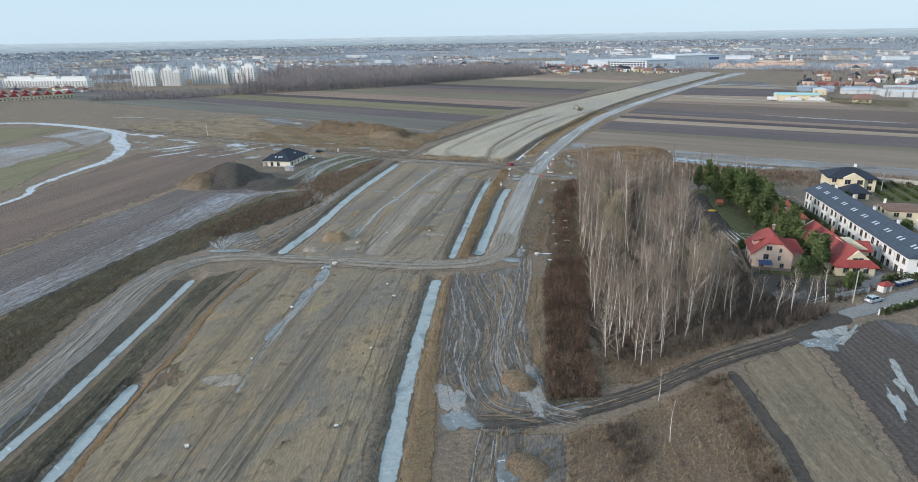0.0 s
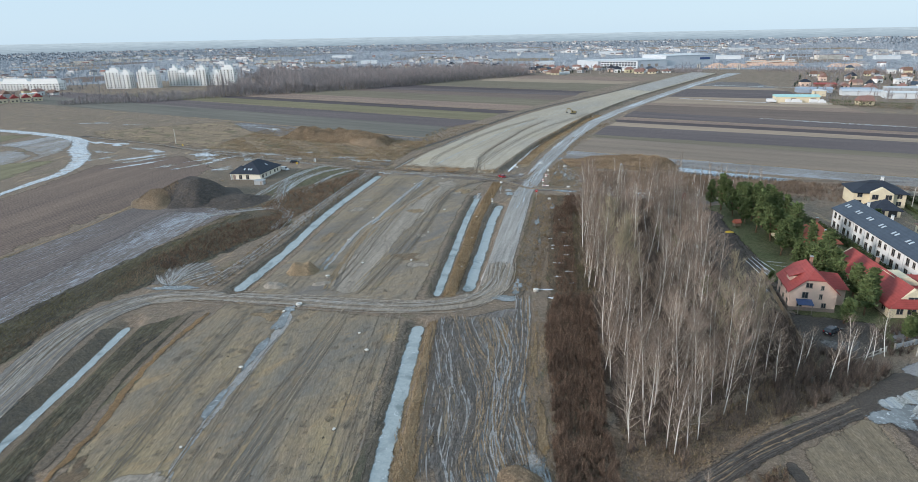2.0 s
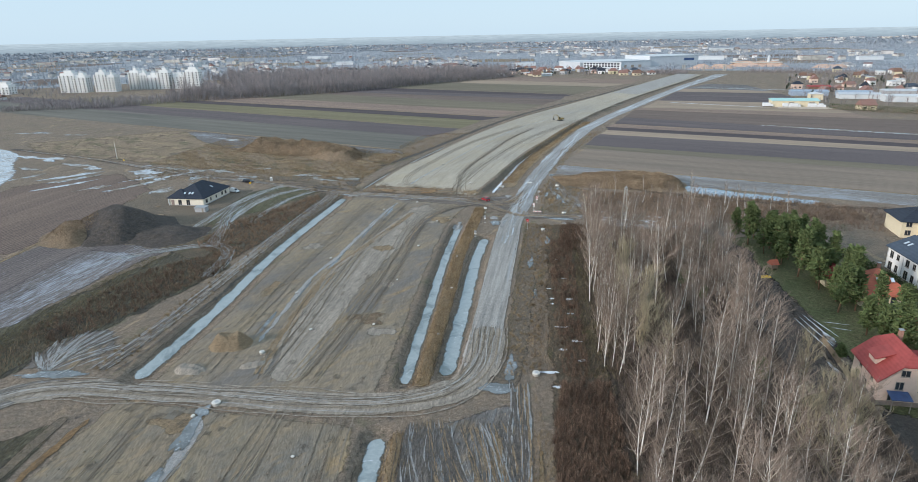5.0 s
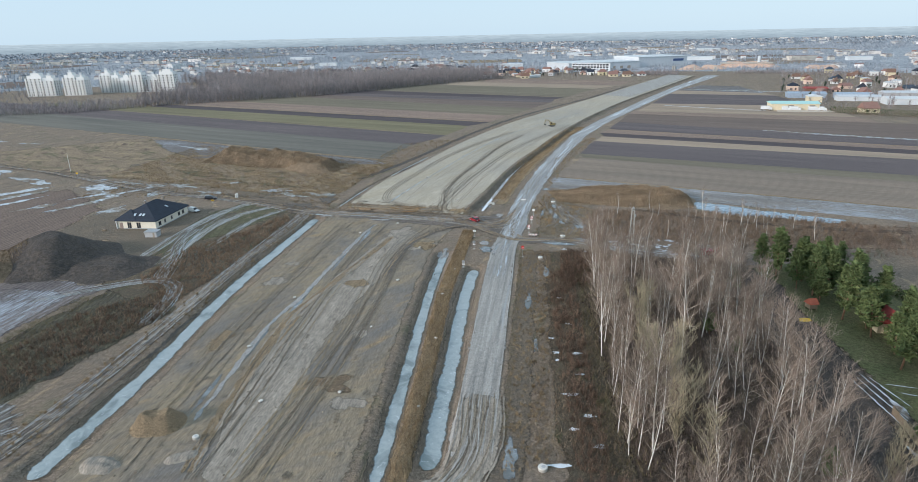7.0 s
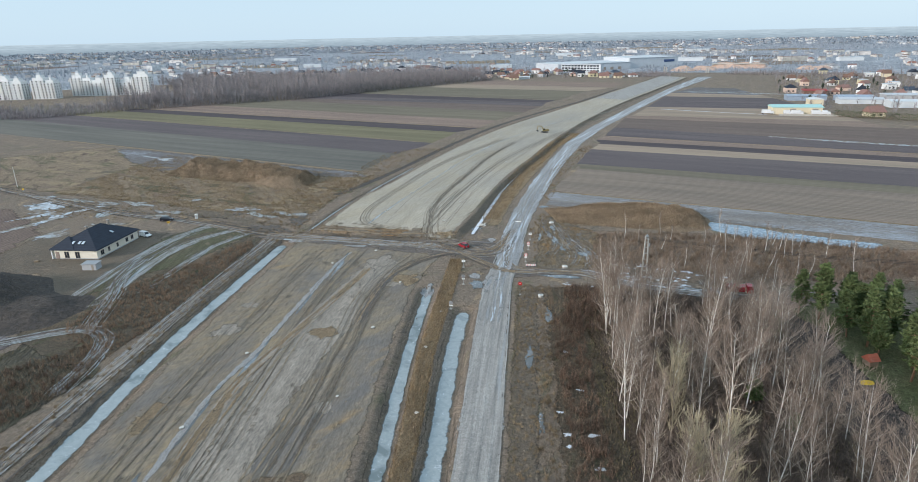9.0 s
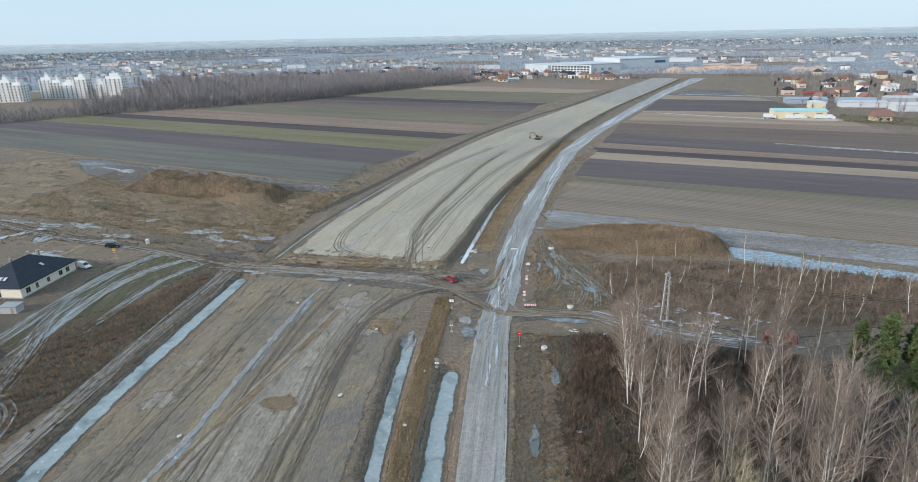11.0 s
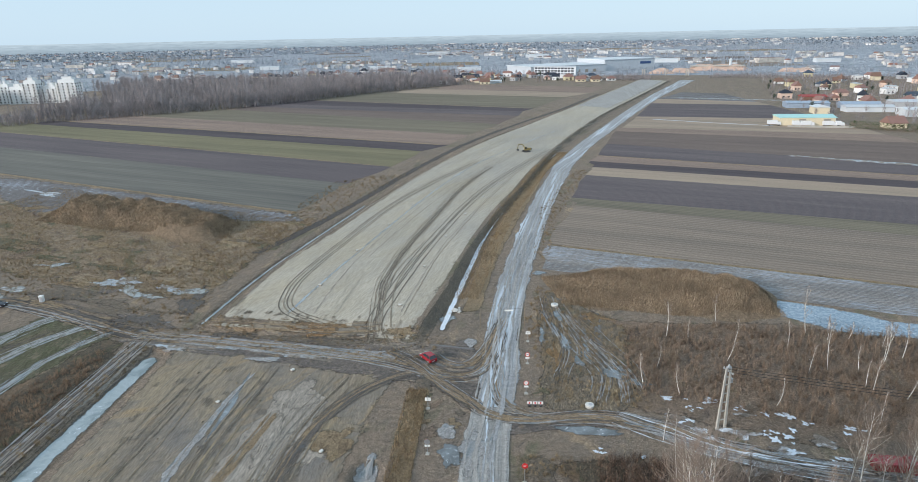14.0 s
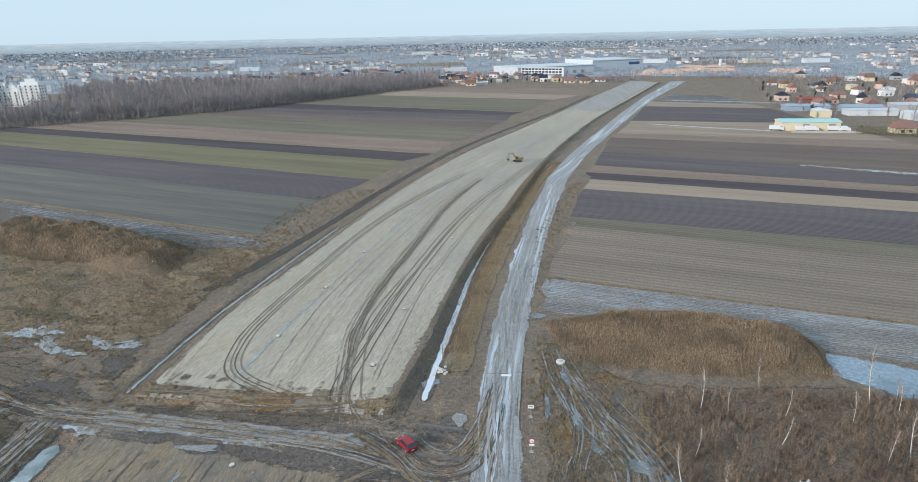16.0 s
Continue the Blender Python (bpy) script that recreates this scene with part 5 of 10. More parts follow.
patch("scrub_floor", [(0, 84), (14, 94), (28, 107), (31, 76), (33, 38), (1, 38)], M["scrubsoil"], 0.03, "rough floor of dead grass and weeds", "rough grass", rag=1.2)
patch("scrub_floor", [(-10, 277), (8, 272), (42, 261), (62, 268), (120, 270), (130, 286), (75, 300), (42, 308), (8, 309), (-8, 318), (-12, 300)], M["scrubsoil"], 0.032, "russet scrub floor with wet hollows", "rough grass", rag=1.2)
patch("wet_waste", [(-12, 272), (4, 274), (7, 290), (9, 304), (0, 318), (-8, 326), (-11, 310)], M["waste"], 0.045, "wet trampled waste ground with puddles", "mud", rag=1.2)
patch("reed_floor", [(-4, 90), (6, 94), (4, 111), (3, 161), (-1, 262), (-11, 262), (-8.5, 147), (-5.5, 110)], M["darkweed"], 0.036, "dark weedy floor", "rough grass", rag=0.8)
patch("weed_floor", [(-137, 36), (-136, 150), (-126, 200), (-121, 226), (-104, 228), (-96, 212), (-104, 178), (-110, 156), (-116, 140), (-112, 110), (-104, 84), (-96, 60), (-90, 36)], M["berm"], 0.032, "weedy strip beside a gravel lane", "rough grass", rag=0.8)
patch("weed_floor", [(-126, 226), (-99, 212), (-96.5, 240), (-97, 296), (-104, 300), (-110, 280), (-120, 262), (-130, 240)], M["darkweed"], 0.034, "dark wet weedy ground", "rough grass", rag=0.8)
brush("weed_stand", [(-4, 92), (5.5, 95), (3.5, 111), (3, 150), (2, 164), (-6, 164), (-8, 147), (-5, 110)], 2300, 1, 1.0, 1.8, S["reed"], "dense stand of russet dead weeds", stems=12)
brush("weed_stand", [(-1, 164), (-2, 205), (-2.5, 245), (-9, 245), (-8, 205), (-6, 165)], 560, 2, 0.9, 1.9, S["reed"], "thinner stand of russet dead weeds", stems=10)
blades("rough_grass", [(-12, 100), (-4, 92), (-5, 110), (-8, 147), (-11, 160), (-11, 128)], 9, 0.3, 0.8, 0.05, S["tan"], "rank tan grass beside a muddy track", "grass", 3, keep=0.2)
blades("rough_grass", [(0, 83), (14, 94), (28, 107), (31, 78), (33, 40), (1, 40)], 9, 0.3, 0.9, 0.07, S["tan"], "matted tan dead grass and weeds", "grass", 4, lean=0.6)
brush("weed_patch", [(22, 104), (28, 106), (31, 80), (33, 60), (27, 60), (25, 85)], 260, 5, 0.8, 1.5, S["reed"], "dark russet weed patch in rough grass", stems=9)
brush("weed_patch", [(6, 86), (11, 89), (12, 79), (8, 74)], 120, 6, 0.8, 1.4, S["underwood"], "dark bramble patch in rough grass", stems=10)
brush("underwood", GROVE, 1700, 7, 1.0, 3.8, S["underwood"], "brown leafless underwood below birches", stems=12)
brush("underwood", [(30, 118), (46, 128), (56, 137), (50, 140.5), (43, 146), (42.5, 158), (38, 160), (34, 132)], 420, 8, 1.5, 3.6, S["underwood"], "dark leafless bushes behind a fence", stems=16)
patch("scrub_floor", [(1, 97), (13, 100.5), (28, 114), (43, 127), (40, 139), (32, 131), (22, 118), (11, 110), (3, 113)], M["scrubsoil"], 0.034, "rough tan grass at a wood edge", "rough grass", rag=1.0)
blades("rough_grass", [(4, 97), (13, 101), (28, 115), (42, 127.5), (39, 136), (30, 128), (20, 117), (9, 110), (4, 110)], 12, 0.25, 0.7, 0.06, S["verge"], "rank tan grass at a wood edge", "grass", 85, lean=0.5)
blades("rough_grass", [(-2, 166), (5, 166), (5.5, 250), (-2, 250)], 9, 0.3, 0.9, 0.06, S["olive"], "olive rank grass along a wood edge", "grass", 86)
blades("rough_grass", GROVE, 4, 0.3, 0.8, 0.05, S["olive"], "thin dead grass among trees", "grass", 9)
brush("scrub", SCRUB_NE, 2300, 10, 0.9, 2.0, S["russet"], "low russet scrub on waste ground", stems=10)
brush("scrub", [(60, 262), (130, 262), (135, 285), (95, 292), (62, 268)], 700, 11, 0.9, 2.0, S["scrub"], "low brown scrub on waste ground", stems=10)
blades("rough_grass", [(-10, 277), (6, 274), (20, 285), (8, 308), (-8, 320), (-12, 300)], 5, 0.2, 0.6, 0.05, S["tan"], "patchy tan grass on wet waste ground", "grass", 12, keep=0.4)
blades("rough_grass", [(-13, 168), (-11, 262), (2, 262), (1, 205), (2, 165)], 7, 0.3, 0.9, 0.06, S["mixed"], "rough brown grass and weeds beside a lane", "grass", 26, lean=0.5)
brush("weed_stand", [(-6, 240), (-5, 261), (3, 262), (9, 259), (6, 245), (0, 236)], 420, 27, 0.8, 2.0, S["reed"], "stand of russet weeds beside a woodland lane", stems=11)
brush("underwood", [(8, 246), (26, 244), (40, 240), (38, 256), (20, 256), (8, 256)], 380, 28, 0.8, 2.2, S["underwood"], "dark leafless thicket at a wood edge", stems=14)
blades("verge_grass", [(-33.8, 160), (-30.2, 160), (-31.2, 193), (-32.8, 229), (-32, 280), (-36, 280), (-36.6, 229), (-34.9, 193)], 30, 0.3, 0.95, 0.05, S["verge"], "rank tan grass between two ditches", "grass", 13)
blades("verge_grass", [(-18, 38), (-12, 38), (-18.2, 68), (-20.4, 80), (-26.6, 108), (-31.4, 146), (-34, 146), (-30.4, 108), (-25.6, 80), (-23.8, 68)], 20, 0.2, 0.75, 0.05, S["verge"], "rank tan grass beside a frozen ditch", "grass", 14)
blades("verge_grass", [(-30, 320), (-24, 320), (-14, 385), (5, 465), (20, 512), (13, 512), (-2, 465), (-21, 385)], 16, 0.2, 0.8, 0.06, S["verge"], "rank tan grass beside a frozen lane", "grass", 15)
blades("verge_grass", [(-17.6, 172), (-16.6, 172), (-15.8, 262), (-17, 262)], 18, 0.2, 0.5, 0.05, S["olive"], "olive grass edging a lane", "grass", 16)
blades("rough_grass", [(-121, 40), (-118, 150), (-122, 160), (-124, 179), (-119, 210), (-106, 226), (-97, 212), (-107, 177), (-112, 158), (-117, 140), (-113, 110), (-105, 84), (-97, 60), (-92, 40)], 7, 0.4, 1.1, 0.07, S["mixed"], "rank weeds beside a gravel lane", "grass", 17, lean=0.4)
brush("weed_stand", [(-122, 170), (-119, 208), (-107, 224), (-98, 212), (-106, 178), (-112, 166)], 420, 18, 0.9, 1.7, S["reed"], "stand of russet dead weeds", stems=10)
brush("weed_stand", [(-118, 232), (-99, 214), (-97.5, 245), (-98, 288), (-102, 295), (-108, 275), (-118, 256)], 1300, 20, 0.5, 1.3, S["weed"], "strip of russet dead weeds beside a ditch", stems=10)
blades("rough_grass", [(-134, 40), (-133, 150), (-121, 150), (-121, 40)], 3.5, 0.3, 0.8, 0.07, S["olive"], "olive and tan rough grass strip", "grass", 21)
blades("rough_grass", [(-79, 40), (-84, 65), (-87, 80), (-91, 100), (-97, 132), (-90, 142), (-83.5, 100), (-80.5, 80), (-77.5, 65), (-72, 40)], 6, 0.15, 0.45, 0.06, S["olive"], "olive grass on a berm between ditches", "grass", 61, keep=0.3)
blades("rough_grass", [(-128, 60), (-127.5, 188), (-126, 218), (-120, 222), (-119, 165), (-118, 120), (-108, 84), (-104, 60)], 9, 0.2, 0.6, 0.07, S["olive"], "olive and straw verge beside a frosted field", "grass", 62, keep=0.1)
blades("meadow_grass", [(-215, 440), (-82, 385), (-90, 345), (-93, 318), (-130, 327), (-215, 352)], 7.0, 0.2, 0.6, 0.08, S["verge"], "tan dead grass of a meadow", "grass", 22, keep=0.42)
blades("heap_grass", [(-8, 334), (8, 338), (44, 332), (45, 311), (20, 311), (-4, 317)], 44, 0.4, 0.95, 0.045, S["moundreed"], "tall brown dead reeds on a spoil heap", "grass", 23, lean=0.22, on=lambda x, y: np.maximum(RISE_E(x, y), 0))
blades("heap_grass", [(-188, 412), (-150, 405), (-108, 385), (-106, 366), (-150, 376), (-186, 388)], 20, 0.4, 1.1, 0.07, S["moundreed"], "brown dead grass on a spoil heap", "grass", 24, lean=0.25, on=lambda x, y: np.maximum(RISE_W(x, y), 0))
blades("heap_grass", [(-176, 246), (-170, 230), (-156, 226), (-156, 240), (-164, 250)], 7, 0.3, 0.8, 0.08, S["mixed"], "dead grass on the flank of a topsoil heap", "grass", 25, on=lambda x, y: np.maximum(np.maximum(RISE_S(x, y), RISE_T(x, y)), 0))

TUFTS = [([(-86, 296), (-40, 290), (-34, 284), (-30, 300), (-36, 303), (-84, 308), (-112, 306), (-110, 299)], 330, 63), ([(-17, 165), (-10, 165), (-9, 262), (-16, 262)], 520, 64), ([(-12, 274), (6, 274), (9, 304), (0, 318), (-9, 330), (-13, 310)], 520, 65), ([(-110, 312), (-90, 306), (-90, 350), (-88, 380), (-104, 385), (-112, 350)], 500, 66), ([(-92, 348), (-76, 400), (-60, 460), (-70, 462), (-90, 446), (-96, 398), (-98, 360)], 700, 67), ([(-12, 84), (4, 84), (1, 40), (-13, 40)], 120, 68), ([(-200, 312), (-120, 318), (-100, 322), (-105, 340), (-200, 352)], 600, 69), ([(-97, 158), (-91.5, 158), (-92, 296), (-97, 296)], 420, 70), ([(-5, 345), (3, 392), (24, 466), (18, 468), (-3, 400), (-9, 350)], 300, 71)]
for poly, n, sd in TUFTS:
    brush("grass_tufts", poly, n, sd, 0.25, 0.7, S["verge"], "scattered tufts of tan dead grass", stems=16)

# ---- houses ----
M["cream"] = plain("cream_render", (0.66, 0.58, 0.42), 0.85, vary=0.07)
M["palecream"] = plain("pale_cream_render", (0.76, 0.71, 0.60), 0.85, vary=0.06)
M["peach"] = plain("peach_render", (0.66, 0.50, 0.41), 0.85, vary=0.07)
M["white"] = plain("white_render", (0.74, 0.74, 0.73), 0.85, vary=0.06)
M["grey"] = plain("grey_render", (0.42, 0.43, 0.44), 0.8, vary=0.08)
M["plinth"] = plain("stone_plinth", (0.28, 0.22, 0.19), 0.85, vary=0.2, scale=3)
M["redroof"] = roofing("red_tiles", (0.33, 0.068, 0.062), 0.35)
M["orangeroof"] = roofing("orange_tiles", (0.45, 0.13, 0.08), 0.35)
M["darkroof"] = roofing("anthracite_tiles", (0.03, 0.038, 0.055), 0.35, rough=0.7)
M["blueroof"] = roofing("slate_blue_roof", (0.06, 0.08, 0.11), 0.4, rough=0.6)
M["brownroof"] = roofing("brown_tiles", (0.20, 0.12, 0.09), 0.35)
M["frame"] = plain("window_frames", (0.30, 0.26, 0.22), 0.5, vary=0.1)
M["whiteframe"] = plain("white_frames", (0.75, 0.75, 0.75), 0.5, vary=0.05)
M["chimney"] = plain("chimney_brick", (0.34, 0.19, 0.14), 0.85, vary=0.2, scale=4)
M["metal"] = plain("zinc", (0.45, 0.46, 0.47), 0.45, 0.7)
M["solar"] = plain("blue_canopy", (0.05, 0.09, 0.20), 0.3, vary=0.2)
gl, gn, gk, gb = nodes_of("window_glass")
gb.inputs["Base Color"].default_value = (0.03, 0.037, 0.045, 1)
gb.inputs["Roughness"].default_value = 0.06
gb.inputs["Specular IOR Level"].default_value = 0.7
M["glass"] = gl
# pale blue base stands in for the sky reflected in roof windows
M["roofpane"] = plain("sky_paled_roof_pane", (0.52, 0.60, 0.68), 0.08, vary=0.04, spec=0.8)


def wall_frame(side, w, d):
    """Start and directions of a wall seen from outside: along, outward."""
    return {"s": (Vector((-w / 2, -d / 2, 0)), Vector((1, 0, 0)), Vector((0, -1, 0))), "n": (Vector((w / 2, d / 2, 0)), Vector((-1, 0, 0)), Vector((0, 1, 0))),
            "e": (Vector((w / 2, -d / 2, 0)), Vector((0, 1, 0)), Vector((1, 0, 0))), "w": (Vector((-w / 2, d / 2, 0)), Vector((0, -1, 0)), Vector((-1, 0, 0)))}[side]


def slab_on(geo, origin, along, out, u0, z0, u1, z1, near, far):
    c = []
    for k in (near, far):
        for u, z in ((u0, z0), (u1, z0), (u1, z1), (u0, z1)):
            c.append(origin + along * u + out * k + Vector((0, 0, z)))
    return geo.add(c, [(0, 3, 2, 1), (4, 5, 6, 7), (0, 1, 5, 4), (1, 2, 6, 5), (2, 3, 7, 6), (3, 0, 4, 7)])


def window_on(parent, side, w, d, u, z, ww, hh, frame_mat, bars=1, name="window", shift=(0, 0, 0)):
    """A framed window with reveals, sill and panes, set in a wall."""
    o, al, ou = wall_frame(side, w, d)
    o = o + Vector(shift)
    t = 0.09
    g = Geo()
    slab_on(g, o, al, ou, u, z, u + t, z + hh, -0.06, 0.05)
    slab_on(g, o, al, ou, u + ww - t, z, u + ww, z + hh, -0.06, 0.05)
    slab_on(g, o, al, ou, u + t, z, u + ww - t, z + t, -0.06, 0.05)
    slab_on(g, o, al, ou, u + t, z + hh - t, u + ww - t, z + hh, -0.06, 0.05)
    for b in range(bars):
        c = u + ww * (b + 1) / (bars + 1)
        slab_on(g, o, al, ou, c - 0.04, z + t, c + 0.04, z + hh - t, -0.05, 0.04)
    ledge = Geo()
    slab_on(ledge, o, al, ou, u - 0.08, z - 0.07, u + ww + 0.08, z, 0.003, 0.12)
    f = part(name, g, frame_mat, parent)
    part("sill", ledge, frame_mat, f)
    p = Geo()
    slab_on(p, o, al, ou, u + t, z + t, u + ww - t, z + hh - t, -0.04, 0.012)
    part("pane", p, M["glass"], f)
    return f


def hip_roof(w, d, eave, rise, over, thick=0.22, hip=None):
    """A hipped roof; hip 0 gives gables. The ridge runs along the longer side."""
    g = Geo()
    W, D = w / 2 + over, d / 2 + over
    long_x = W >= D
    h = min(W, D) if hip is None else hip
    if long_x:
        ridge = [(-W + h, 0), (W - h, 0)]
    else:
        ridge = [(0, -D + h), (0, D - h)]
    lo, ze = eave - over * rise / min(W, D), eave
    base = [(-W, -D, lo), (W, -D, lo), (W, D, lo), (-W, D, lo)]
    top = [(x, y, eave + rise) for x, y in ridge]
    under = [(x, y, z - thick) for x, y, z in base]
    if long_x:
        faces = [(0, 1, 5, 4), (2, 3, 4, 5), (1, 2, 5), (3, 0, 4)]
    else:
        faces = [(0, 1, 4), (1, 2, 5, 4), (2, 3, 5), (3, 0, 4, 5)]
    faces += [(6, 7, 1, 0), (7, 8, 2, 1), (8, 9, 3, 2), (9, 6, 0, 3), (9, 8, 7, 6)]
    return g.add(base + top + under, faces)


def gable_wall(w, d, eave, rise, along_x):
    g = Geo()
    if along_x:
        ring = [(-d / 2, 0), (d / 2, 0), (d / 2, eave), (0, eave + rise), (-d / 2, eave)]
        n = 5
        v = [(-w / 2, y, z) for y, z in ring] + [(w / 2, y, z) for y, z in ring]
    else:
        ring = [(-w / 2, 0), (w / 2, 0), (w / 2, eave), (0, eave + rise), (-w / 2, eave)]
        n = 5
        v = [(x, -d / 2, z) for x, z in ring] + [(x, d / 2, z) for x, z in ring]
    g.add(v, [tuple(reversed(range(5))), tuple(range(5, 10))] + [(i, (i + 1) % 5, 5 + (i + 1) % 5, 5 + i) for i in range(n)])
    bm = bmesh.new()
    me = g.mesh("wall", M["white"])
    bm.from_mesh(me)
    bmesh.ops.recalc_face_normals(bm, faces=bm.faces)
    bm.to_mesh(me)
    bm.free()
    return me


def skylight(parent, x, y, z, slope, facing, w=0.8, h=1.2):
    """A roof window lying in the slope. facing: bearing of the slope's fall."""
    g = Geo().box(-w / 2, -h / 2, 0, w / 2, h / 2, 0.10)
    ob = part("skylight", g, M["metal"], parent)
    ob.matrix_basis = pose(x, y, z, 0, 0, facing) @ pose(0, 0, 0.02, slope, 0, 0)
    p = part("pane", Geo().box(-w / 2 + 0.08, -h / 2 + 0.08, 0.09, w / 2 - 0.08, h / 2 - 0.08, 0.115), M["roofpane"], ob)
    return ob


def chimney(parent, x, y, z0, z1, s=0.6, mat=None):
    c = part("chimney", Geo().box(x - s / 2, y - s / 2, z0, x + s / 2, y + s / 2, z1 - 0.12), mat or M["chimney"], parent)
    part("cap", Geo().box(x - s / 2 - 0.08, y - s / 2 - 0.08, z1 - 0.12, x + s / 2 + 0.08, y + s / 2 + 0.08, z1), M["metal"], c)


# bungalow beside the works
bung = thing("bungalow", -147, 285, 0, 0, "cream bungalow with a hipped anthracite tile roof", "house")
part("wall", Geo().box(-7, -10, 0, 7, 10, 3.25), M["palecream"], bung)
part("plinth", Geo().box(-7.06, -10.06, 0, 7.06, 10.06, 0.35), M["grey"], bung)
roof = part("roof", hip_roof(14, 20, 3.35, 3.9, 0.6), M["darkroof"], bung)
part("porch_roof", Geo().add([(-7.75, -10.65, 3.0), (0.5, -10.65, 3.0), (0.5, -4, 3.0), (-7.75, -4, 3.0), (-3.6, -6.5, 6.0)], [(0, 1, 4), (1, 2, 4), (2, 3, 4), (3, 0, 4), (3, 2, 1, 0)]), M["darkroof"], bung)
part("post", Geo().box(-7.3, -10.4, 0, -7.0, -10.1, 2.75), M["white"], bung)
for u, ww in ((3.6, 1.5), (7.0, 1.5)):
    window_on(bung, "s", 14, 20, u, 0.25, ww, 2.1, M["frame"])
for u, z, ww, hh in ((1.6, 0.8, 1.5, 1.4), (5.0, 0.9, 0.9, 1.3), (9.0, 0.9, 1.0, 1.2), (13.5, 0.9, 1.3, 1.3), (16.2, 0.9, 1.3, 1.3)):
    window_on(bung, "e", 14, 20, u, z, ww, hh, M["frame"])
part("front_door", Geo().box(-6.2, -10.08, 0.05, -5.0, -9.98, 2.2), M["plinth"], bung)
for k in (-1.8, 0.2, 1.4):
    skylight(bung, k + 0.6, -8.2, 4.47, 26, 0)
skylight(bung, 4.4, 1.5, 4.98, 26, 90)
chimney(bung, 1.5, 4.5, 6.0, 7.9, 0.6, M["frame"])
chimney(bung, -1.0, -2.0, 6.2, 7.8, 0.5, M["frame"])
shed = thing("site_shed", -136.5, 267.5, 0, 3, "low grey site shed with a pale flat roof", "shed")
part("wall", Geo().box(-2.8, -1.8, 0, 2.8, 1.8, 2.2), M["grey"], shed)
part("roof", Geo().add([(-3, -2, 2.2), (3, -2, 2.2), (3, 2, 2.2), (-3, 2, 2.2), (-3, -2, 2.42), (3, -2, 2.42), (3, 2, 2.6), (-3, 2, 2.6)], [(3, 2, 1, 0), (4, 5, 6, 7), (0, 1, 5, 4), (1, 2, 6, 5), (2, 3, 7, 6), (3, 0, 4, 7)]), M["metal"], shed)
part("door", Geo().box(1.0, -1.84, 0.05, 1.9, -1.79, 2.0), M["frame"], shed)
shed.scale = (0.72, 0.72, 0.8)

# red-roofed house with a half-hipped gable
def half_hip(w, d, eave, rise, over, f, hip, thick=0.2):
    """A gabled roof along y whose gable tips are cut back by small hips. f: share of the height at which a hip begins."""
    W, D, ze, zf, zr = w / 2 + over, d / 2 + over, eave - over * rise / (w / 2), eave + f * rise, eave + rise
    X = w / 2 * (1 - f)
    top = [(-W, -D, ze), (-X, -D, zf), (0, -D + hip, zr), (0, D - hip, zr), (-X, D, zf), (-W, D, ze), (W, -D, ze), (X, -D, zf), (X, D, zf), (W, D, ze)]
    g = Geo()
    n = len(top)
    faces = [(0, 1, 2, 3, 4, 5), (6, 9, 8, 3, 2, 7), (1, 7, 2), (8, 4, 3)]
    g.add(top + [(x, y, z - thick) for x, y, z in top], faces + [tuple(i + n for i in reversed(q)) for q in faces] + [(5, 4, 4 + n, 5 + n), (1, 0, n, 1 + n), (0, 5, 5 + n, n), (6, 7, 7 + n, 6 + n), (9, 6, 6 + n, 9 + n), (8, 9, 9 + n, 8 + n), (7, 1, 1 + n, 7 + n), (4, 8, 8 + n, 4 + n)])
    return g


def half_hip_wall(w, d, eave, rise, f):
    X = w / 2 * (1 - f)
    return Geo().profile([(-w / 2, 0), (w / 2, 0), (w / 2, eave - 0.1), (X, eave + f * rise - 0.12), (-X, eave + f * rise - 0.12), (-w / 2, eave - 0.1)], -d / 2, d / 2)


rha = thing("red_roofed_house", 50.6, 167.6, 0, -3, "peach two-storey house with a red half-hipped tile roof", "house")
part("wall", half_hip_wall(9.4, 10, 5.1, 4.3, 0.6), M["peach"], rha)
part("plinth", Geo().box(-4.76, -5.06, 0, 4.76, 5.06, 0.9), M["plinth"], rha)
part("roof", half_hip(9.4, 10, 5.1, 4.3, 0.55, 0.6, 2.0), M["redroof"], rha)
wing = part("wing", Geo().box(4.7, -0.5, 0, 8.0, 4.8, 4.2), M["peach"], rha)
part("wing_roof", Geo().add([(3.2, -1.1, 4.2), (8.6, -1.1, 4.1), (8.6, 5.3, 4.1), (3.2, 5.3, 4.2), (2.2, 2.1, 7.2), (6.6, 2.1, 6.9)], [(0, 1, 5, 4), (2, 3, 4, 5), (1, 2, 5), (0, 4, 3), (0, 3, 2, 1)]), M["redroof"], rha)
dormer = part("dormer", Geo().box(-4.1, -1.4, 5.0, -1.6, 1.4, 6.9), M["peach"], rha)
part("dormer_roof", Geo().add([(-4.5, -1.8, 6.75), (-4.5, 1.8, 6.75), (-1.0, 1.8, 8.1), (-1.0, -1.8, 8.1), (-4.5, -1.8, 6.92), (-4.5, 1.8, 6.92), (-1.0, 1.8, 8.3), (-1.0, -1.8, 8.3)], [(0, 1, 2, 3), (7, 6, 5, 4), (4, 5, 1, 0), (5, 6, 2, 1), (6, 7, 3, 2), (7, 4, 0, 3)]), M["redroof"], rha)
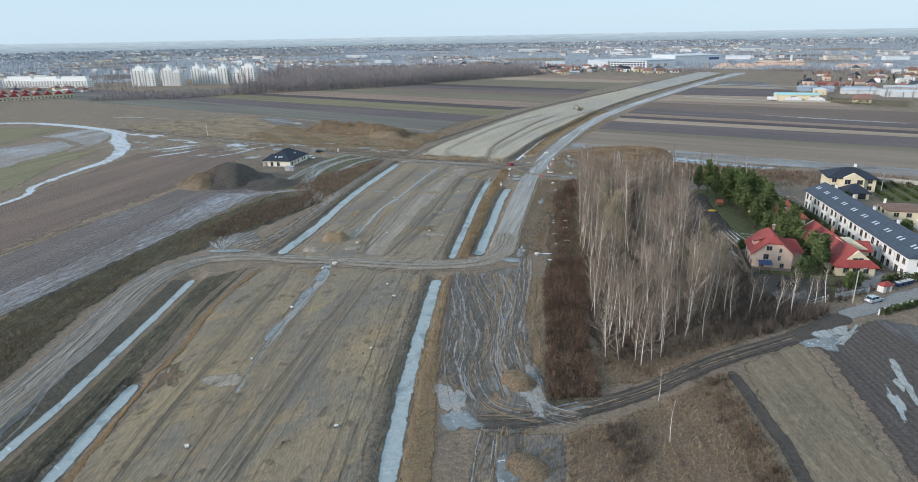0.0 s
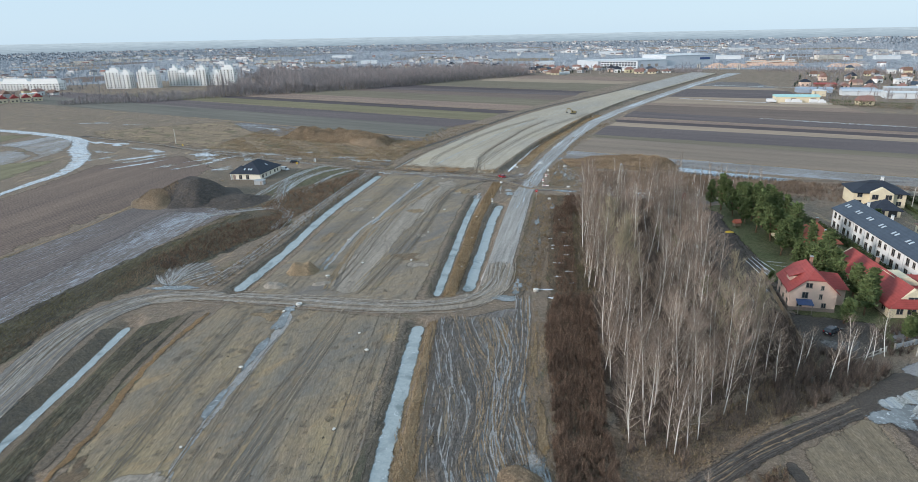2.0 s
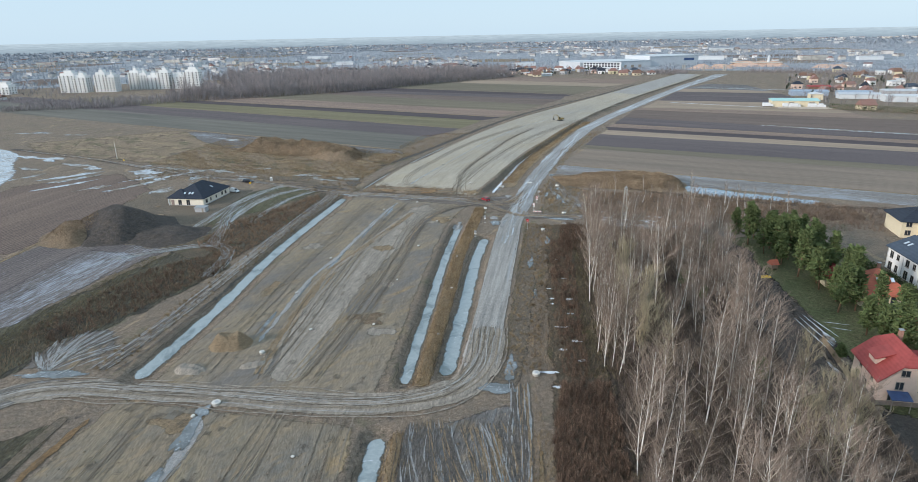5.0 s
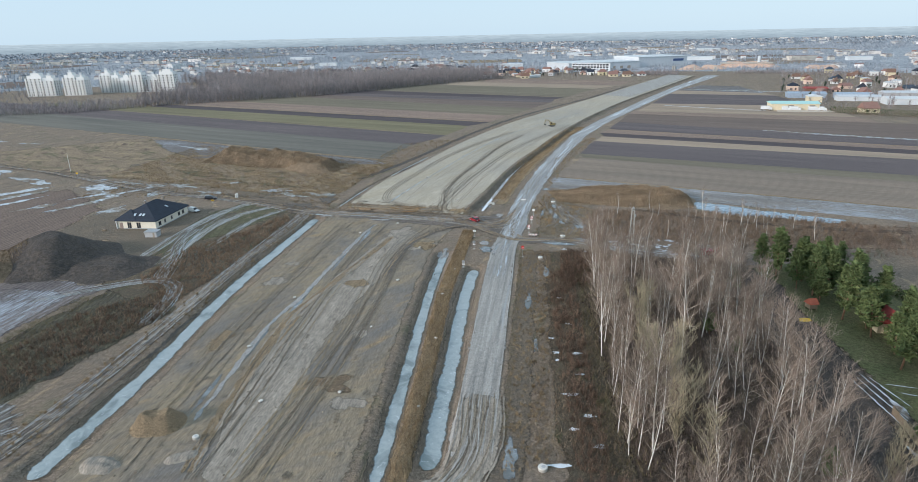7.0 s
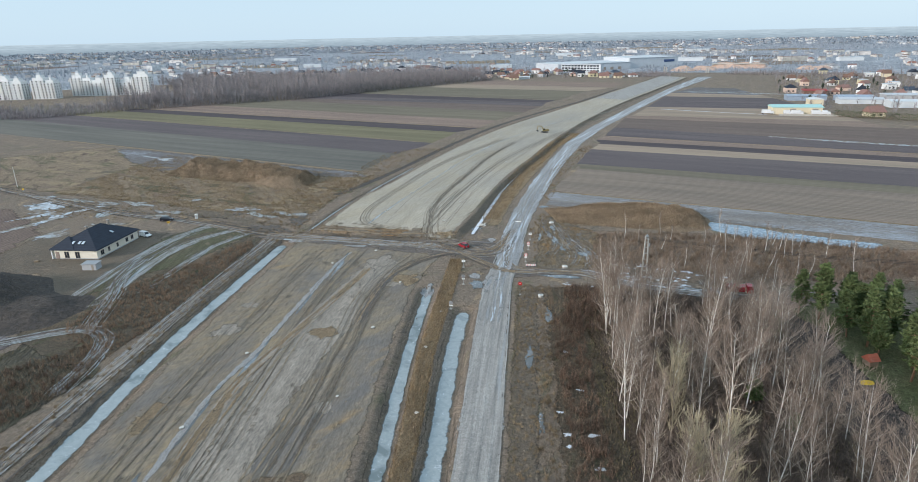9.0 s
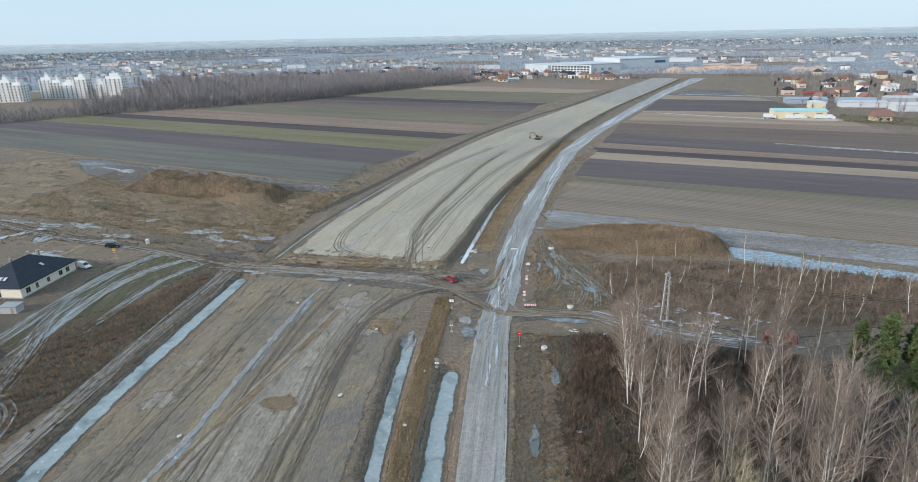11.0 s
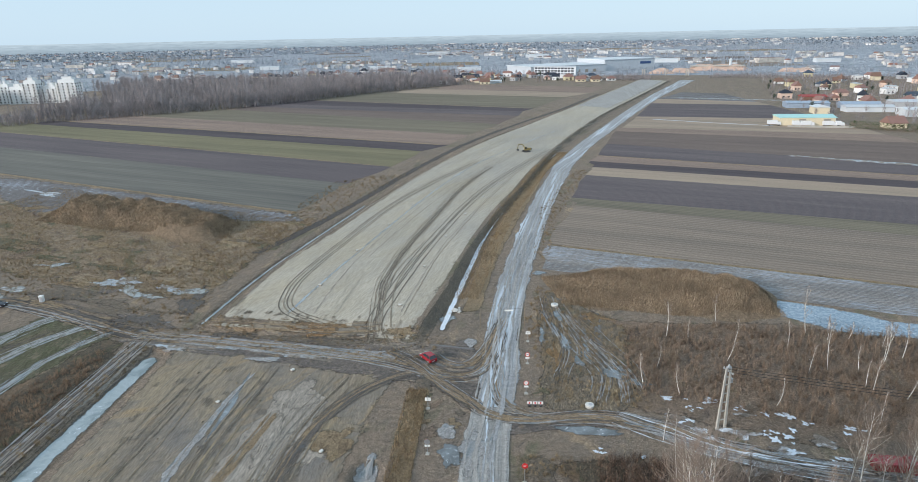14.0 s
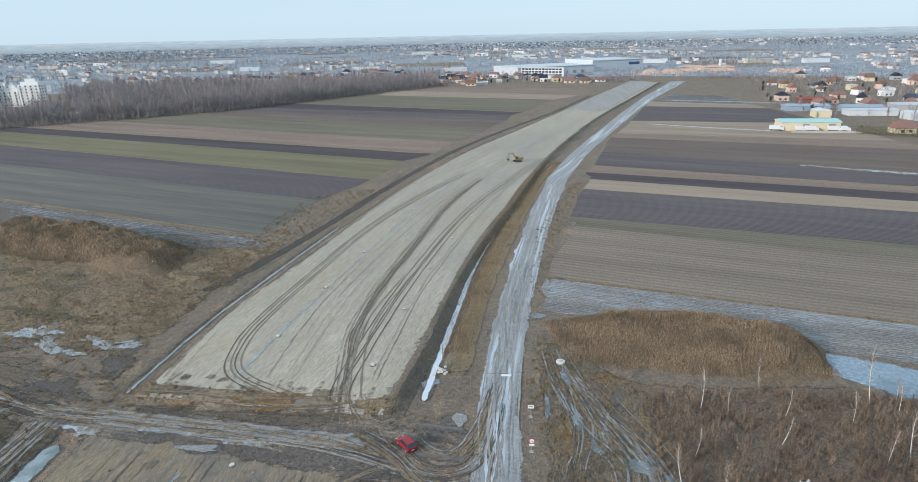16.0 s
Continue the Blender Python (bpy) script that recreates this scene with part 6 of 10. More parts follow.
part("canopy", Geo().add([(-3.4, -7.2, 2.3), (-0.2, -7.2, 2.3), (-0.2, -5.02, 2.8), (-3.4, -5.02, 2.8), (-3.4, -7.2, 2.4), (-0.2, -7.2, 2.4), (-0.2, -5.02, 2.9), (-3.4, -5.02, 2.9)], [(3, 2, 1, 0), (4, 5, 6, 7), (0, 1, 5, 4), (1, 2, 6, 5), (2, 3, 7, 6), (3, 0, 4, 7)]), M["solar"], rha, "dark blue sheet canopy over a terrace")
for x in (-3.2, -0.4):
    part("post", Geo().box(x - 0.07, -7.1, 0, x + 0.07, -6.96, 2.3), M["frame"], rha)
for u, z, ww, hh in ((2.4, 3.1, 1.3, 1.5), (2.9, 5.6, 1.4, 1.2), (5.9, 3.0, 0.7, 1.3), (6.0, 5.2, 0.7, 1.1), (1.6, 1.0, 1.2, 1.3), (6.6, 1.0, 1.0, 1.2)):
    window_on(rha, "s", 9.4, 10, u, z, ww, hh, M["frame"])
for u, z, ww, hh in ((1.5, 1.0, 1.2, 1.3), (4.8, 1.0, 1.2, 1.3), (7.9, 1.0, 1.2, 1.3), (2.5, 3.2, 0.9, 1.3), (7.0, 3.2, 0.9, 1.3)):
    window_on(rha, "w", 9.4, 10, u, z, ww, hh, M["frame"])
chimney(rha, 1.2, 3.6, 7.4, 10.2, 0.6)

# long low red-roofed pair
rhb = thing("red_roofed_house", 69, 175.5, 0, 4, "cream house with a long red tile roof", "house")
me = gable_wall(9, 28, 3.2, 3.6, False)
me.materials[0] = M["cream"]
part("wall", me, None, rhb)
part("roof", hip_roof(9, 28, 3.2, 3.7, 0.7, hip=1.6), M["redroof"], rhb)
part("cross_gable", Geo().profile([(-0.5, 3.0), (6.2, 3.0), (6.2, 4.6), (3.0, 6.6), (-0.5, 6.6)], -6.5, -1.5), M["cream"], rhb)
part("cross_roof", Geo().add([(0, -7.2, 4.4), (7, -7.2, 4.2), (7, -4, 6.4), (0, -4, 6.6), (7, -0.8, 4.2), (0, -0.8, 4.4)], [(0, 1, 2, 3), (3, 2, 4, 5), (1, 4, 2), (0, 3, 5), (0, 5, 4, 1)]), M["redroof"], rhb)
for u, z, ww, hh in ((1.4, 0.9, 1.4, 1.4), (3.6, 0.9, 1.8, 1.4), (6.2, 0.9, 1.3, 1.4), (3.2, 3.7, 2.6, 1.3)):
    window_on(rhb, "s", 9, 28, u, z, ww, hh, M["frame"])
for u in (3.0, 8.0, 14.0, 19.0, 25.0):
    window_on(rhb, "w", 9, 28, u, 0.9, 1.4, 1.4, M["frame"])
chimney(rhb, 1.2, 4, 5.5, 7.8, 0.6)

# small house with a hipped orange roof
rhc = thing("red_roofed_house", 66, 209, 0, 2, "cream house with a steep orange-red hipped roof", "house")
part("wall", Geo().box(-5, -4.8, 0, 5, 4.8, 3.6), M["cream"], rhc)
part("roof", hip_roof(10, 9.6, 3.6, 4.0, 0.9), M["orangeroof"], rhc)
part("porch", Geo().box(-4.2, -5.6, 0, 3.0, -4.8, 0.25), M["grey"], rhc)
window_on(rhc, "s", 10, 9.6, 0.8, 0.3, 5.2, 2.3, M["frame"], 3)
window_on(rhc, "s", 10, 9.6, 6.4, 0.3, 1.4, 2.3, M["plinth"], 0, name="garage_door")
window_on(rhc, "w", 10, 9.6, 3.0, 0.9, 1.4, 1.4, M["frame"])
for x in (-1.0, 2.0):
    skylight(rhc, x, -2.9, 5.75, 37, 0)
chimney(rhc, 1.0, 1.5, 6.0, 8.4, 0.6)
rhe = thing("outbuilding", 60.5, 218, 0, 2, "small outbuilding with a red roof among pines", "outbuilding")
me = gable_wall(5, 6, 3.0, 2.2, False)
me.materials[0] = M["cream"]
part("wall", me, None, rhe)
part("roof", hip_roof(5, 6, 3.0, 2.3, 0.5, hip=0.3), M["redroof"], rhe)
window_on(rhe, "s", 5, 6, 1.8, 0.9, 1.3, 1.2, M["frame"])

# the long terrace with a slate-blue roof
row = thing("terraced_house_row", 85.5, 196, 0, 1.6, "long white two-storey terrace with a slate-blue roof", "terrace")
part("wall", Geo().box(-5.5, -35, 0, 5.5, 35, 6.2), M["white"], row)
part("roof", hip_roof(11, 70, 6.2, 2.9, 0.5, hip=0.8), M["blueroof"], row)
for z in (2.4, 3.3, 4.4):
    part("band", Geo().box(-2.5, -35.05, z, 5.5, -34.99, z + 0.35), M["grey"], row, "grey render band")
for k in range(10):
    u = 0.9 + 7 * k
    for du, z, ww, hh in ((0.4, 0.1, 1.7, 2.2), (3.4, 0.3, 1.3, 1.9), (0.5, 3.3, 1.5, 1.9), (3.5, 3.6, 1.2, 1.5)):
        window_on(row, "w", 11, 70, u + du, z, ww, hh, M["frame"])
    for du in (0.8, 2.4):
        skylight(row, -2.9, 34 - u - du, 7.61, 25.5, 270, 0.75, 1.3)
    part("downpipe", Geo().tube([(-5.58, 35 - u + 0.6, 0.1), (-5.58, 35 - u + 0.6, 6.1)], [0.05, 0.05], 5), M["metal"], row)
for u, z, ww, hh in ((2.0, 0.9, 1.8, 1.3), (6.6, 0.9, 2.0, 1.3), (2.0, 3.8, 1.8, 1.3), (6.8, 3.8, 2.0, 1.3)):
    window_on(row, "s", 11, 70, u, z, ww, hh, M["frame"])
for k in range(5):
    chimney(row, 1.0, -28 + 14 * k, 7.5, 9.9, 0.6, M["white"])

# cream villa with a dark roof, and its garage
villa = thing("villa", 104, 262, 0, -6, "cream two-storey villa with a dark hipped roof", "house")
part("wall", Geo().box(-8, -6, 0, 8, 6, 5.6), M["cream"], villa)
part("roof", hip_roof(16, 12, 5.6, 2.8, 0.9), M["darkroof"], villa)
part("bay", Geo().profile([(-3.5, 0), (3.5, 0), (3.5, 5.4), (0, 7.4), (-3.5, 5.4)], -8, -6), M["cream"], villa)
for u, z, ww, hh in ((1.0, 0.8, 1.6, 1.6), (1.0, 3.4, 1.6, 1.5), (13.2, 0.8, 1.6, 1.6), (13.2, 3.4, 1.6, 1.5)):
    window_on(villa, "s", 16, 12, u, z, ww, hh, M["frame"])
for u, z, ww, hh in ((4.9, 3.2, 2.0, 1.8), (9.0, 3.2, 2.0, 1.8), (5.4, 0.5, 2.0, 2.0)):
    window_on(villa, "s", 16, 16, u, z, ww, hh, M["frame"], shift=(0, 0, 0))
chimney(villa, 2.0, 1.0, 7.5, 9.6, 0.8, M["white"])
garage = thing("garage", 101, 247, 0, -6, "cream garage with a dark hipped roof", "garage")
part("wall", Geo().box(-4, -3.5, 0, 4, 3.5, 2.8), M["cream"], garage)
part("roof", hip_roof(8, 7, 2.8, 2.4, 0.6), M["darkroof"], garage)
window_on(garage, "s", 8, 7, 0.8, 0.05, 2.6, 2.2, M["plinth"], 0, name="garage_door")
window_on(garage, "s", 8, 7, 4.4, 0.05, 2.6, 2.2, M["plinth"], 0, name="garage_door")

# flat-roofed cream house
flat = thing("flat_roofed_house", 102.5, 213, 0, -4, "cream house with a shallow reddish roof and terrace", "house")
part("wall", Geo().box(-6, -5, 0, 6, 5, 5.4), M["cream"], flat)
part("roof", hip_roof(12, 10, 5.4, 0.8, 0.4), M["brownroof"], flat)
part("terrace", Geo().box(2.0, -9, 0, 8.5, -5, 3.0), M["white"], flat)
part("balustrade", Geo().box(2.0, -9, 3.0, 8.5, -8.85, 3.9).box(8.35, -8.85, 3.0, 8.5, -5, 3.9), M["white"], flat)
for u, z in ((1.5, 0.9), (4.5, 0.9), (1.5, 3.4), (5.0, 3.4)):
    window_on(flat, "s", 12, 10, u, z, 1.5, 1.4, M["frame"])
    window_on(flat, "w", 12, 10, u, z, 1.4, 1.4, M["frame"])
chimney(flat, -4.5, 3.5, 5.6, 7.2, 0.6, M["white"])

# gate hut, bins, fences, greenhouse
hut = thing("gate_hut", 73, 152.5, 0, 30, "small white gate shelter with a red roof", "shelter")
part("wall", Geo().box(-1.4, -0.8, 0, 1.4, 0.8, 1.9), M["white"], hut)
part("roof", hip_roof(2.8, 1.6, 1.9, 0.7, 0.3, 0.08), M["redroof"], hut)
part("door", Geo().box(-0.5, -0.84, 0.05, 0.5, -0.79, 1.7), M["frame"], hut)
for i in range(3):
    b = thing("waste_container", 77.5 + 1.7 * i, 156 + 1.1 * i, 0, 30, "grey-blue wheeled waste container on the verge", "bin", "waste containers")
    part("body", Geo().add([(-0.55, -0.4, 0.1), (0.55, -0.4, 0.1), (0.55, 0.4, 0.1), (-0.55, 0.4, 0.1), (-0.68, -0.52, 1.1), (0.68, -0.52, 1.1), (0.68, 0.52, 1.1), (-0.68, 0.52, 1.1)], [(3, 2, 1, 0), (4, 5, 6, 7), (0, 1, 5, 4), (1, 2, 6, 5), (2, 3, 7, 6), (3, 0, 4, 7)]), M["solar"], b)
    part("lid", Geo().profile([(-0.7, 1.1), (0.7, 1.1), (0.6, 1.28), (-0.6, 1.28)], -0.55, 0.55), M["grey"], b)


def run_fence(name, pts, gap, tall, post, panel, label, rail=False):
    """A fence along a line: posts and the panels or rails between them."""
    x0, y0 = pts[0]
    ob = thing(name, x0, y0, 0, 0, label, "fence")
    line = smooth_line(pts, gap)
    pg = Geo().box(-0.13, -0.13, 0, 0.13, 0.13, tall + 0.15, 0.03).mesh("post", post)
    for a in line:
        p = part("post", pg, None, ob)
        p.location = (a.x - x0, a.y - y0, 0)
    for a, b in zip(line[:-1], line[1:]):
        ln, an = (b - a).length, math.degrees(math.atan2(b.y - a.y, b.x - a.x))
        g = Geo()
        if rail:
            g.box(0.13, -0.03, 0.15, ln - 0.13, 0.03, 0.45)
            g.box(0.13, -0.02, tall - 0.15, ln - 0.13, 0.02, tall)
        else:
            g.box(0.13, -0.03, 0.12, ln - 0.13, 0.03, tall)
        q = part("panel", g, panel, ob)
        q.matrix_basis = pose(a.x - x0, a.y - y0, 0, 0, 0, an)
    return ob


M["concrete"] = plain("concrete", (0.42, 0.40, 0.36), 0.9, vary=0.15, scale=2)
M["wood"] = plain("weathered_wood", (0.26, 0.20, 0.14), 0.85, vary=0.2, scale=3)
run_fence("garden_fence", [(40, 131), (50, 139), (58, 145)], 2.4, 1.1, M["concrete"], M["concrete"], "low concrete post fence beside a lane", True)
run_fence("garden_fence", [(42, 134), (44, 160), (46, 185)], 2.6, 1.5, M["wood"], M["wood"], "brown board fence beside a garden")
run_fence("garden_wall", [(60, 146), (69, 151)], 2.4, 1.3, M["concrete"], M["grey"], "grey garden wall beside a lane")
run_fence("garden_fence", [(66, 138), (72, 142), (80, 147.5), (100, 160)], 2.2, 1.2, M["white"], M["wood"], "hedge fence with white posts beside a lane")
run_fence("site_wall", [(108, 281), (130, 271), (160, 258)], 4.0, 1.8, M["concrete"], M["concrete"], "pale concrete yard wall at the edge of fields")
patch("garden", [(46, 160), (48, 179), (46, 227), (44, 252), (62, 258), (78, 236), (79, 161), (60, 145)], M["lawn"], 0.05, "shaded winter garden lawn", "lawn", rag=0.6)
ribbon("garden_path", [(43, 252), (44.5, 228), (46, 200), (46.5, 180), (45, 165)], [2.5, 3.0, 2.6, 2.4, 2.0], M["blacksoil"], 0.07, "dark bare soil strip beside a lawn", "path")
patch("yard", [(60, 147), (69, 152), (79, 159), (79, 175), (73, 174), (72, 160), (63, 155)], M["paleasphalt"], 0.06, "grey paved drive between houses", "drive", rag=0.2)
patch("yard", [(43.2, 150), (45, 162), (52, 160), (62, 158), (61, 148), (54, 141), (46, 140)], M["track"], 0.075, "dark wet yard before a house", "yard", rag=0.5)
patch("concrete_slab", [(46.4, 148.4), (55.2, 149), (53, 143.6), (48.5, 143)], M["asphalt"], 0.09, "grey concrete slab in a yard", "slab", rag=0.15, inset=0.2)
for i, (a, b) in enumerate([((44.4, 196), (46.0, 181)), ((45.6, 197), (47.4, 183)), ((46.8, 198), (48.6, 185)), ((47.8, 197), (50.2, 187)), ((49.4, 194.5), (54.8, 193.4)), ((50, 192), (54, 190.6)), ((60, 194), (65, 192.8))]):
    ribbon("garden_snow", [a, ((a[0] + b[0]) / 2, (a[1] + b[1]) / 2), b], [0.05, 0.2, 0.05], M["snow"], 0.12, "streak of old snow between garden beds", "snow", rag=0.22, step=0.6, wob=1.2)
patch("orchard_ground", [(108, 240), (112, 279), (150, 262), (150, 236)], M["lawn"], 0.04, "tree nursery ground in rows", "lawn", rag=0.4)

# ---- evergreens and hedges ----
S["needle"] = islands("pine_needles", [(0.085, 0.125, 0.048), (0.125, 0.172, 0.068), (0.17, 0.205, 0.088), (0.10, 0.142, 0.068)])
S["thuja"] = islands("thuja_sprays", [(0.05, 0.075, 0.03), (0.07, 0.095, 0.038), (0.085, 0.105, 0.045)])
M["pinebark"] = plain("pine_bark", (0.24, 0.15, 0.10), 0.9, vary=0.25, scale=3)


def clumps(centres, size, per, rng, droop=0.0):
    """Sprays of narrow leaves round many centres."""
    k = len(centres) * per
    c = np.repeat(centres, per, 0) + rng.normal(0, 0.10, (k, 3)) * np.repeat(size, per)[:, None]
    way = rng.normal(0, 1, (k, 3))
    way[:, 2] = np.abs(way[:, 2]) * 0.7 - droop
    way /= np.linalg.norm(way, axis=1)[:, None] + 1e-9
    ln = np.repeat(size, per) * rng.uniform(0.6, 1.2, k)
    side = np.cross(way, rng.normal(0, 1, (k, 3)))
    side /= np.linalg.norm(side, axis=1)[:, None] + 1e-9
    w = (ln * 0.24)[:, None]
    return np.stack([c - side * w, c + side * w, c + way * ln[:, None]], 1)


def pine_kind(seed, tall, wide, label):
    rng = np.random.default_rng(seed)
    ob = thing("pine_tree", 0, 0, 0, 0, label, "tree", "pines in the garden")
    g = Geo().tube([(0, 0, 0), (0.1, 0.05, tall * 0.4), (0.05, 0.12, tall * 0.75), (0.1, 0.1, tall * 0.97)], [0.2, 0.16, 0.10, 0.03], 6)
    cen, sz = [], []
    for i in range(46):
        t = 0.22 + 0.76 * (i + rng.random()) / 46
        a = i * 2.4 + rng.uniform(-0.4, 0.4)
        ln = wide * (1.02 - t) ** 0.62 * rng.uniform(0.65, 1.15) * min(1.0, 0.5 + (t - 0.2) * 3)
        end = np.array([math.cos(a) * ln, math.sin(a) * ln, tall * t + ln * 0.28])
        root = np.array([0.08, 0.08, tall * t])
        g.tube([tuple(root), tuple((root + end) / 2 + [0, 0, -0.08]), tuple(end)], [0.06 * (1.2 - t), 0.035, 0.012], 3, False)
        for j in range(9):
            s = rng.uniform(0.25, 1.08)
            cen.append(root + (end - root) * s + rng.normal(0, 0.22, 3))
            sz.append(rng.uniform(0.45, 0.85))
    part("trunk", g.mesh("trunk", M["pinebark"], True), None, ob)
    tri_soup("crown", clumps(np.array(cen), np.array(sz), 9, rng), S["needle"], "", "", ob)
    return ob


pines = [pine_kind(1, 10.5, 2.9, "dark green garden pine with a broad crown"), pine_kind(2, 9.0, 2.6, "dark green garden pine with a broad crown"), pine_kind(3, 12.0, 2.7, "dark green garden pine with a broad crown")]
plant(pines, [(59, 201), (57, 206), (60, 211), (56, 213), (59, 219), (54, 221), (57, 226), (53, 230), (56, 234), (51, 238), (54, 243), (49, 246), (52, 251), (59, 240), (62, 232), (63, 245), (57, 251), (63, 224), (46, 249), (65, 238), (61, 196), (55, 200), (57, 217), (60, 206), (53, 234), (59, 230), (56, 239), (61, 249), (55, 247)], 21, 0.9, 1.15)
plant([pine_kind(4, 9.5, 2.7, "green pine between two houses"), pine_kind(5, 8.5, 2.8, "green pine between two houses")], [(59, 181), (61, 185), (60, 175), (62, 171), (63, 166), (58, 187), (64, 191), (61, 162), (56, 189)], 22, 0.85, 1.15)
plant([pine_kind(6, 4.6, 1.3, "young spruce beside a house wall")], [(55, 157), (64.5, 151), (66.5, 152.5), (46.5, 178), (90, 236), (93, 233), (96, 196), (98, 199), (24, 212), (29, 168), (36, 236), (27, 204)], 23, 0.7, 1.2)


def hedge(name, pts, half, tall, label, seed):
    """A clipped evergreen hedge: a core of stems and many sprays."""
    rng = np.random.default_rng(seed)
    line = smooth_line(pts, 0.45)
    x0, y0 = pts[0]
    ob = thing(name, x0, y0, 0, 0, label, "hedge")
    cen = []
    stems = Geo()
    for p in line:
        stems.tube([(p.x - x0, p.y - y0, 0), (p.x - x0, p.y - y0, tall * 0.85)], [0.05, 0.02], 3, False)
        for j in range(12):
            cen.append((p.x - x0 + rng.uniform(-half, half), p.y - y0 + rng.uniform(-half, half), rng.uniform(0.1, tall)))
    part("stem", stems, M["pinebark"], ob)
    c = np.array(cen)
    tri_soup("foliage", clumps(c, rng.uniform(0.35, 0.6, len(c)), 5, rng), S["thuja"], "", "", ob)
    return ob


hedge("thuja_hedge", [(77, 166), (76.5, 190), (75.5, 214), (73, 232), (66, 250)], 0.7, 2.4, "tall dark thuja hedge in front of a terrace", 1)
hedge("thuja_hedge", [(67, 138.5), (73, 142.5), (82, 148.5), (100, 160)], 0.6, 1.3, "low green hedge beside a lane", 2)
hedge("thuja_hedge", [(70, 158), (71, 168)], 0.6, 1.8, "green hedge beside a drive", 3)
hedge("thuja_hedge", [(74, 156), (79, 160), (84, 160)], 0.5, 2.2, "dark green hedge before a terrace end", 4)
bushes = brush("garden_shrubs", [(58, 142), (72, 152), (66, 158), (58, 152)], 60, 31, 1.0, 2.2, S["underwood"], "dark leafless garden shrubs", stems=16)
for k in range(7):
    hedge("nursery_row", [(112 + 5 * k, 242), (114 + 5 * k, 276 - 2 * k)], 0.4, 1.1, "row of small nursery conifers", 40 + k)

# ---- puddles, stains, snow ----
def pool(x, y, rx, ry, turn, seed=0, lift=0.10, mat=None, label="frozen puddle on the muddy ground", rag=0.45):
    return blob("puddle", x, y, rx, ry, turn, mat or M["puddle"], lift, label, "puddle", rag, seed)


for i, (x, y, rx, ry, turn) in enumerate([(-66.5, 141, 1.3, 6.5, 8), (-65, 127, 1.2, 8, 5), (-63.5, 109, 0.9, 7, 4), (-67.3, 148, 1.4, 2.0, 0), (-70, 199, 0.7, 9, 2), (-69, 224, 0.8, 13, 3), (-68, 252, 0.9, 12, 2), (-66.5, 275, 0.7, 9, 2), (-71, 181, 0.6, 7, 4)]):
    pool(x, y, rx, ry, turn, i, label="long shallow wet hollow in a sand bed", lift=0.085)
for i, (x, y, rx, ry, turn) in enumerate([(-17.5, 84, 3.2, 3.4, 20), (-11, 106, 1.8, 4.2, 5), (-6, 96, 2.0, 7.5, 14), (-14, 96, 2.4, 4.0, -20), (0.5, 90.5, 4.2, 1.6, 28), (-18, 160.5, 4.2, 2.0, 8), (-15.8, 168, 1.2, 6, 2), (-12, 203, 0.8, 3.2, 0), (-9.5, 245, 0.9, 4, 5), (-14, 225, 0.9, 5, 0), (-8, 68, 3.2, 8, 0), (-11, 120, 1.4, 5, 0)]):
    pool(x, y, rx, ry, turn, 20 + i)
for i, (x, y, rx, ry, turn) in enumerate([(-5.5, 268.3, 6, 1.5, -4), (-2.0, 292, 1.2, 3.2, 10), (-5.5, 297, 0.9, 3.0, 0), (-7, 304, 0.8, 3.6, 5), (3.0, 288, 2.2, 1.4, -20), (-3.4, 320, 1.5, 1.0, 0), (-8, 337, 2.2, 1.4, 0), (6, 283, 2.6, 1.2, -10), (-27.5, 262, 2.0, 3.4, 0), (-31, 309, 2.4, 1.6, 20)]):
    pool(x, y, rx, ry, turn, 40 + i)
for i, (x, y, rx, ry, turn) in enumerate([(-120, 331, 5.5, 2.6, -14), (-104, 326, 4.6, 2.0, -18), (-150, 343, 3.0, 1.4, 0), (-88, 294.5, 4.0, 1.4, -15), (-77, 295.5, 3.2, 1.6, -12), (-60, 292, 7, 1.4, -10), (-180, 335, 6, 2, -15), (-195, 322, 8, 3, -20), (-212, 345, 7, 2.4, -20), (-150, 326, 4, 1.6, -15), (-160, 308, 6.5, 3.0, -10), (-172, 296, 3.0, 7.0, -25), (-250, 345, 9, 2.5, -20), (-190, 304, 2.0, 9, -30), (-205, 300, 2.2, 12, -32), (-225, 320, 3.4, 12, -34), (-270, 335, 8, 2.6, -25), (-370, 452, 16, 4, 5), (-330, 446, 12, 3, 0), (-255, 318, 2.6, 9, -20)]):
    pool(x, y, rx, ry, turn, 60 + i, label="sheet of pale ice on wet grass", mat=M["patchyice"], rag=0.8)
ribbon("wet_hollow", [(-66.5, 146), (-65.6, 142), (-64.4, 132), (-63.4, 119), (-62.8, 112), (-61.7, 103), (-60.8, 95.6), (-58.2, 84.6)], [0.8, 1.5, 1.6, 1.3, 1.0, 0.8, 0.6, 0.3], M["rutpale"], 0.083, "long shallow wet hollow in a sand bed", "puddle", rag=0.6, step=0.8)
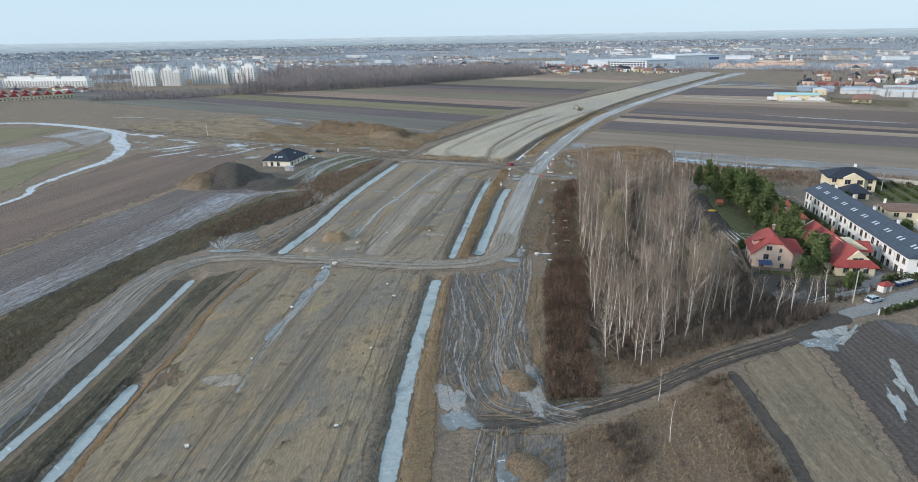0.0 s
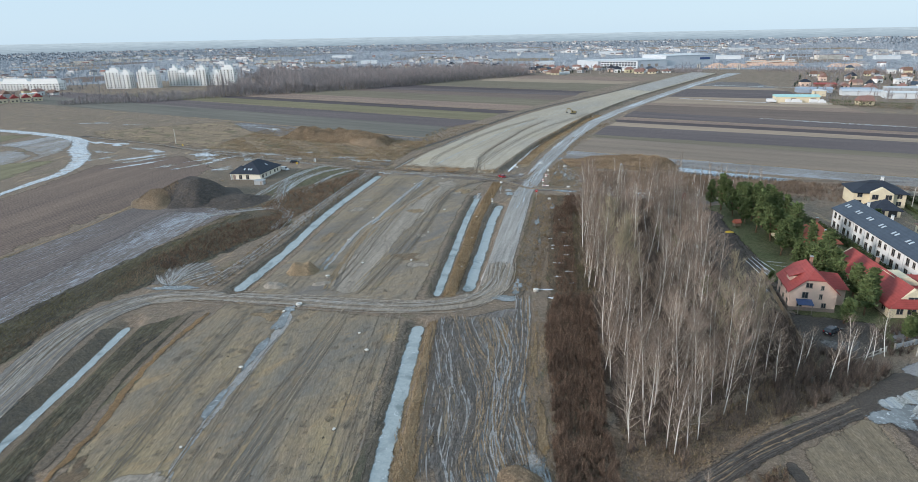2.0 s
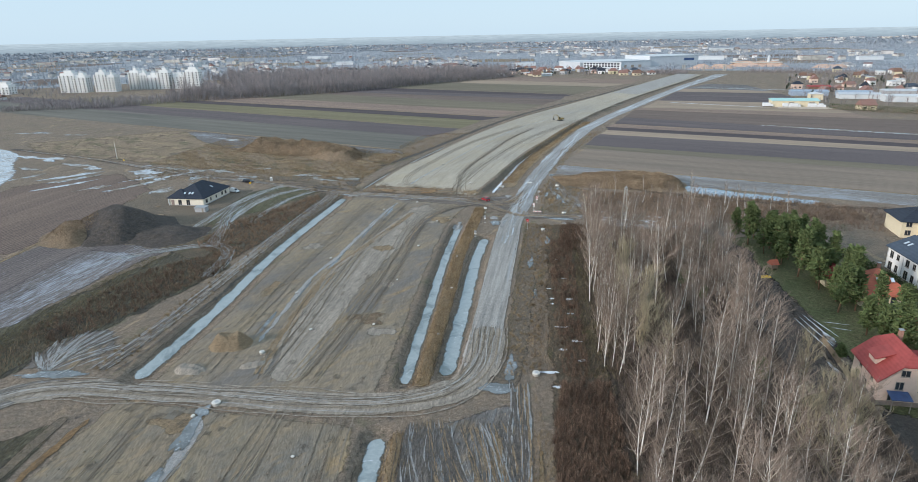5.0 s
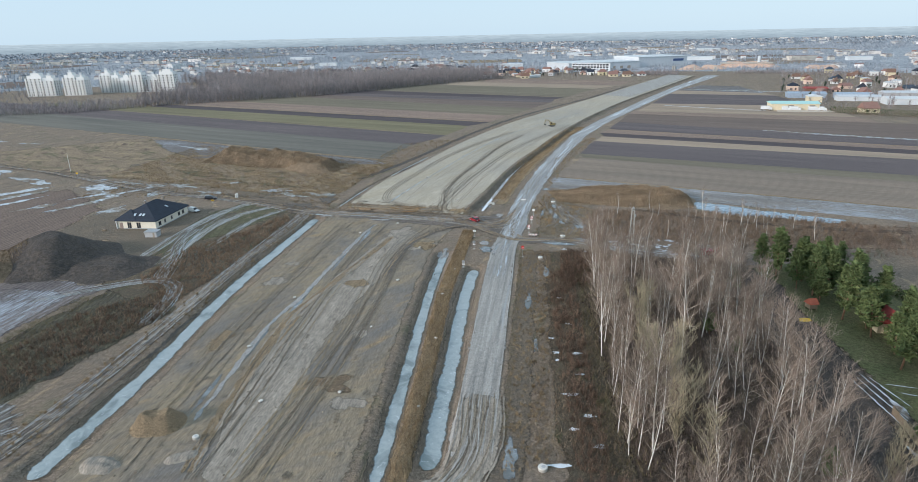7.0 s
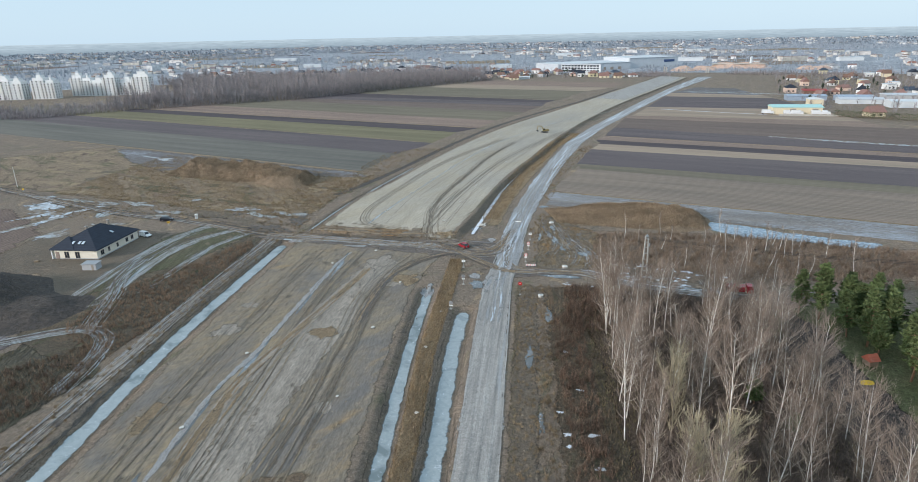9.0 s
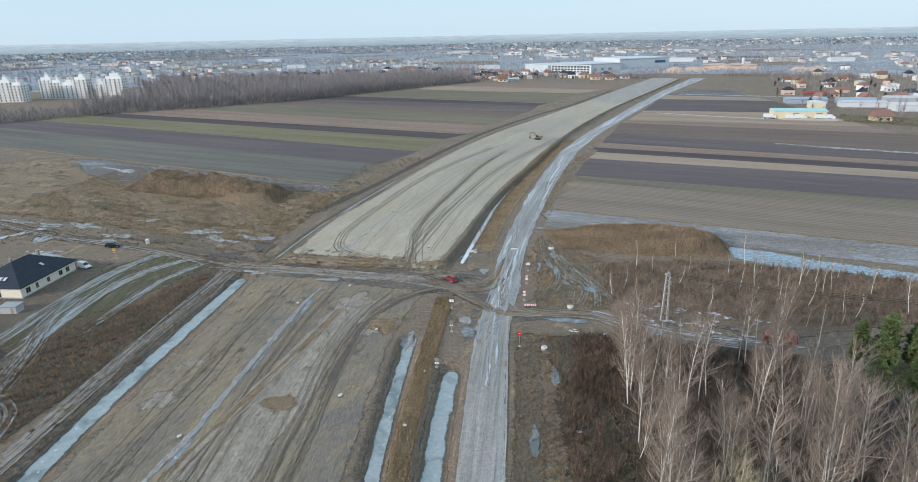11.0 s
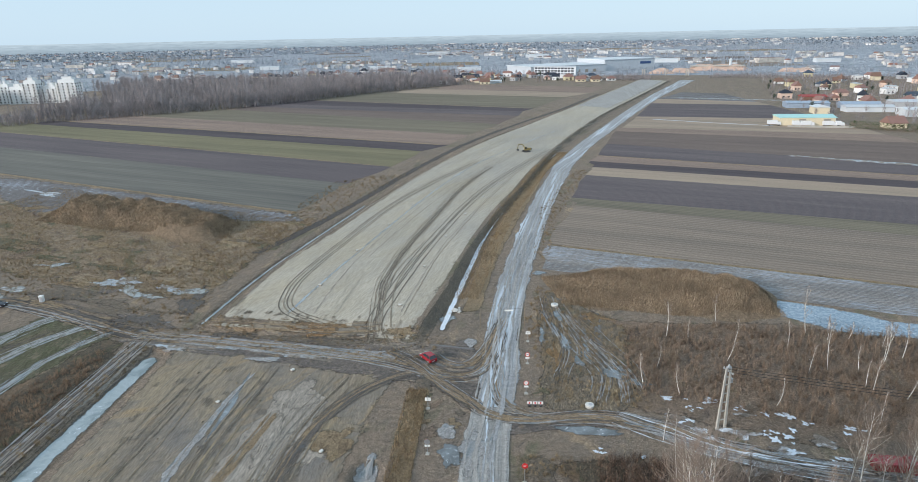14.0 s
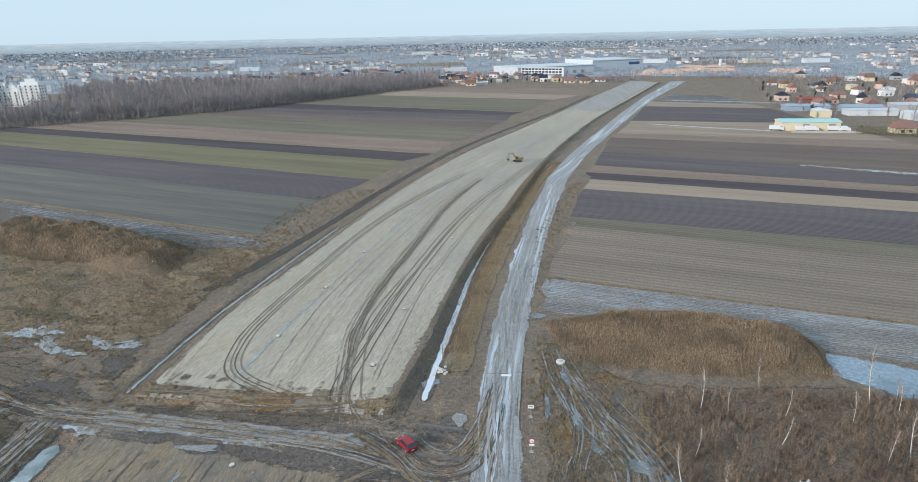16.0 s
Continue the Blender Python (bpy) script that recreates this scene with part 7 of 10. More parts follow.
# ice and wheel-worn bands before the bungalow
patch("wet_grass", [(-134, 240), (-133, 292), (-126, 310), (-100, 303), (-106, 292), (-108, 278), (-117, 256), (-124, 240)], M["freshgreen"], 0.05, "wet green grass between icy wheel bands", "grass", rag=1.2)
for i, (line, w) in enumerate([([(-127, 250), (-128.5, 272), (-128, 290), (-125.5, 302), (-121, 309.5)], [0.8, 1.9, 2.3, 1.9, 0.9]), ([(-119, 250), (-121, 267), (-121.5, 282), (-118, 295), (-111, 306)], [0.7, 1.6, 2.0, 1.7, 0.9]), ([(-113, 262), (-112, 279), (-110.5, 290), (-105, 302)], [0.5, 1.2, 1.5, 0.8])]):
    ribbon("icy_band", line, w, M["bandice"], 0.07, "band of ice in a wet grassy track", "ice", rag=0.7)
ribbon("farm_track", [(-136, 215), (-126, 224), (-112, 232), (-104, 226), (-101, 215), (-100, 205)], 1.6, M["mud_cross"], 0.065, "looping pale farm track", "track", rag=0.4)
ribbon("farm_track", [(-112, 232), (-120, 250), (-126, 268), (-126, 285), (-118, 302)], 2.2, M["greenish"], 0.055, "grassy farm track", "track", rag=0.5)
ribbon("ditch_track", [(-95, 158), (-93.5, 180), (-94.5, 215), (-95.5, 260), (-95, 296)], 2.0, M["mud_cross"], 0.07, "driven track beside a ditch", "track", rag=0.4)
patch("yard_soil", [(-172, 252), (-150, 262), (-135, 240), (-125, 246), (-131, 300), (-150, 306), (-176, 292)], M["bank"], 0.08, "dark trodden soil round a new bungalow", "soil", rag=2.0)
patch("icy_mud", [(-112, 157), (-100, 156), (-98, 168), (-104, 176), (-112, 170)], M["mud"], 0.06, "rutted mud glazed with ice", "mud", rag=1.2)
blob("puddle", -104, 155.5, 7, 1.6, 8, M["puddle"], 0.085, "long frozen puddle beside a gravel lane", "puddle", 0.4, 3)
ribbon("field_ice", [(128, 497), (166, 476), (210, 455)], [2.0, 3.5, 2.5], M["patchyice"], 0.07, "strip of old snow and ice on a field", "ice", rag=1.0)
ribbon("field_ice", [(95, 640), (140, 612), (165, 600)], 1.0, M["snow"], 0.07, "thin strip of old snow on a field", "ice", rag=0.6)
ribbon("field_ice", [(150, 790), (200, 770), (250, 745)], [4, 6, 4], M["patchyice"], 0.07, "sheet of ice on a far field", "ice", rag=2.0)
for i, (x, y, rx, ry, t) in enumerate([(-8, 201, 0.8, 0.5, 0), (-4, 201, 0.9, 0.5, 10), (-4, 193, 0.9, 0.5, 0), (-6, 186, 1.3, 0.6, 5), (-9, 207, 0.6, 0.4, 0), (-8, 198, 0.6, 0.4, 0), (-3, 180, 1.2, 0.6, 0), (-6, 176, 0.9, 0.5, 0), (-2, 172, 1.4, 0.6, 10), (-8, 167, 2.2, 0.6, 5), (-7, 162, 0.8, 0.5, 0), (-5, 214, 0.7, 0.4, 0), (-7, 228, 0.7, 0.4, 0), (2, 262, 0.6, 0.4, 30)]):
    blob("snow_patch", x, y, rx, ry, t, M["snow"], 0.12, "last patch of old snow in weeds", "snow", 0.5, i)
for i, (x, y, rx, ry, t) in enumerate([(10, 272, 2.5, 0.8, -20), (13, 268, 0.6, 3.0, 30), (19, 268, 2.4, 1.2, -10), (24, 264, 3.0, 1.0, -20), (27, 260.5, 2.0, 0.8, -15), (17, 259, 1.6, 0.8, 0), (31, 266, 2.4, 1.4, -20), (21, 273, 2.0, 0.7, -10), (44, 172, 1.0, 5.0, 8), (47, 178, 0.8, 5.0, 5), (50, 177, 3.0, 1.0, 0), (56, 182, 2.4, 1.0, 0), (48, 186, 0.8, 3, 0)]):
    blob("snow_patch", x, y, rx, ry, t, M["patchysnow"], 0.13, "patch of old snow on trodden ground", "snow", 0.6, 30 + i)
for i, (x, y, rx, ry, t) in enumerate([(-64, 88, 4.5, 3.0, 20), (-58, 232, 2.6, 3.4, 0), (-49, 206, 1.8, 2.6, 0), (-80, 246, 3.0, 3.0, 10), (-79, 200, 2.6, 4.6, 0), (-45, 180, 3.2, 2.2, 0), (-48, 262, 4.0, 3.0, 0), (-70, 144, 5.0, 3.2, 10), (-80, 232, 3, 4, 0)]):
    blob("sand_stain", x, y, rx, ry, t, M["sandheap"] if i % 3 == 1 else M["gravel"], 0.075, "lighter patch of dumped sand", "sand", 0.6, 50 + i)
for i, (x, y, rx, ry, t) in enumerate([(-74, 88, 3, 6, 10), (-48, 268, 5, 3, 10), (-50, 186, 4, 2.5, 0)]):
    blob("clay_stain", x, y, rx, ry, t, M["spoil"] if i != 1 else M["bed"], 0.08, "rusty clay stain in a sand bed", "soil", 0.8, 70 + i)

rm = random.Random(31)
for i, (x, y) in enumerate(scatter([(-230, 430), (-90, 380), (-92, 325), (-130, 330), (-235, 362)], 26, 61, 9)):
    blob("meadow_patch", x, y, rm.uniform(2, 7), rm.uniform(1.2, 3.0), -20 + rm.uniform(-15, 15), M[["greenish", "scrubsoil", "straw", "bank"][i % 4]], 0.06, "differing patch of rough meadow", "meadow", 0.7, i)
for i, (x, y) in enumerate(scatter([(-128, 326), (-92, 316), (-86, 304), (-110, 306), (-150, 322)], 12, 62, 5)):
    blob("soil_patch", x, y, rm.uniform(1.5, 4), rm.uniform(0.8, 2.0), -15, M[["bank", "mud_cross", "straw"][i % 3]], 0.065, "raw soil patch beside a lane", "soil", 0.7, i + 9)
for i, (x, y) in enumerate(scatter([(-30, 280), (-24, 270), (-33, 264), (-37, 285)], 8, 65, 3) + scatter([(-12, 276), (6, 274), (8, 305), (-8, 322)], 16, 66, 3)):
    blob("soil_patch", x, y, rm.uniform(0.8, 2.6), rm.uniform(0.8, 2.2), rm.uniform(-60, 60), M[["straw", "bank", "scrubsoil", "greenish"][i % 4]], 0.075, "rough soil and grass patch", "soil", 0.8, i + 60)

# ---- wheel marks ----
def wheels(pts, mat, gauge=1.9, width=0.2, lift=0.11, label="pair of wheel marks pressed into the ground"):
    """Two parallel ruts along a line, as one piece of ground."""
    line = smooth_line(pts, 1.2)
    lift += layer()
    V, Fc = [], []
    for s in (-gauge / 2, gauge / 2):
        k = len(V)
        lift += 0.0006
        xy = []
        for i, p in enumerate(line):
            d = (line[min(i + 1, len(line) - 1)] - line[max(i - 1, 0)]).normalized()
            w = width * (0.75 + 0.6 * noise.noise(Vector((p.x * 0.4, p.y * 0.4, s)))) * min(1.0, 0.08 + min(i, len(line) - 1 - i) / 5)
            wob = 0.12 * noise.noise(Vector((p.x * 0.15, p.y * 0.15, s + 5)))
            for q in (s + wob - w, s + wob + w):
                xy.append((p.x + d.y * q, p.y - d.x * q))
        A = np.array(xy)
        Z = terrain(A[:, 0], A[:, 1]) + lift
        V += [(a[0], a[1], z) for a, z in zip(A, Z)]
        Fc += [(k + 2 * i + 1, k + 2 * i, k + 2 * i + 2, k + 2 * i + 3) for i in range(len(line) - 1)]
    ob = mesh_ob("wheel_marks", V, Fc, mat, False)
    if ob.data.polygons[0].normal.z < 0:
        ob.data.flip_normals()
    return tagged(ob, label, "tracks", kind="structure")


def ruts(pts, count, spread, mats, seed, width=0.17, lift=0.09, label="bundle of wheel ruts pressed into wet mud", wander=0.5):
    """Many single tyre ruts that follow one line loosely, wander and break off; one piece of ground."""
    r = random.Random(seed)
    line = smooth_line(pts, 0.7)
    lift += layer()
    V, Fc, Mi = [], [], []
    for j in range(int(count * 1.7)):
        a, b = (0, len(line) - 1) if r.random() < 0.4 else sorted((r.randrange(len(line)), r.randrange(len(line))))
        if b - a < 6:
            continue
        s, ph, w0, z = r.gauss(0, spread * 0.62), r.uniform(0, 99), width * r.uniform(0.35, 1.15), lift + 0.0007 * j
        k, xy, m = len(V), [], r.randrange(len(mats))
        for i in range(a, b + 1):
            p = line[i]
            d = (line[min(i + 1, len(line) - 1)] - line[max(i - 1, 0)]).normalized()
            f = min(1.0, 0.05 + min(i - a, b - i) / 4)
            w = w0 * f * (0.85 + 1.3 * noise.noise(Vector((i * 0.53, ph, 0))))
            off = s + wander * spread * noise.noise(Vector((i * 0.05, ph, 3))) + 0.12 * noise.noise(Vector((i * 0.37, ph, 8)))
            xy += [(p.x + d.y * (off + q), p.y - d.x * (off + q)) for q in (-w, w)]
        A = np.array(xy)
        V += [(u[0], u[1], h) for u, h in zip(A, terrain(A[:, 0], A[:, 1]) + z)]
        n = b - a
        Fc += [(k + 2 * i, k + 2 * i + 1, k + 2 * i + 3, k + 2 * i + 2) for i in range(n)]
        Mi += [m] * n
    ob = mesh_ob("wheel_ruts", V, Fc, None, False)
    for mt in mats:
        ob.data.materials.append(mt)
    ob.data.polygons.foreach_set("material_index", Mi)
    if ob.data.polygons[0].normal.z < 0:
        ob.data.flip_normals()
    return tagged(ob, label, "tracks", kind="structure")


def treads(poly, count, turn, seed, mat, lift=0.08):
    """Short parallel bars that crawler tracks leave, in scattered runs."""
    r = random.Random(seed)
    V, Fc = [], []
    lift += layer()
    for x, y in scatter(poly, count, seed):
        n, gap, ln, a = r.randint(3, 8), r.uniform(0.32, 0.45), r.uniform(0.2, 0.5), radians(turn + r.gauss(0, 9))
        ux, uy = math.sin(a), math.cos(a)
        if r.random() < 0.4:
            ux, uy, n, ln = uy, -ux, r.randint(3, 5), r.uniform(0.5, 1.2)
        for i in range(n):
            cx, cy, h, w = x + ux * gap * i, y + uy * gap * i, ln * r.uniform(0.7, 1.1), r.uniform(0.05, 0.10)
            k = len(V)
            z = height(cx, cy) + lift + 0.0004 * (i % 3)
            V += [(cx + uy * p + ux * q, cy - ux * p + uy * q, z) for p, q in ((-h, -w), (h, -w * 0.6), (h * 0.9, w), (-h, w * 0.8))]
            Fc.append((k, k + 1, k + 2, k + 3))
    ob = mesh_ob("tread_marks", V, Fc, mat, False)
    if ob.data.polygons[0].normal.z < 0:
        ob.data.flip_normals()
    return tagged(ob, "scattered bar marks of crawler tracks in sand", "tracks", kind="stuff")


def shifted(pts, dx, dy=0.0):
    return [(x + dx, y + dy) for x, y in pts]


TURN_A = [(-44, 296), (-47, 303), (-46, 316), (-42, 345), (-37, 372), (-31, 400), (-22, 432), (-8, 470), (10, 515)]
TURN_B = [(-47, 299), (-58, 303), (-68, 310), (-71, 320), (-70.5, 334), (-66, 360), (-58, 400), (-45, 440), (-28, 482)]
ribbon("wet_line", [(-67, 308), (-64, 327), (-59.4, 350), (-46.2, 413), (-30.3, 470), (-13, 511), (20, 580)], 0.4, M["bandice"], 0.085, "thin wet line along an embankment", "puddle", rag=0.3, step=1.2)
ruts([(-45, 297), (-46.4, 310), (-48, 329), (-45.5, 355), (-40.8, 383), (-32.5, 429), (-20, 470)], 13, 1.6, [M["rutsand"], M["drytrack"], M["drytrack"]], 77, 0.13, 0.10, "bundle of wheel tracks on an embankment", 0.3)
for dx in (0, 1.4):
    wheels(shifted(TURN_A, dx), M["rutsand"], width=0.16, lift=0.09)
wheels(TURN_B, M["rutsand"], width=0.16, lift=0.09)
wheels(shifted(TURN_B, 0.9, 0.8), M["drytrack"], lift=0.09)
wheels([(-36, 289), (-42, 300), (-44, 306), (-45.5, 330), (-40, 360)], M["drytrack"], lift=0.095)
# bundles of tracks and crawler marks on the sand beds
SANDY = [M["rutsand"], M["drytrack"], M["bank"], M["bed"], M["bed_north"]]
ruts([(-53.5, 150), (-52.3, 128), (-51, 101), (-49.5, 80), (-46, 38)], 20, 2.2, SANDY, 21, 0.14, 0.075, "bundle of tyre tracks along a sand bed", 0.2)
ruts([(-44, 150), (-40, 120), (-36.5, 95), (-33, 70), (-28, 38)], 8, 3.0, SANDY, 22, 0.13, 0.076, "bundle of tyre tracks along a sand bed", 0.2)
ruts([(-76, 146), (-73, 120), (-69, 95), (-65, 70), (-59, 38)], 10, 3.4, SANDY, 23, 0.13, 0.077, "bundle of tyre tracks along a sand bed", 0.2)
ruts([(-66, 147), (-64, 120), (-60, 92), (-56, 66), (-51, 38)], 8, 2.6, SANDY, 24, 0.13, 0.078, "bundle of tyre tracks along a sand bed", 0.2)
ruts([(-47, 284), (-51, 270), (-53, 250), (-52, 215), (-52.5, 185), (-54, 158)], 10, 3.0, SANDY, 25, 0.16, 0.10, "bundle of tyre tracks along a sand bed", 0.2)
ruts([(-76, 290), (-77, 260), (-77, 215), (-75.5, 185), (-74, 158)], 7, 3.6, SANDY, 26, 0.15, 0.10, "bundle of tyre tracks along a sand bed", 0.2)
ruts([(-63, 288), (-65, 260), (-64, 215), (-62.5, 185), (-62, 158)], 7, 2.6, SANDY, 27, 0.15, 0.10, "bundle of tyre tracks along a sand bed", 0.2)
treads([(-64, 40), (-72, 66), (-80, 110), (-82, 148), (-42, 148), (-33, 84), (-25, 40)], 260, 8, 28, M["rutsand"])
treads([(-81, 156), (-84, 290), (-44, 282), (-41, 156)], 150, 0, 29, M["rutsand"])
ruts([(-63, 160), (-65.5, 180), (-67.6, 210), (-64.5, 232), (-61, 250), (-57.5, 272)], 16, 0.9, [M["sandheap"], M["gravel"], M["bank"]], 78, 0.3, 0.11, "ragged raised edge of a driven sand lane", 0.5)
ribbon("wet_hollow", [(-68.9, 172), (-69.5, 182), (-70.5, 196), (-71, 210), (-69.6, 222), (-69, 239), (-68.3, 255), (-67.5, 275), (-66, 285)], [0.3, 0.6, 0.8, 0.5, 0.9, 0.7, 0.9, 0.6, 0.3], M["rutpale"], 0.083, "long shallow wet hollow in a sand bed", "puddle", rag=0.5, step=0.8, wob=0.5)
# churned yard
RUTS = [M["rutdark"], M["rutpale"], M["rutbrown"], M["rutdark"]]
ruts([(-28, 150), (-24, 136), (-18.5, 122), (-18, 110), (-18, 100), (-16, 93), (-12, 88), (-4, 86)], 26, 1.7, RUTS, 1, 0.16, 0.09)
ruts([(-30.5, 149), (-29, 133), (-27, 121), (-25.5, 110), (-23, 97)], 12, 1.3, RUTS, 2, 0.15, 0.092)
ruts([(-26, 149), (-20, 134), (-14, 125), (-11.5, 119), (-10, 108)], 14, 1.2, RUTS, 3, 0.15, 0.094)
ruts([(-13.5, 163), (-12.3, 142), (-12, 127), (-12, 117), (-10, 108), (-7, 98), (-4, 90), (2, 88)], 26, 1.5, RUTS, 4, 0.17, 0.096)
ruts([(-10, 84), (-9, 68), (-7.5, 38)], 20, 3.4, RUTS, 5, 0.17, 0.09)
ruts([(-15, 85), (-6, 87), (3, 91.3), (13, 98.3), (28, 111.8), (45, 124)], 12, 1.5, [M["blacksoil"], M["rutdark"], M["rutbrown"]], 6, 0.16, 0.10)
ruts([(-29, 148), (-25, 130), (-21, 115), (-19, 100), (-15, 90)], 60, 4.2, [M["rutdark"], M["rutpale"], M["mud"], M["rutdark"]], 7, 0.13, 0.084, "churned wheel ruts across a mud yard", 0.5)
ruts([(-20, 150), (-16, 135), (-15, 120), (-14, 105), (-10, 92)], 44, 3.4, [M["rutdark"], M["rutpale"], M["mud"], M["rutbrown"]], 8, 0.13, 0.086, "churned wheel ruts across a mud yard", 0.5)
for i, (x, y, rx, ry, t) in enumerate([(-12.5, 94, 2.2, 4.0, 8), (-16.2, 141, 1.3, 7.0, 6), (-22, 113, 2.2, 8.0, 4), (-15.6, 116, 1.2, 6.0, 0), (-25, 100, 1.6, 6, 10), (-9.5, 132, 1.0, 9, 4), (-7, 112, 1.0, 8, 8)]):
    blob("grass_island", x, y, rx, ry, t, M["straw"] if i != 2 else M["bed"], 0.085, "tan grassy hummock between wet ruts", "soil", 0.7, i + 130)
    if i != 2:
        blades("rough_grass", [(x - rx, y), (x, y + ry), (x + rx, y), (x, y - ry)], 9, 0.2, 0.5, 0.05, S["tan"], "tan grass tuft between ruts", "grass", 140 + i, keep=0.15)
for dx in (-2.4, -0.7, 1.0, 2.5):
    wheels([(-22 + dx, 168), (-22 + dx, 198), (-22 + dx * 1.1, 237), (-21.5 + dx, 264), (-19.5 + dx, 285), (-18.3 + dx, 302), (-15 + dx, 331), (-8.5 + dx, 371), (1 + dx, 421), (13 + dx, 474)], M["service"], 1.7, 0.20, 0.105)
# the crossroad: wet pale lane, brown arcs where lorries turn, ruts fanning into the side lane
ribbon("wet_lane", [(-100, 301), (-86, 298.5), (-69, 295.5), (-58, 294), (-49, 292.5), (-38, 292)], [1.4, 2.4, 2.6, 2.4, 2.4, 1.6], M["rutpale"], 0.085, "pale wet mud of a crossroad lane", "lane", across=6, rag=0.7)
SWIRL = [M["rutbrown"], M["rutdark"], M["rutbrown"], M["rutpale"], M["rutdark"]]
ruts([(-34, 290), (-31, 286), (-27, 284.6), (-23, 286.5), (-20.5, 293), (-18.6, 303)], 24, 1.9, SWIRL, 11, 0.17, 0.12)
ruts([(-32, 293), (-29.5, 290), (-26.5, 289), (-24, 291.5), (-21.3, 299), (-18.5, 310)], 16, 1.2, SWIRL, 12, 0.16, 0.122)
ruts([(-42, 294), (-36, 289), (-31, 283), (-25, 276.5), (-21, 272.5), (-15, 271), (-3, 272), (9, 268.5), (18, 263), (32, 258.5)], 26, 1.6, SWIRL, 13, 0.17, 0.124)
ruts([(-18.5, 292), (-20, 282), (-18, 275), (-12, 271.8), (-3, 271)], 12, 1.0, SWIRL, 14, 0.16, 0.126)
ruts([(-52, 238), (-52, 254), (-50.5, 266), (-46.5, 275.5), (-41, 282.5), (-35, 285.5), (-28, 283)], 16, 1.1, [M["rutdark"], M["rutsand"], M["rutbrown"]], 15, 0.18, 0.11)
ruts([(-98, 300.5), (-80, 298), (-58, 294), (-40, 289.5), (-30, 285)], 18, 2.0, [M["rutdark"], M["rutpale"], M["rutbrown"]], 16, 0.18, 0.115)
ruts([(-21.7, 240), (-21.5, 262), (-20, 277), (-19, 290), (-18.3, 302), (-15, 331), (-8.5, 371)], 16, 2.4, [M["service"], M["rutpale"], M["icyroad"]], 17, 0.2, 0.128)
for i, (x, y, rx, ry, t) in enumerate([(-28, 267.5, 2.2, 3.0, 0), (-23, 263, 2.6, 4.5, 0), (-39.5, 258, 1.6, 4.0, 0), (-25, 298, 1.6, 2.4, 0), (-66, 290, 5, 1.2, -8)]):
    pool(x, y, rx, ry, t, 160 + i, label="shallow grey puddle on the crossroad", lift=0.11, mat=M["rutpale"])
for i, (x, y, rx, ry, t) in enumerate([(-56.5, 276, 5.5, 8.0, -14), (-55, 262, 3.4, 8.0, 0), (-45, 265, 3.0, 4.0, 0)]):
    blob("sand_tongue", x, y, rx, ry, t, M["gravel"] if i < 2 else M["straw"], 0.09, "tongue of pale rough sand beside a crossroad", "sand", 0.7, i + 170)
for k, (line, w) in enumerate([([(-2, 276), (0, 286), (-4, 298), (-6, 314)], 16), ([(3, 276), (3.5, 286), (0, 298), (-4, 312)], 14), ([(-8, 284), (-5, 296), (-7, 310), (-7.5, 322)], 12), ([(7, 280), (4, 292), (-2, 304), (-5, 318)], 10)]):
    ruts(line, w, 1.9, [M["rutdark"], M["rutpale"], M["rutbrown"], M["waste"]], 80 + k, 0.15, 0.085 + 0.002 * k, "churned wheel ruts in wet waste ground", 0.6)
for i, (x, y, rx, ry, t) in enumerate([(-5.9, 310, 0.8, 3.4, 10), (-5.4, 298, 0.8, 3.2, 12), (-3.6, 290, 0.9, 3.0, 14), (-10.2, 301, 0.6, 3.6, 0), (2.4, 285.6, 3.2, 1.5, -24), (-1.5, 296, 0.6, 1.6, 0)]):
    pool(x, y, rx, ry, t, 720 + i, lift=0.12, rag=0.6)
for i, (x, y, rx, ry, t) in enumerate([(-8, 292, 1.2, 6, 4), (-1, 303, 2.2, 4.0, 10), (2, 310, 4.5, 2.0, -12), (5, 297, 1.6, 4, 0), (-9, 312, 1.0, 5, 0)]):
    blob("grass_island", x, y, rx, ry, t, M["straw"] if i % 2 else M["clay"], 0.08, "tan grassy hummock on waste ground", "soil", 0.8, 740 + i)
for dx in (0, 1.3, -1.3):
    wheels([(p[0] + dx, p[1] + dx * 0.4) for p in LANE_WEST], M["drytrack"], 1.8, 0.2, 0.125)
for dx in (-0.8, 0.9):
    wheels([(-15, 84 + dx), (-6, 86.5 + dx), (3, 91 + dx), (13, 98 + dx), (28, 111.5 + dx), (45, 124 + dx)], M["blacksoil"], 1.7, 0.28, 0.10)
wheels([(-94.5, 160), (-93.3, 180), (-94.3, 215), (-95.3, 260), (-94.8, 296), (-92, 300)], M["track"], 1.7, 0.3, 0.09)
wheels([(-119, 252), (-125, 268), (-125.5, 285), (-117, 302)], M["track"], 1.7, 0.3, 0.085)

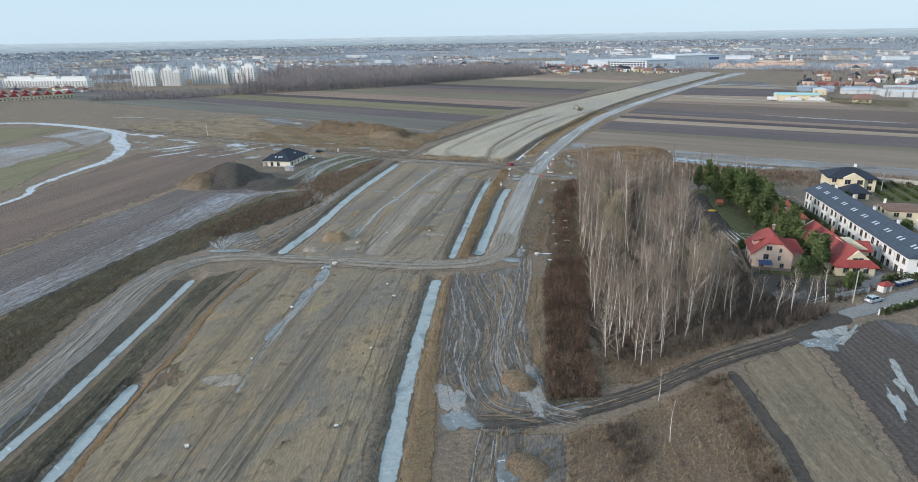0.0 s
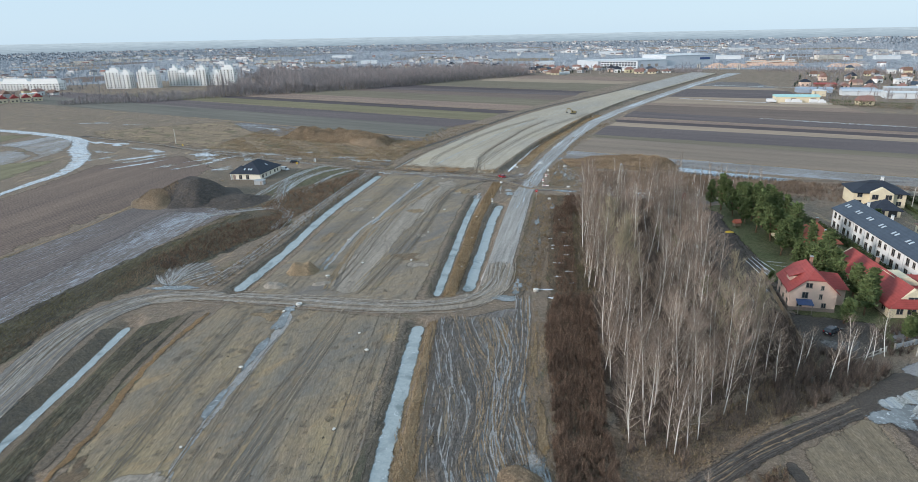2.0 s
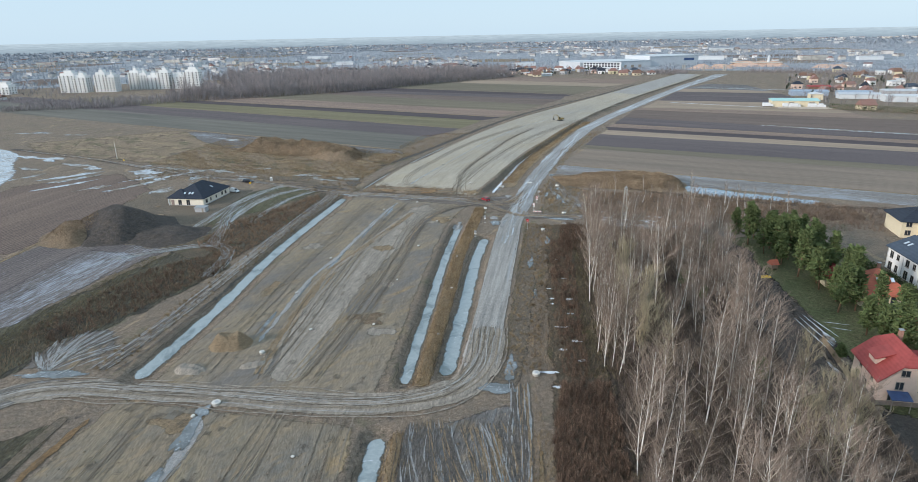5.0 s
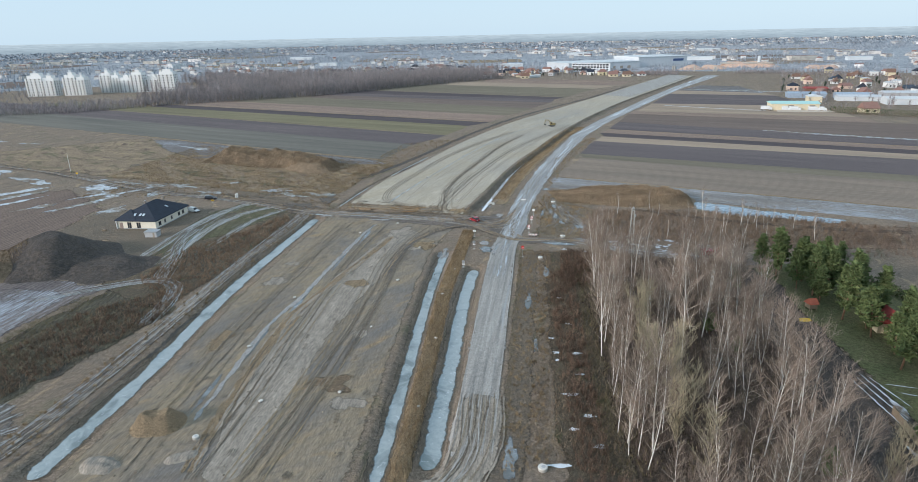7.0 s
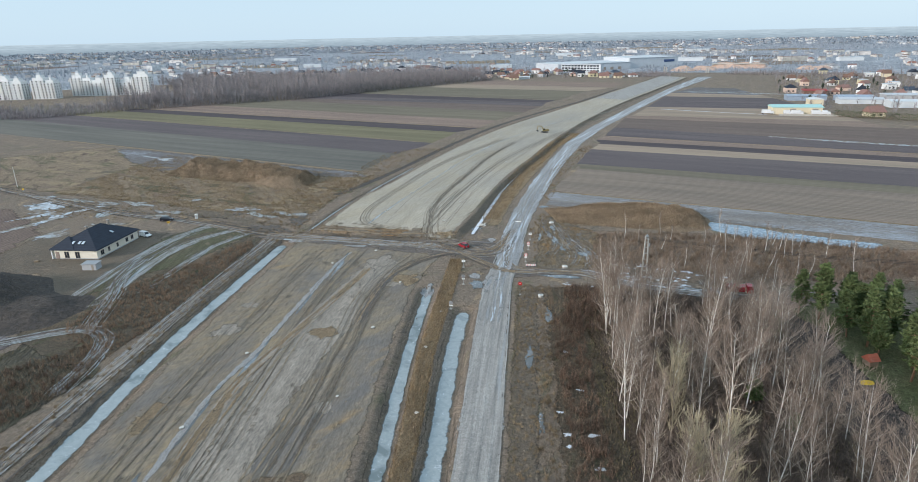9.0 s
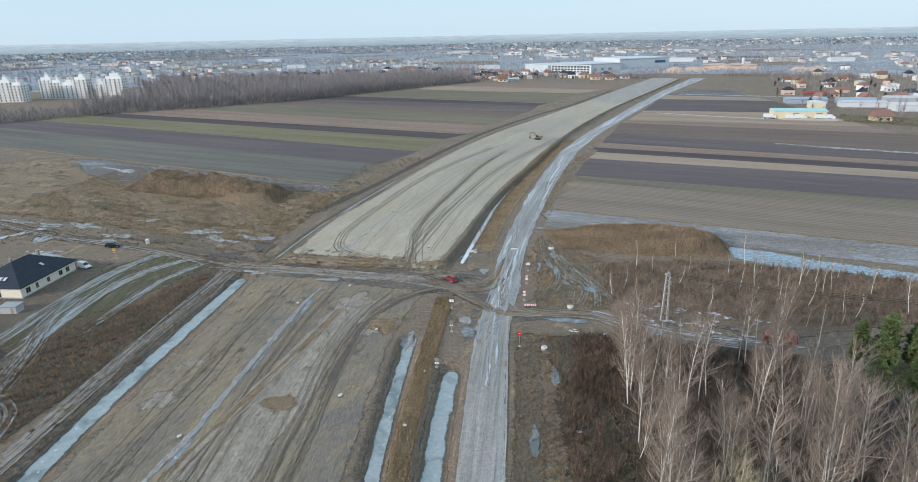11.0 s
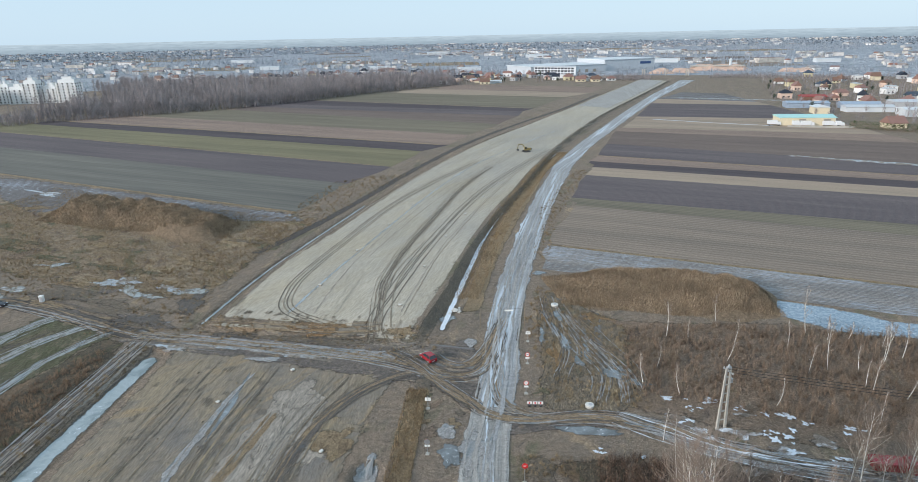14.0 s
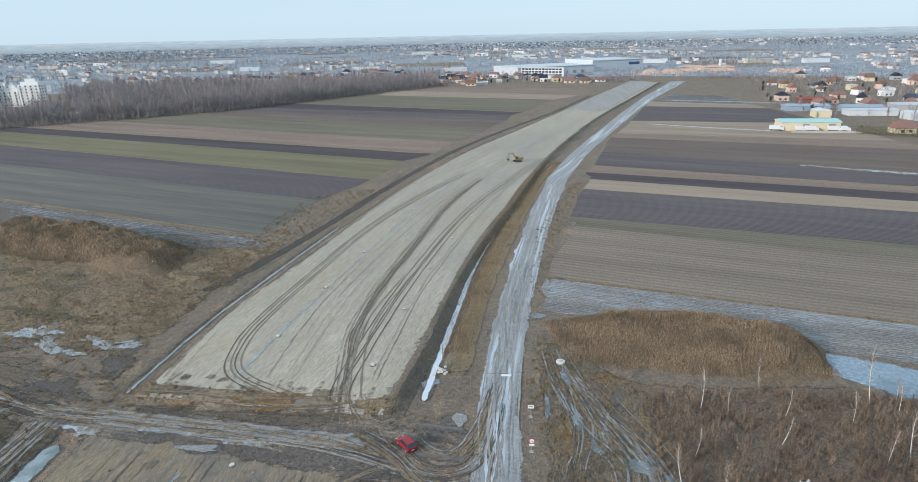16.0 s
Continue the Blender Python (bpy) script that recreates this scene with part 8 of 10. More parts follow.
# streaked wheel bands before the bungalow, the muddy lane to the west and a fan of icy ruts
BAND = [M["bandice"], M["freshgreen"], M["bandice"], M["darkweed"], M["rutpale"]]
ruts([(-127, 246), (-128.5, 272), (-128, 290), (-125.5, 302), (-121, 309.5)], 12, 2.4, BAND, 31, 0.2, 0.09, "icy wheel ruts in wet grass")
ruts([(-119, 246), (-121, 267), (-121.5, 282), (-118, 295), (-111, 306)], 12, 2.3, BAND, 32, 0.2, 0.092, "icy wheel ruts in wet grass")
ruts([(-113, 256), (-112, 279), (-110.5, 290), (-105, 302)], 9, 1.8, BAND, 33, 0.18, 0.094, "icy wheel ruts in wet grass")
ruts([(-320, 386), (-250, 361), (-174, 327), (-134, 315), (-101, 301.5), (-86, 298)], 26, 2.4, [M["rutdark"], M["rutpale"], M["rutdark"], M["rutbrown"]], 34, 0.22, 0.11, "wheel ruts in a dark muddy lane")
ruts([(-95, 158), (-93.5, 180), (-94.5, 215), (-95.5, 260), (-95, 298)], 20, 1.5, [M["rutdark"], M["rutpale"], M["gravel"]], 35, 0.2, 0.10, "wheel ruts beside a ditch")
for i, tip in enumerate([(-97, 168), (-100, 172), (-103, 174), (-106, 175), (-109, 173), (-112, 169), (-113, 164)]):
    ruts([(-105, 157), ((tip[0] - 105) / 2 - 0.8, (tip[1] + 157) / 2), tip], 7, 1.3, [M["bandice"], M["rutdark"], M["rutpale"]], 41 + i, 0.22, 0.085, "icy ruts where lorries turned")
ruts([(-136, 216), (-126, 224), (-113, 231), (-105, 227), (-101.5, 217), (-100, 206)], 18, 1.6, [M["rutpale"], M["rutdark"], M["bandice"]], 37, 0.16, 0.10, "looping wheel ruts in wet grass", 0.4)
ruts([(-112, 231), (-118, 248), (-124, 262), (-127, 276)], 22, 2.4, [M["rutpale"], M["freshgreen"], M["bandice"], M["rutdark"]], 38, 0.18, 0.10, "wheel ruts in wet grass", 0.4)
ruts([(-136, 236), (-126, 240), (-117, 247), (-110, 258)], 12, 1.8, [M["rutpale"], M["freshgreen"], M["rutdark"]], 39, 0.16, 0.102, "wheel ruts in wet grass", 0.4)
ruts(LANE_WEST, 22, 2.6, [M["gravel"], M["rutsand"], M["service"]], 36, 0.16, 0.125, "wheel ruts along a gravel lane")

# rough sand and soil where the embankment runs out into the crossroad
for i, (x, y, rx, ry, t, kind) in enumerate([(-70, 302.6, 7.0, 2.4, -8, "bed_north"), (-58, 301.6, 7.0, 2.2, -4, "clay"), (-50, 302.4, 5.0, 2.6, 0, "bed"), (-40, 300.4, 4.0, 2.0, 10, "straw"), (-64, 299.4, 8.0, 1.4, -6, "bank"), (-74, 299.4, 6.0, 1.4, -8, "rutdark"), (-53, 297.6, 6.0, 1.3, -6, "bank"), (-38.5, 296.5, 3.6, 2.2, 0, "mud_cross")]):
    blob("scraped_soil", x, y, rx, ry, t, M[kind], 0.10, "patch of scraped soil at an embankment's foot", "soil", 0.8, 700 + i)
ruts([(-86, 303), (-72, 301.5), (-56, 300.6), (-44, 301.5)], 14, 2.2, [M["rutdark"], M["bank"], M["rutsand"], M["rutbrown"]], 75, 0.16, 0.112, "wheel ruts at an embankment's foot", 0.5)
treads([(-84, 300), (-82, 312), (-60, 306), (-36, 304), (-36, 297)], 90, 10, 76, M["rutsand"], 0.11)
blob("puddle", -7.2, 97, 2.4, 7.5, 14, M["rutpale"], 0.098, "grey-green puddle in a muddy yard", "puddle", 0.6, 501)
blob("puddle", -20, 91, 3.0, 5.0, 10, M["rutpale"], 0.088, "grey-green puddle in a muddy yard", "puddle", 0.8, 502)
for i, (x, y, rx, ry, t) in enumerate([(50, 123.5, 3.6, 3.2, 30), (56.5, 127, 1.0, 6.0, -38), (53, 127.6, 3.4, 1.8, 36), (58, 108, 1.2, 7.0, -8), (54, 101, 0.9, 6.0, -8)]):
    pool(x, y, rx, ry, t, 520 + i, label="blue ice in a wet ploughed field", mat=M["bandice"] if i else M["puddle"], rag=0.9, lift=0.12)
for i, (x, y, rx, ry, t) in enumerate([(-209, 334, 9, 5, -25), (-234, 321, 3.5, 14, -32), (-237, 338, 7, 3, -20), (-185, 324, 3, 8, -30), (-186, 312, 2, 8, -30), (-280, 361, 14, 4, -20), (-300, 367, 12, 3, -20), (-211, 429, 12, 2.5, -22), (-196, 318, 2, 9, -32), (-220, 308, 2, 10, -30)]):
    pool(x, y, rx, ry, t, 540 + i, label="sheet of pale ice at a field edge", mat=M["trackice"], rag=1.0, lift=0.12)
# ---- drain shafts, stones and small things on the works ----
M["whitecap"] = plain("pale_concrete", (0.62, 0.60, 0.56), 0.85, vary=0.12, scale=4)


def shaft(x, y, r, tall, label):
    z = height(x, y)
    ob = thing("drain_shaft", x, y, z, 0, label, "manhole", "drain shafts of the works")
    g = Geo().disc(0, 0, 0, tall, r, r, 14)
    part("ring", g, M["concrete"], ob)
    c = part("cover", Geo().disc(0, 0, tall, tall + 0.12, r * 1.06, r * 0.98, 14), M["whitecap"], ob, "pale concrete cover")
    part("lid", Geo().disc(r * 0.15, 0, tall + 0.12, tall + 0.16, r * 0.45, r * 0.45, 10), M["grey"], c)
    return ob


for x, y, r in [(-66, 150, 0.75), (-11, 255, 0.65), (-6, 316, 0.85), (-11, 166, 0.7), (-4, 275, 0.75), (-66, 168, 0.5)]:
    shaft(x, y, r, 0.45, "round concrete drain shaft with a pale cover")


def marker(x, y, s, turn):
    """A tipped concrete block that marks a buried shaft."""
    ob = thing("marker_block", x, y, height(x, y) + 0.05, turn, "pale concrete marker block lying on sand", "block", "marker blocks on the works")
    part("block", Geo().prism([(-s, -s * 0.7), (s * 0.8, -s * 0.75), (s, s * 0.5), (s * 0.3, s * 0.8), (-s * 0.9, s * 0.6)], 0, s * 0.8), M["whitecap"], ob)
    part("mud_foot", Geo().disc(0, 0, -0.05, 0.1, s * 1.9, s * 1.2, 9), M["bank"], ob)
    return ob


rk = random.Random(5)
for x, y in [(-68, 146), (-65, 121), (-43, 131), (-47, 138), (-48, 236), (-71, 198), (-47, 183), (-71, 223), (-48, 209), (-35, 228), (-60, 179), (-59, 286), (-37, 79), (-62, 97), (-40, 105), (-58, 70), (-69, 275), (-47, 262), (-58, 58),
             (-64, 325), (-60, 351), (-55, 377), (-50, 402), (-45, 423), (-37, 450), (-30, 475), (-42, 313), (-39, 338), (-35, 364), (-30, 389), (-24, 413), (-18, 436), (-11, 461), (-32, 180), (-33, 205), (-34, 245)]:
    marker(x, y, rk.uniform(0.28, 0.42), rk.uniform(0, 360))
clods = []
for poly, n, sd in (([(-68, 40), (-82, 120), (-84, 150), (-40, 150), (-28, 60)], 500, 1), ([(-84, 155), (-86, 290), (-40, 290), (-38, 155)], 600, 2), ([(-30, 100), (-32, 146), (-12, 155), (-8, 100)], 300, 3), ([(-110, 296), (-80, 306), (-30, 300), (-30, 284), (-90, 290)], 400, 4), ([(-12, 276), (6, 274), (8, 305), (-8, 322)], 260, 5), ([(-16, 165), (-10, 165), (-10, 262), (-16, 262)], 300, 6)):
    clods += scatter(poly, n, sd)
g = Geo()
clod_z = terrain([c[0] for c in clods], [c[1] for c in clods])
for (x, y), z in zip(clods, clod_z):
    s = abs(rk.gauss(0.10, 0.07)) + 0.05
    t = rk.uniform(0, 6)
    ring = [(x + s * math.cos(t + k * 1.57) * rk.uniform(0.7, 1.3), y + s * math.sin(t + k * 1.57) * rk.uniform(0.7, 1.3), z + 0.05) for k in range(4)]
    g.add(ring + [(x, y, z + 0.06 + s)], [(0, 1, 4), (1, 2, 4), (2, 3, 4), (3, 0, 4)])
tagged(new("clods", g.mesh("clods", islands("soil_clods", [(0.10, 0.085, 0.07), (0.20, 0.165, 0.12), (0.30, 0.25, 0.19), (0.14, 0.115, 0.09)]))), "scattered clods and stones on bare soil", "clods", kind="stuff")
# rubble pile beside the frozen lane
rub = thing("rubble_pile", -29, 313, height(-29, 313), 0, "small pile of pale broken concrete", "rubble")
for i in range(22):
    a, q, s = rk.uniform(0, 6.28), abs(rk.gauss(0, 0.8)), rk.uniform(0.15, 0.32)
    part("lump", Geo().prism([(-s, -s * 0.6), (s * 0.7, -s * 0.8), (s, s * 0.4), (-s * 0.4, s)], 0, s), M["whitecap"], rub).location = (math.cos(a) * q, math.sin(a) * q, max(0, 0.4 - q * 0.25))

# ---- signs, posts, barriers, poles ----
M["signred"] = plain("sign_red", (0.55, 0.03, 0.03), 0.4, vary=0.05)
M["signwhite"] = plain("sign_white", (0.80, 0.80, 0.78), 0.4, vary=0.05)
M["signyellow"] = plain("sign_yellow", (0.70, 0.45, 0.03), 0.45, vary=0.06)
M["black"] = plain("black_paint", (0.02, 0.02, 0.02), 0.5, vary=0.05)


def road_sign(x, y, tall, turn, kind, label):
    ob = thing("road_sign", x, y, height(x, y), turn, label, "road sign")
    part("post", Geo().tube([(0, 0, 0), (0, 0, tall)], [0.045, 0.045], 6), M["metal"], ob)
    part("foot", Geo().box(-0.3, -0.3, 0, 0.3, 0.3, 0.12, 0.05), M["concrete"], ob)

    def plate(name, z, r, dy, mat, sides=20, r2=None):
        return Geo().tube([(0, -0.05 - dy, z), (0, -0.07 - dy, z)], [r, r2 or r], sides)
    if kind in ("stop", "limit"):
        z = tall - 0.4
        p = part("plate", plate("plate", z, 0.45, 0, None), M["signred"], ob)
        part("back_plate", Geo().tube([(0, -0.047, z), (0, -0.053, z)], [0.455, 0.455], 20), M["metal"], ob, "bare zinc back of a sign")
        part("face", plate("face", z, 0.34, 0.012, None), M["signwhite"] if kind == "limit" else M["signred"], p)
        part("bar", Geo().box(-0.2, -0.1, z - 0.06, 0.2, -0.088, z + 0.06), M["black"] if kind == "limit" else M["signwhite"], p, "plain dark bar" if kind == "limit" else "white bar")
    else:
        part("plate", Geo().box(-0.5, -0.08, tall - 0.9, 0.5, -0.05, tall - 0.25), M["signwhite"] if kind == "board" else M["signyellow"], ob)
        part("bar", Geo().box(-0.35, -0.1, tall - 0.62, 0.35, -0.085, tall - 0.5), M["black"], ob, "plain dark bar of writing")
    if kind == "limit":
        part("lower_plate", Geo().box(-0.4, -0.08, tall - 1.3, 0.4, -0.05, tall - 0.95), M["signwhite"], ob)
    return ob


road_sign(-16, 256, 3.4, 0, "stop", "red round no-entry sign on a tall post")
road_sign(-14.6, 279, 2.6, 0, "limit", "red-rimmed speed sign on a post beside a lane")
road_sign(-13.8, 289.5, 2.4, 0, "limit", "red-rimmed speed sign on a post beside a lane")
road_sign(-13.2, 298.5, 2.6, 0, "board", "white information board on a post beside a lane")
road_sign(-30.5, 262, 2.6, 180, "limit", "back of a round sign on a grassy verge")
road_sign(-31.6, 274, 2.4, 180, "board", "white board on a post on a grassy verge")
road_sign(-32, 247, 2.0, 170, "limit", "small round sign on a grassy verge")
road_sign(-138, 309.5, 1.6, 0, "warn", "yellow warning plate on a post near a bungalow")
road_sign(-231, 355, 1.8, 0, "warn", "yellow warning plate on a post beside a lane")
bar = thing("road_barrier", -13.2, 275.2, height(-13, 275), 0, "row of white and red barrier boards beside mud", "barrier")
for i in range(3):
    b = part("board", Geo().box(-1.4 + i * 0.95, -0.04, 0.35, -0.6 + i * 0.95, 0.04, 0.85), M["signwhite"], bar)
    part("stripe", Geo().box(-1.1 + i * 0.95, -0.055, 0.37, -0.9 + i * 0.95, -0.041, 0.83), M["signred"], b)
    part("foot", Geo().box(-1.2 + i * 0.95, -0.35, 0, -0.8 + i * 0.95, 0.35, 0.12), M["black"], bar)
    part("upright", Geo().box(-1.03 + i * 0.95, -0.035, 0.1, -0.97 + i * 0.95, 0.035, 0.4), M["metal"], bar)
# height gauge over the frozen lane: two poles, a wire and a hanging board
gate = thing("height_gauge", -17, 305.2, 0, 0, "rope height gauge with a white board over a lane", "height gauge")
for x in (-6.2, 3.4):
    part("pole", Geo().tube([(x, 0, 0), (x, 0, 4.6)], [0.07, 0.05], 6), M["wood"], gate)
part("rope", Geo().tube([(-6.2, 0, 4.5), (-1.5, 0, 4.25), (3.4, 0, 4.5)], [0.015, 0.015, 0.015], 4), M["black"], gate)
part("board", Geo().box(-0.9, -0.03, 3.75, 0.9, 0.03, 4.1), M["signwhite"], gate, "white hanging board")
for i, (x, y) in enumerate([(-26.5, 322), (-25.5, 328), (-29, 318), (-24.2, 316), (-23.6, 320)]):
    st = thing("timber_pole", x, y, height(x, y), 0, "leaning weathered timber pole beside a frozen ditch", "pole", "timber poles")
    part("pole", Geo().tube([(0, 0, 0), (0.3 - 0.1 * i, 0.2, 2.6)], [0.07, 0.05], 6), M["wood"], st)
plank = thing("timber_plank", -30, 317.5, height(-30, 317.5) + 0.05, 4, "weathered plank lying over a wet hollow", "plank")
part("plank", Geo().box(-3, -0.12, 0, 3, 0.12, 0.08), M["wood"], plank)


def twin_pole(x, y, turn, tall=11.0):
    """A concrete twin-leg power pole with cross-arms and insulators."""
    ob = thing("power_pole", x, y, 0, turn, "concrete twin-leg power pole with a steel head", "power pole")
    for s in (-0.75, 0.75):
        part("leg", Geo().add([(s - 0.2, -0.16, 0), (s + 0.2, -0.16, 0), (s + 0.2, 0.16, 0), (s - 0.2, 0.16, 0), (s * 0.5 - 0.13, -0.12, tall), (s * 0.5 + 0.13, -0.12, tall), (s * 0.5 + 0.13, 0.12, tall), (s * 0.5 - 0.13, 0.12, tall)], [(3, 2, 1, 0), (4, 5, 6, 7), (0, 1, 5, 4), (1, 2, 6, 5), (2, 3, 7, 6), (3, 0, 4, 7)]), M["concrete"], ob)
    for z in (1.6, 3.2, 4.8, 6.4, 8.0, 9.4):
        part("rung", Geo().box(-0.36, -0.07, z, 0.36, 0.07, z + 0.18), M["concrete"], ob)
    head = part("head", Geo().prism([(-0.4, -0.2), (0.4, -0.2), (0.4, 0.2), (-0.4, 0.2)], tall, tall + 0.25).tube([(0, 0, tall + 0.2), (0, 0, tall + 0.7)], [0.28, 0.05], 6), M["metal"], ob)
    arm = part("cross_arm", Geo().box(-0.06, -1.1, tall - 0.6, 0.06, 1.1, tall - 0.48), M["metal"], ob)
    for yy in (-1.0, 0.0, 1.0):
        part("insulator", Geo().disc(0, yy, tall - 0.48, tall - 0.2, 0.07, 0.05, 8), M["whitecap"], arm)
    part("switch_box", Geo().box(0.5, -0.25, tall - 2.6, 0.95, 0.25, tall - 1.9, 0.04), M["metal"], ob)
    return ob


twin_pole(16, 269.5, 20)
plant([tree_kind("birch_tree", 88, "lone bare birch with a wide crown beside a muddy lane", "tree", "", M["birch"], M["twig"], tall=10.5, girth=0.13, limbs=26, spread=0.32, upright=0.45, twigs=10, start=0.14, thick=1.2)], [(5.5, 251)], 8, 1.0, 1.01)
for i, (x, y, rx, ry, t) in enumerate([(11, 271, 1.8, 0.7, -25), (12.5, 269, 1.4, 0.5, -25), (9, 278, 2.2, 0.7, -15), (17, 277, 2.4, 0.8, -10), (13, 275, 1.6, 0.5, -15), (27, 273, 2.2, 1.0, -40), (25, 266, 2.0, 1.6, -10), (23, 268.5, 1.2, 0.7, 0), (9, 259, 1.6, 1.6, -30), (10.5, 257, 1.2, 0.8, -30), (36, 269, 1.8, 1.0, -20), (31, 262, 2.0, 0.6, -15), (-4, 263, 1.0, 0.6, 0), (21, 275, 1.5, 0.5, -10), (30, 271, 1.3, 0.6, -30)]):
    for j in range(5):
        q = rk.uniform(0.16, 0.42)
        blob("snow_patch", x + rk.gauss(0, rx * 0.6), y + rk.gauss(0, ry * 0.7), max(0.25, rx * q), max(0.2, ry * q * 1.3), t + rk.uniform(-25, 25), M["snow"], 0.16, "broken patch of old snow on trodden ground", "snow", 0.9, 330 + 5 * i + j)
ribbon("wet_lane", [(0, 273), (7, 268.5), (13, 264.5), (19, 262.3), (26, 260.3), (32, 259), (42, 257)], [1.4, 2.6, 3.0, 2.6, 2.4, 2.0, 1.8], M["rutpale"], 0.10, "wet grey mud of a woodland lane", "lane", across=6, rag=0.9)
ruts([(0, 273), (7, 268.5), (13, 264.5), (19, 262.3), (26, 260.3), (32, 259), (42, 257)], 16, 2.2, [M["rutdark"], M["rutpale"], M["snow"]], 71, 0.16, 0.12, "wheel ruts with snow along a woodland lane")
for i, (x, y, rx, ry, t) in enumerate([(-167, 337, 7, 2.4, -15), (-150, 320, 5, 2.0, -15), (-146, 343, 3.0, 1.6, 10), (-115, 325, 5.5, 3.0, -16), (-99, 324, 6, 2.6, -18), (-170, 323, 4.5, 5.0, -15), (-182, 338, 6, 2.2, -20), (-122, 329, 4, 1.4, -20), (-145, 325, 3, 1.2, -15), (-107, 321, 4, 1.2, -10), (-195, 341, 8, 2.2, -20)]):
    pool(x, y, rx, ry, t, 360 + i, label="sheet of grey ice on wet grass", mat=M["bandice"], rag=1.0, lift=0.1)
for i, (x, y, rx, ry, t) in enumerate([(-131, 329, 6, 2.0, -10), (-113, 316, 12, 1.6, -18), (-140, 317, 5, 1.2, -18), (-124, 340, 14, 2.0, -18), (-160, 352, 16, 2.4, -20), (-108, 345, 10, 3.0, -20), (-180, 365, 18, 2.5, -20)]):
    blob("meadow_patch", x, y, rx, ry, t, M[["straw", "bank", "darkweed", "greenish", "freshgreen", "straw", "greenish"][i]], 0.075, "differing patch of rough meadow", "meadow", 0.8, 380 + i)
for i, (x, y, rx, ry, t) in enumerate([(-112, 313, 13, 3.0, -18), (-100, 308, 9, 2.6, -14), (-128, 323, 12, 3.0, -18), (-94, 318, 3.0, 7.0, 8), (-108, 322, 8, 2.0, -16)]):
    blob("meadow_patch", x, y, rx, ry, t, M["rutdark" if i % 2 else "bank"], 0.072, "dark wet soil at a meadow's edge", "soil", 0.9, 760 + i)
FLOOD = ice("flood_ice_sheet", (0.20, 0.27, 0.33), (0.26, 0.33, 0.39), rough=0.12, clear=0.4, melt=(0.14, 0.19, 0.23))
patch("flood_ice", [(46, 320), (42, 312), (50, 304), (57, 301), (66, 300), (75, 296), (86, 293), (90, 299), (78, 304), (64, 311), (54, 317)], FLOOD, 0.07, "blue flooded ice in a field corner", "ice", rag=0.9)
for k, (w, sd) in enumerate(((3, 72), (6, 73), (3, 74))):
    off = (-18, 0, 14)[k]
    ruts([(-58 + off * 0.9, 308), (-55 + off, 345), (-48 + off, 380), (-37 + off, 425), (-22 + off * 0.9, 470), (2 + off * 0.9, 530), (35 + off * 0.9, 610), (90 + off, 740)], w, 4.0, [M["embank"], M["gravel"], M["drytrack"]], sd, 0.16, 0.09, "machine tracks along a sand embankment", 0.1)


def cable(name, a, b, sag, r, label):
    pts = []
    for i in range(13):
        t = i / 12
        p = Vector(a).lerp(Vector(b), t)
        pts.append((p.x, p.y, p.z - sag * 4 * t * (1 - t)))
    o = new(name, Geo().tube(pts, [r] * 13, 4).mesh(name, M["black"]))
    return tagged(o, label, "cable")


for k in (-1, 0, 1):
    cable("power_cable", (16 - 0.3 * k, 269.5 + k, 10.8), (110, 255 + k, 9.5), 1.8, 0.035, "thin black overhead power cable")


def lamp_pole(x, y, tall, label, name="street_lamp", arm=True, mat=None):
    ob = thing(name, x, y, height(x, y), 20, label, "pole")
    part("pole", Geo().tube([(0, 0, 0), (0, 0, tall)], [0.16, 0.10], 8), mat or M["concrete"], ob)
    if arm:
        a = part("arm", Geo().tube([(0, 0, tall - 0.3), (0.6, 0, tall + 0.2), (1.3, 0, tall + 0.3)], [0.05, 0.04, 0.04], 6), M["metal"], ob)
        part("lamp_head", Geo().profile([(1.2, tall + 0.22), (1.9, tall + 0.27), (1.9, tall + 0.36), (1.2, tall + 0.40)], -0.14, 0.14), M["grey"], a)
    return ob


lamp_pole(63, 144, 8.0, "concrete street lamp beside a village lane")
lamp_pole(113, 254, 8.0, "concrete power pole beside a villa", "power_pole", False)
lamp_pole(-242, 364.5, 9.0, "white concrete pole standing in a meadow", "power_pole", False, M["whitecap"])
toilet = thing("portable_toilet", -132, 317.5, 0, 10, "small white site cabin beside a muddy lane", "toilet")
part("cabin", Geo().box(-0.55, -0.55, 0.1, 0.55, 0.55, 2.1, 0.05), M["signwhite"], toilet)
part("roof", Geo().prism([(-0.6, -0.6), (0.6, -0.6), (0.6, 0.6), (-0.6, 0.6)], 2.1, 2.3), M["signwhite"], toilet)
part("door", Geo().box(-0.4, -0.6, 0.2, 0.4, -0.55, 2.0), M["grey"], toilet)
toilet.scale = (0.8, 0.8, 0.75)
tarp = thing("yellow_tarpaulin", 46, 220, 0.07, 0, "crumpled yellow tarpaulin lying by a lawn", "tarpaulin")
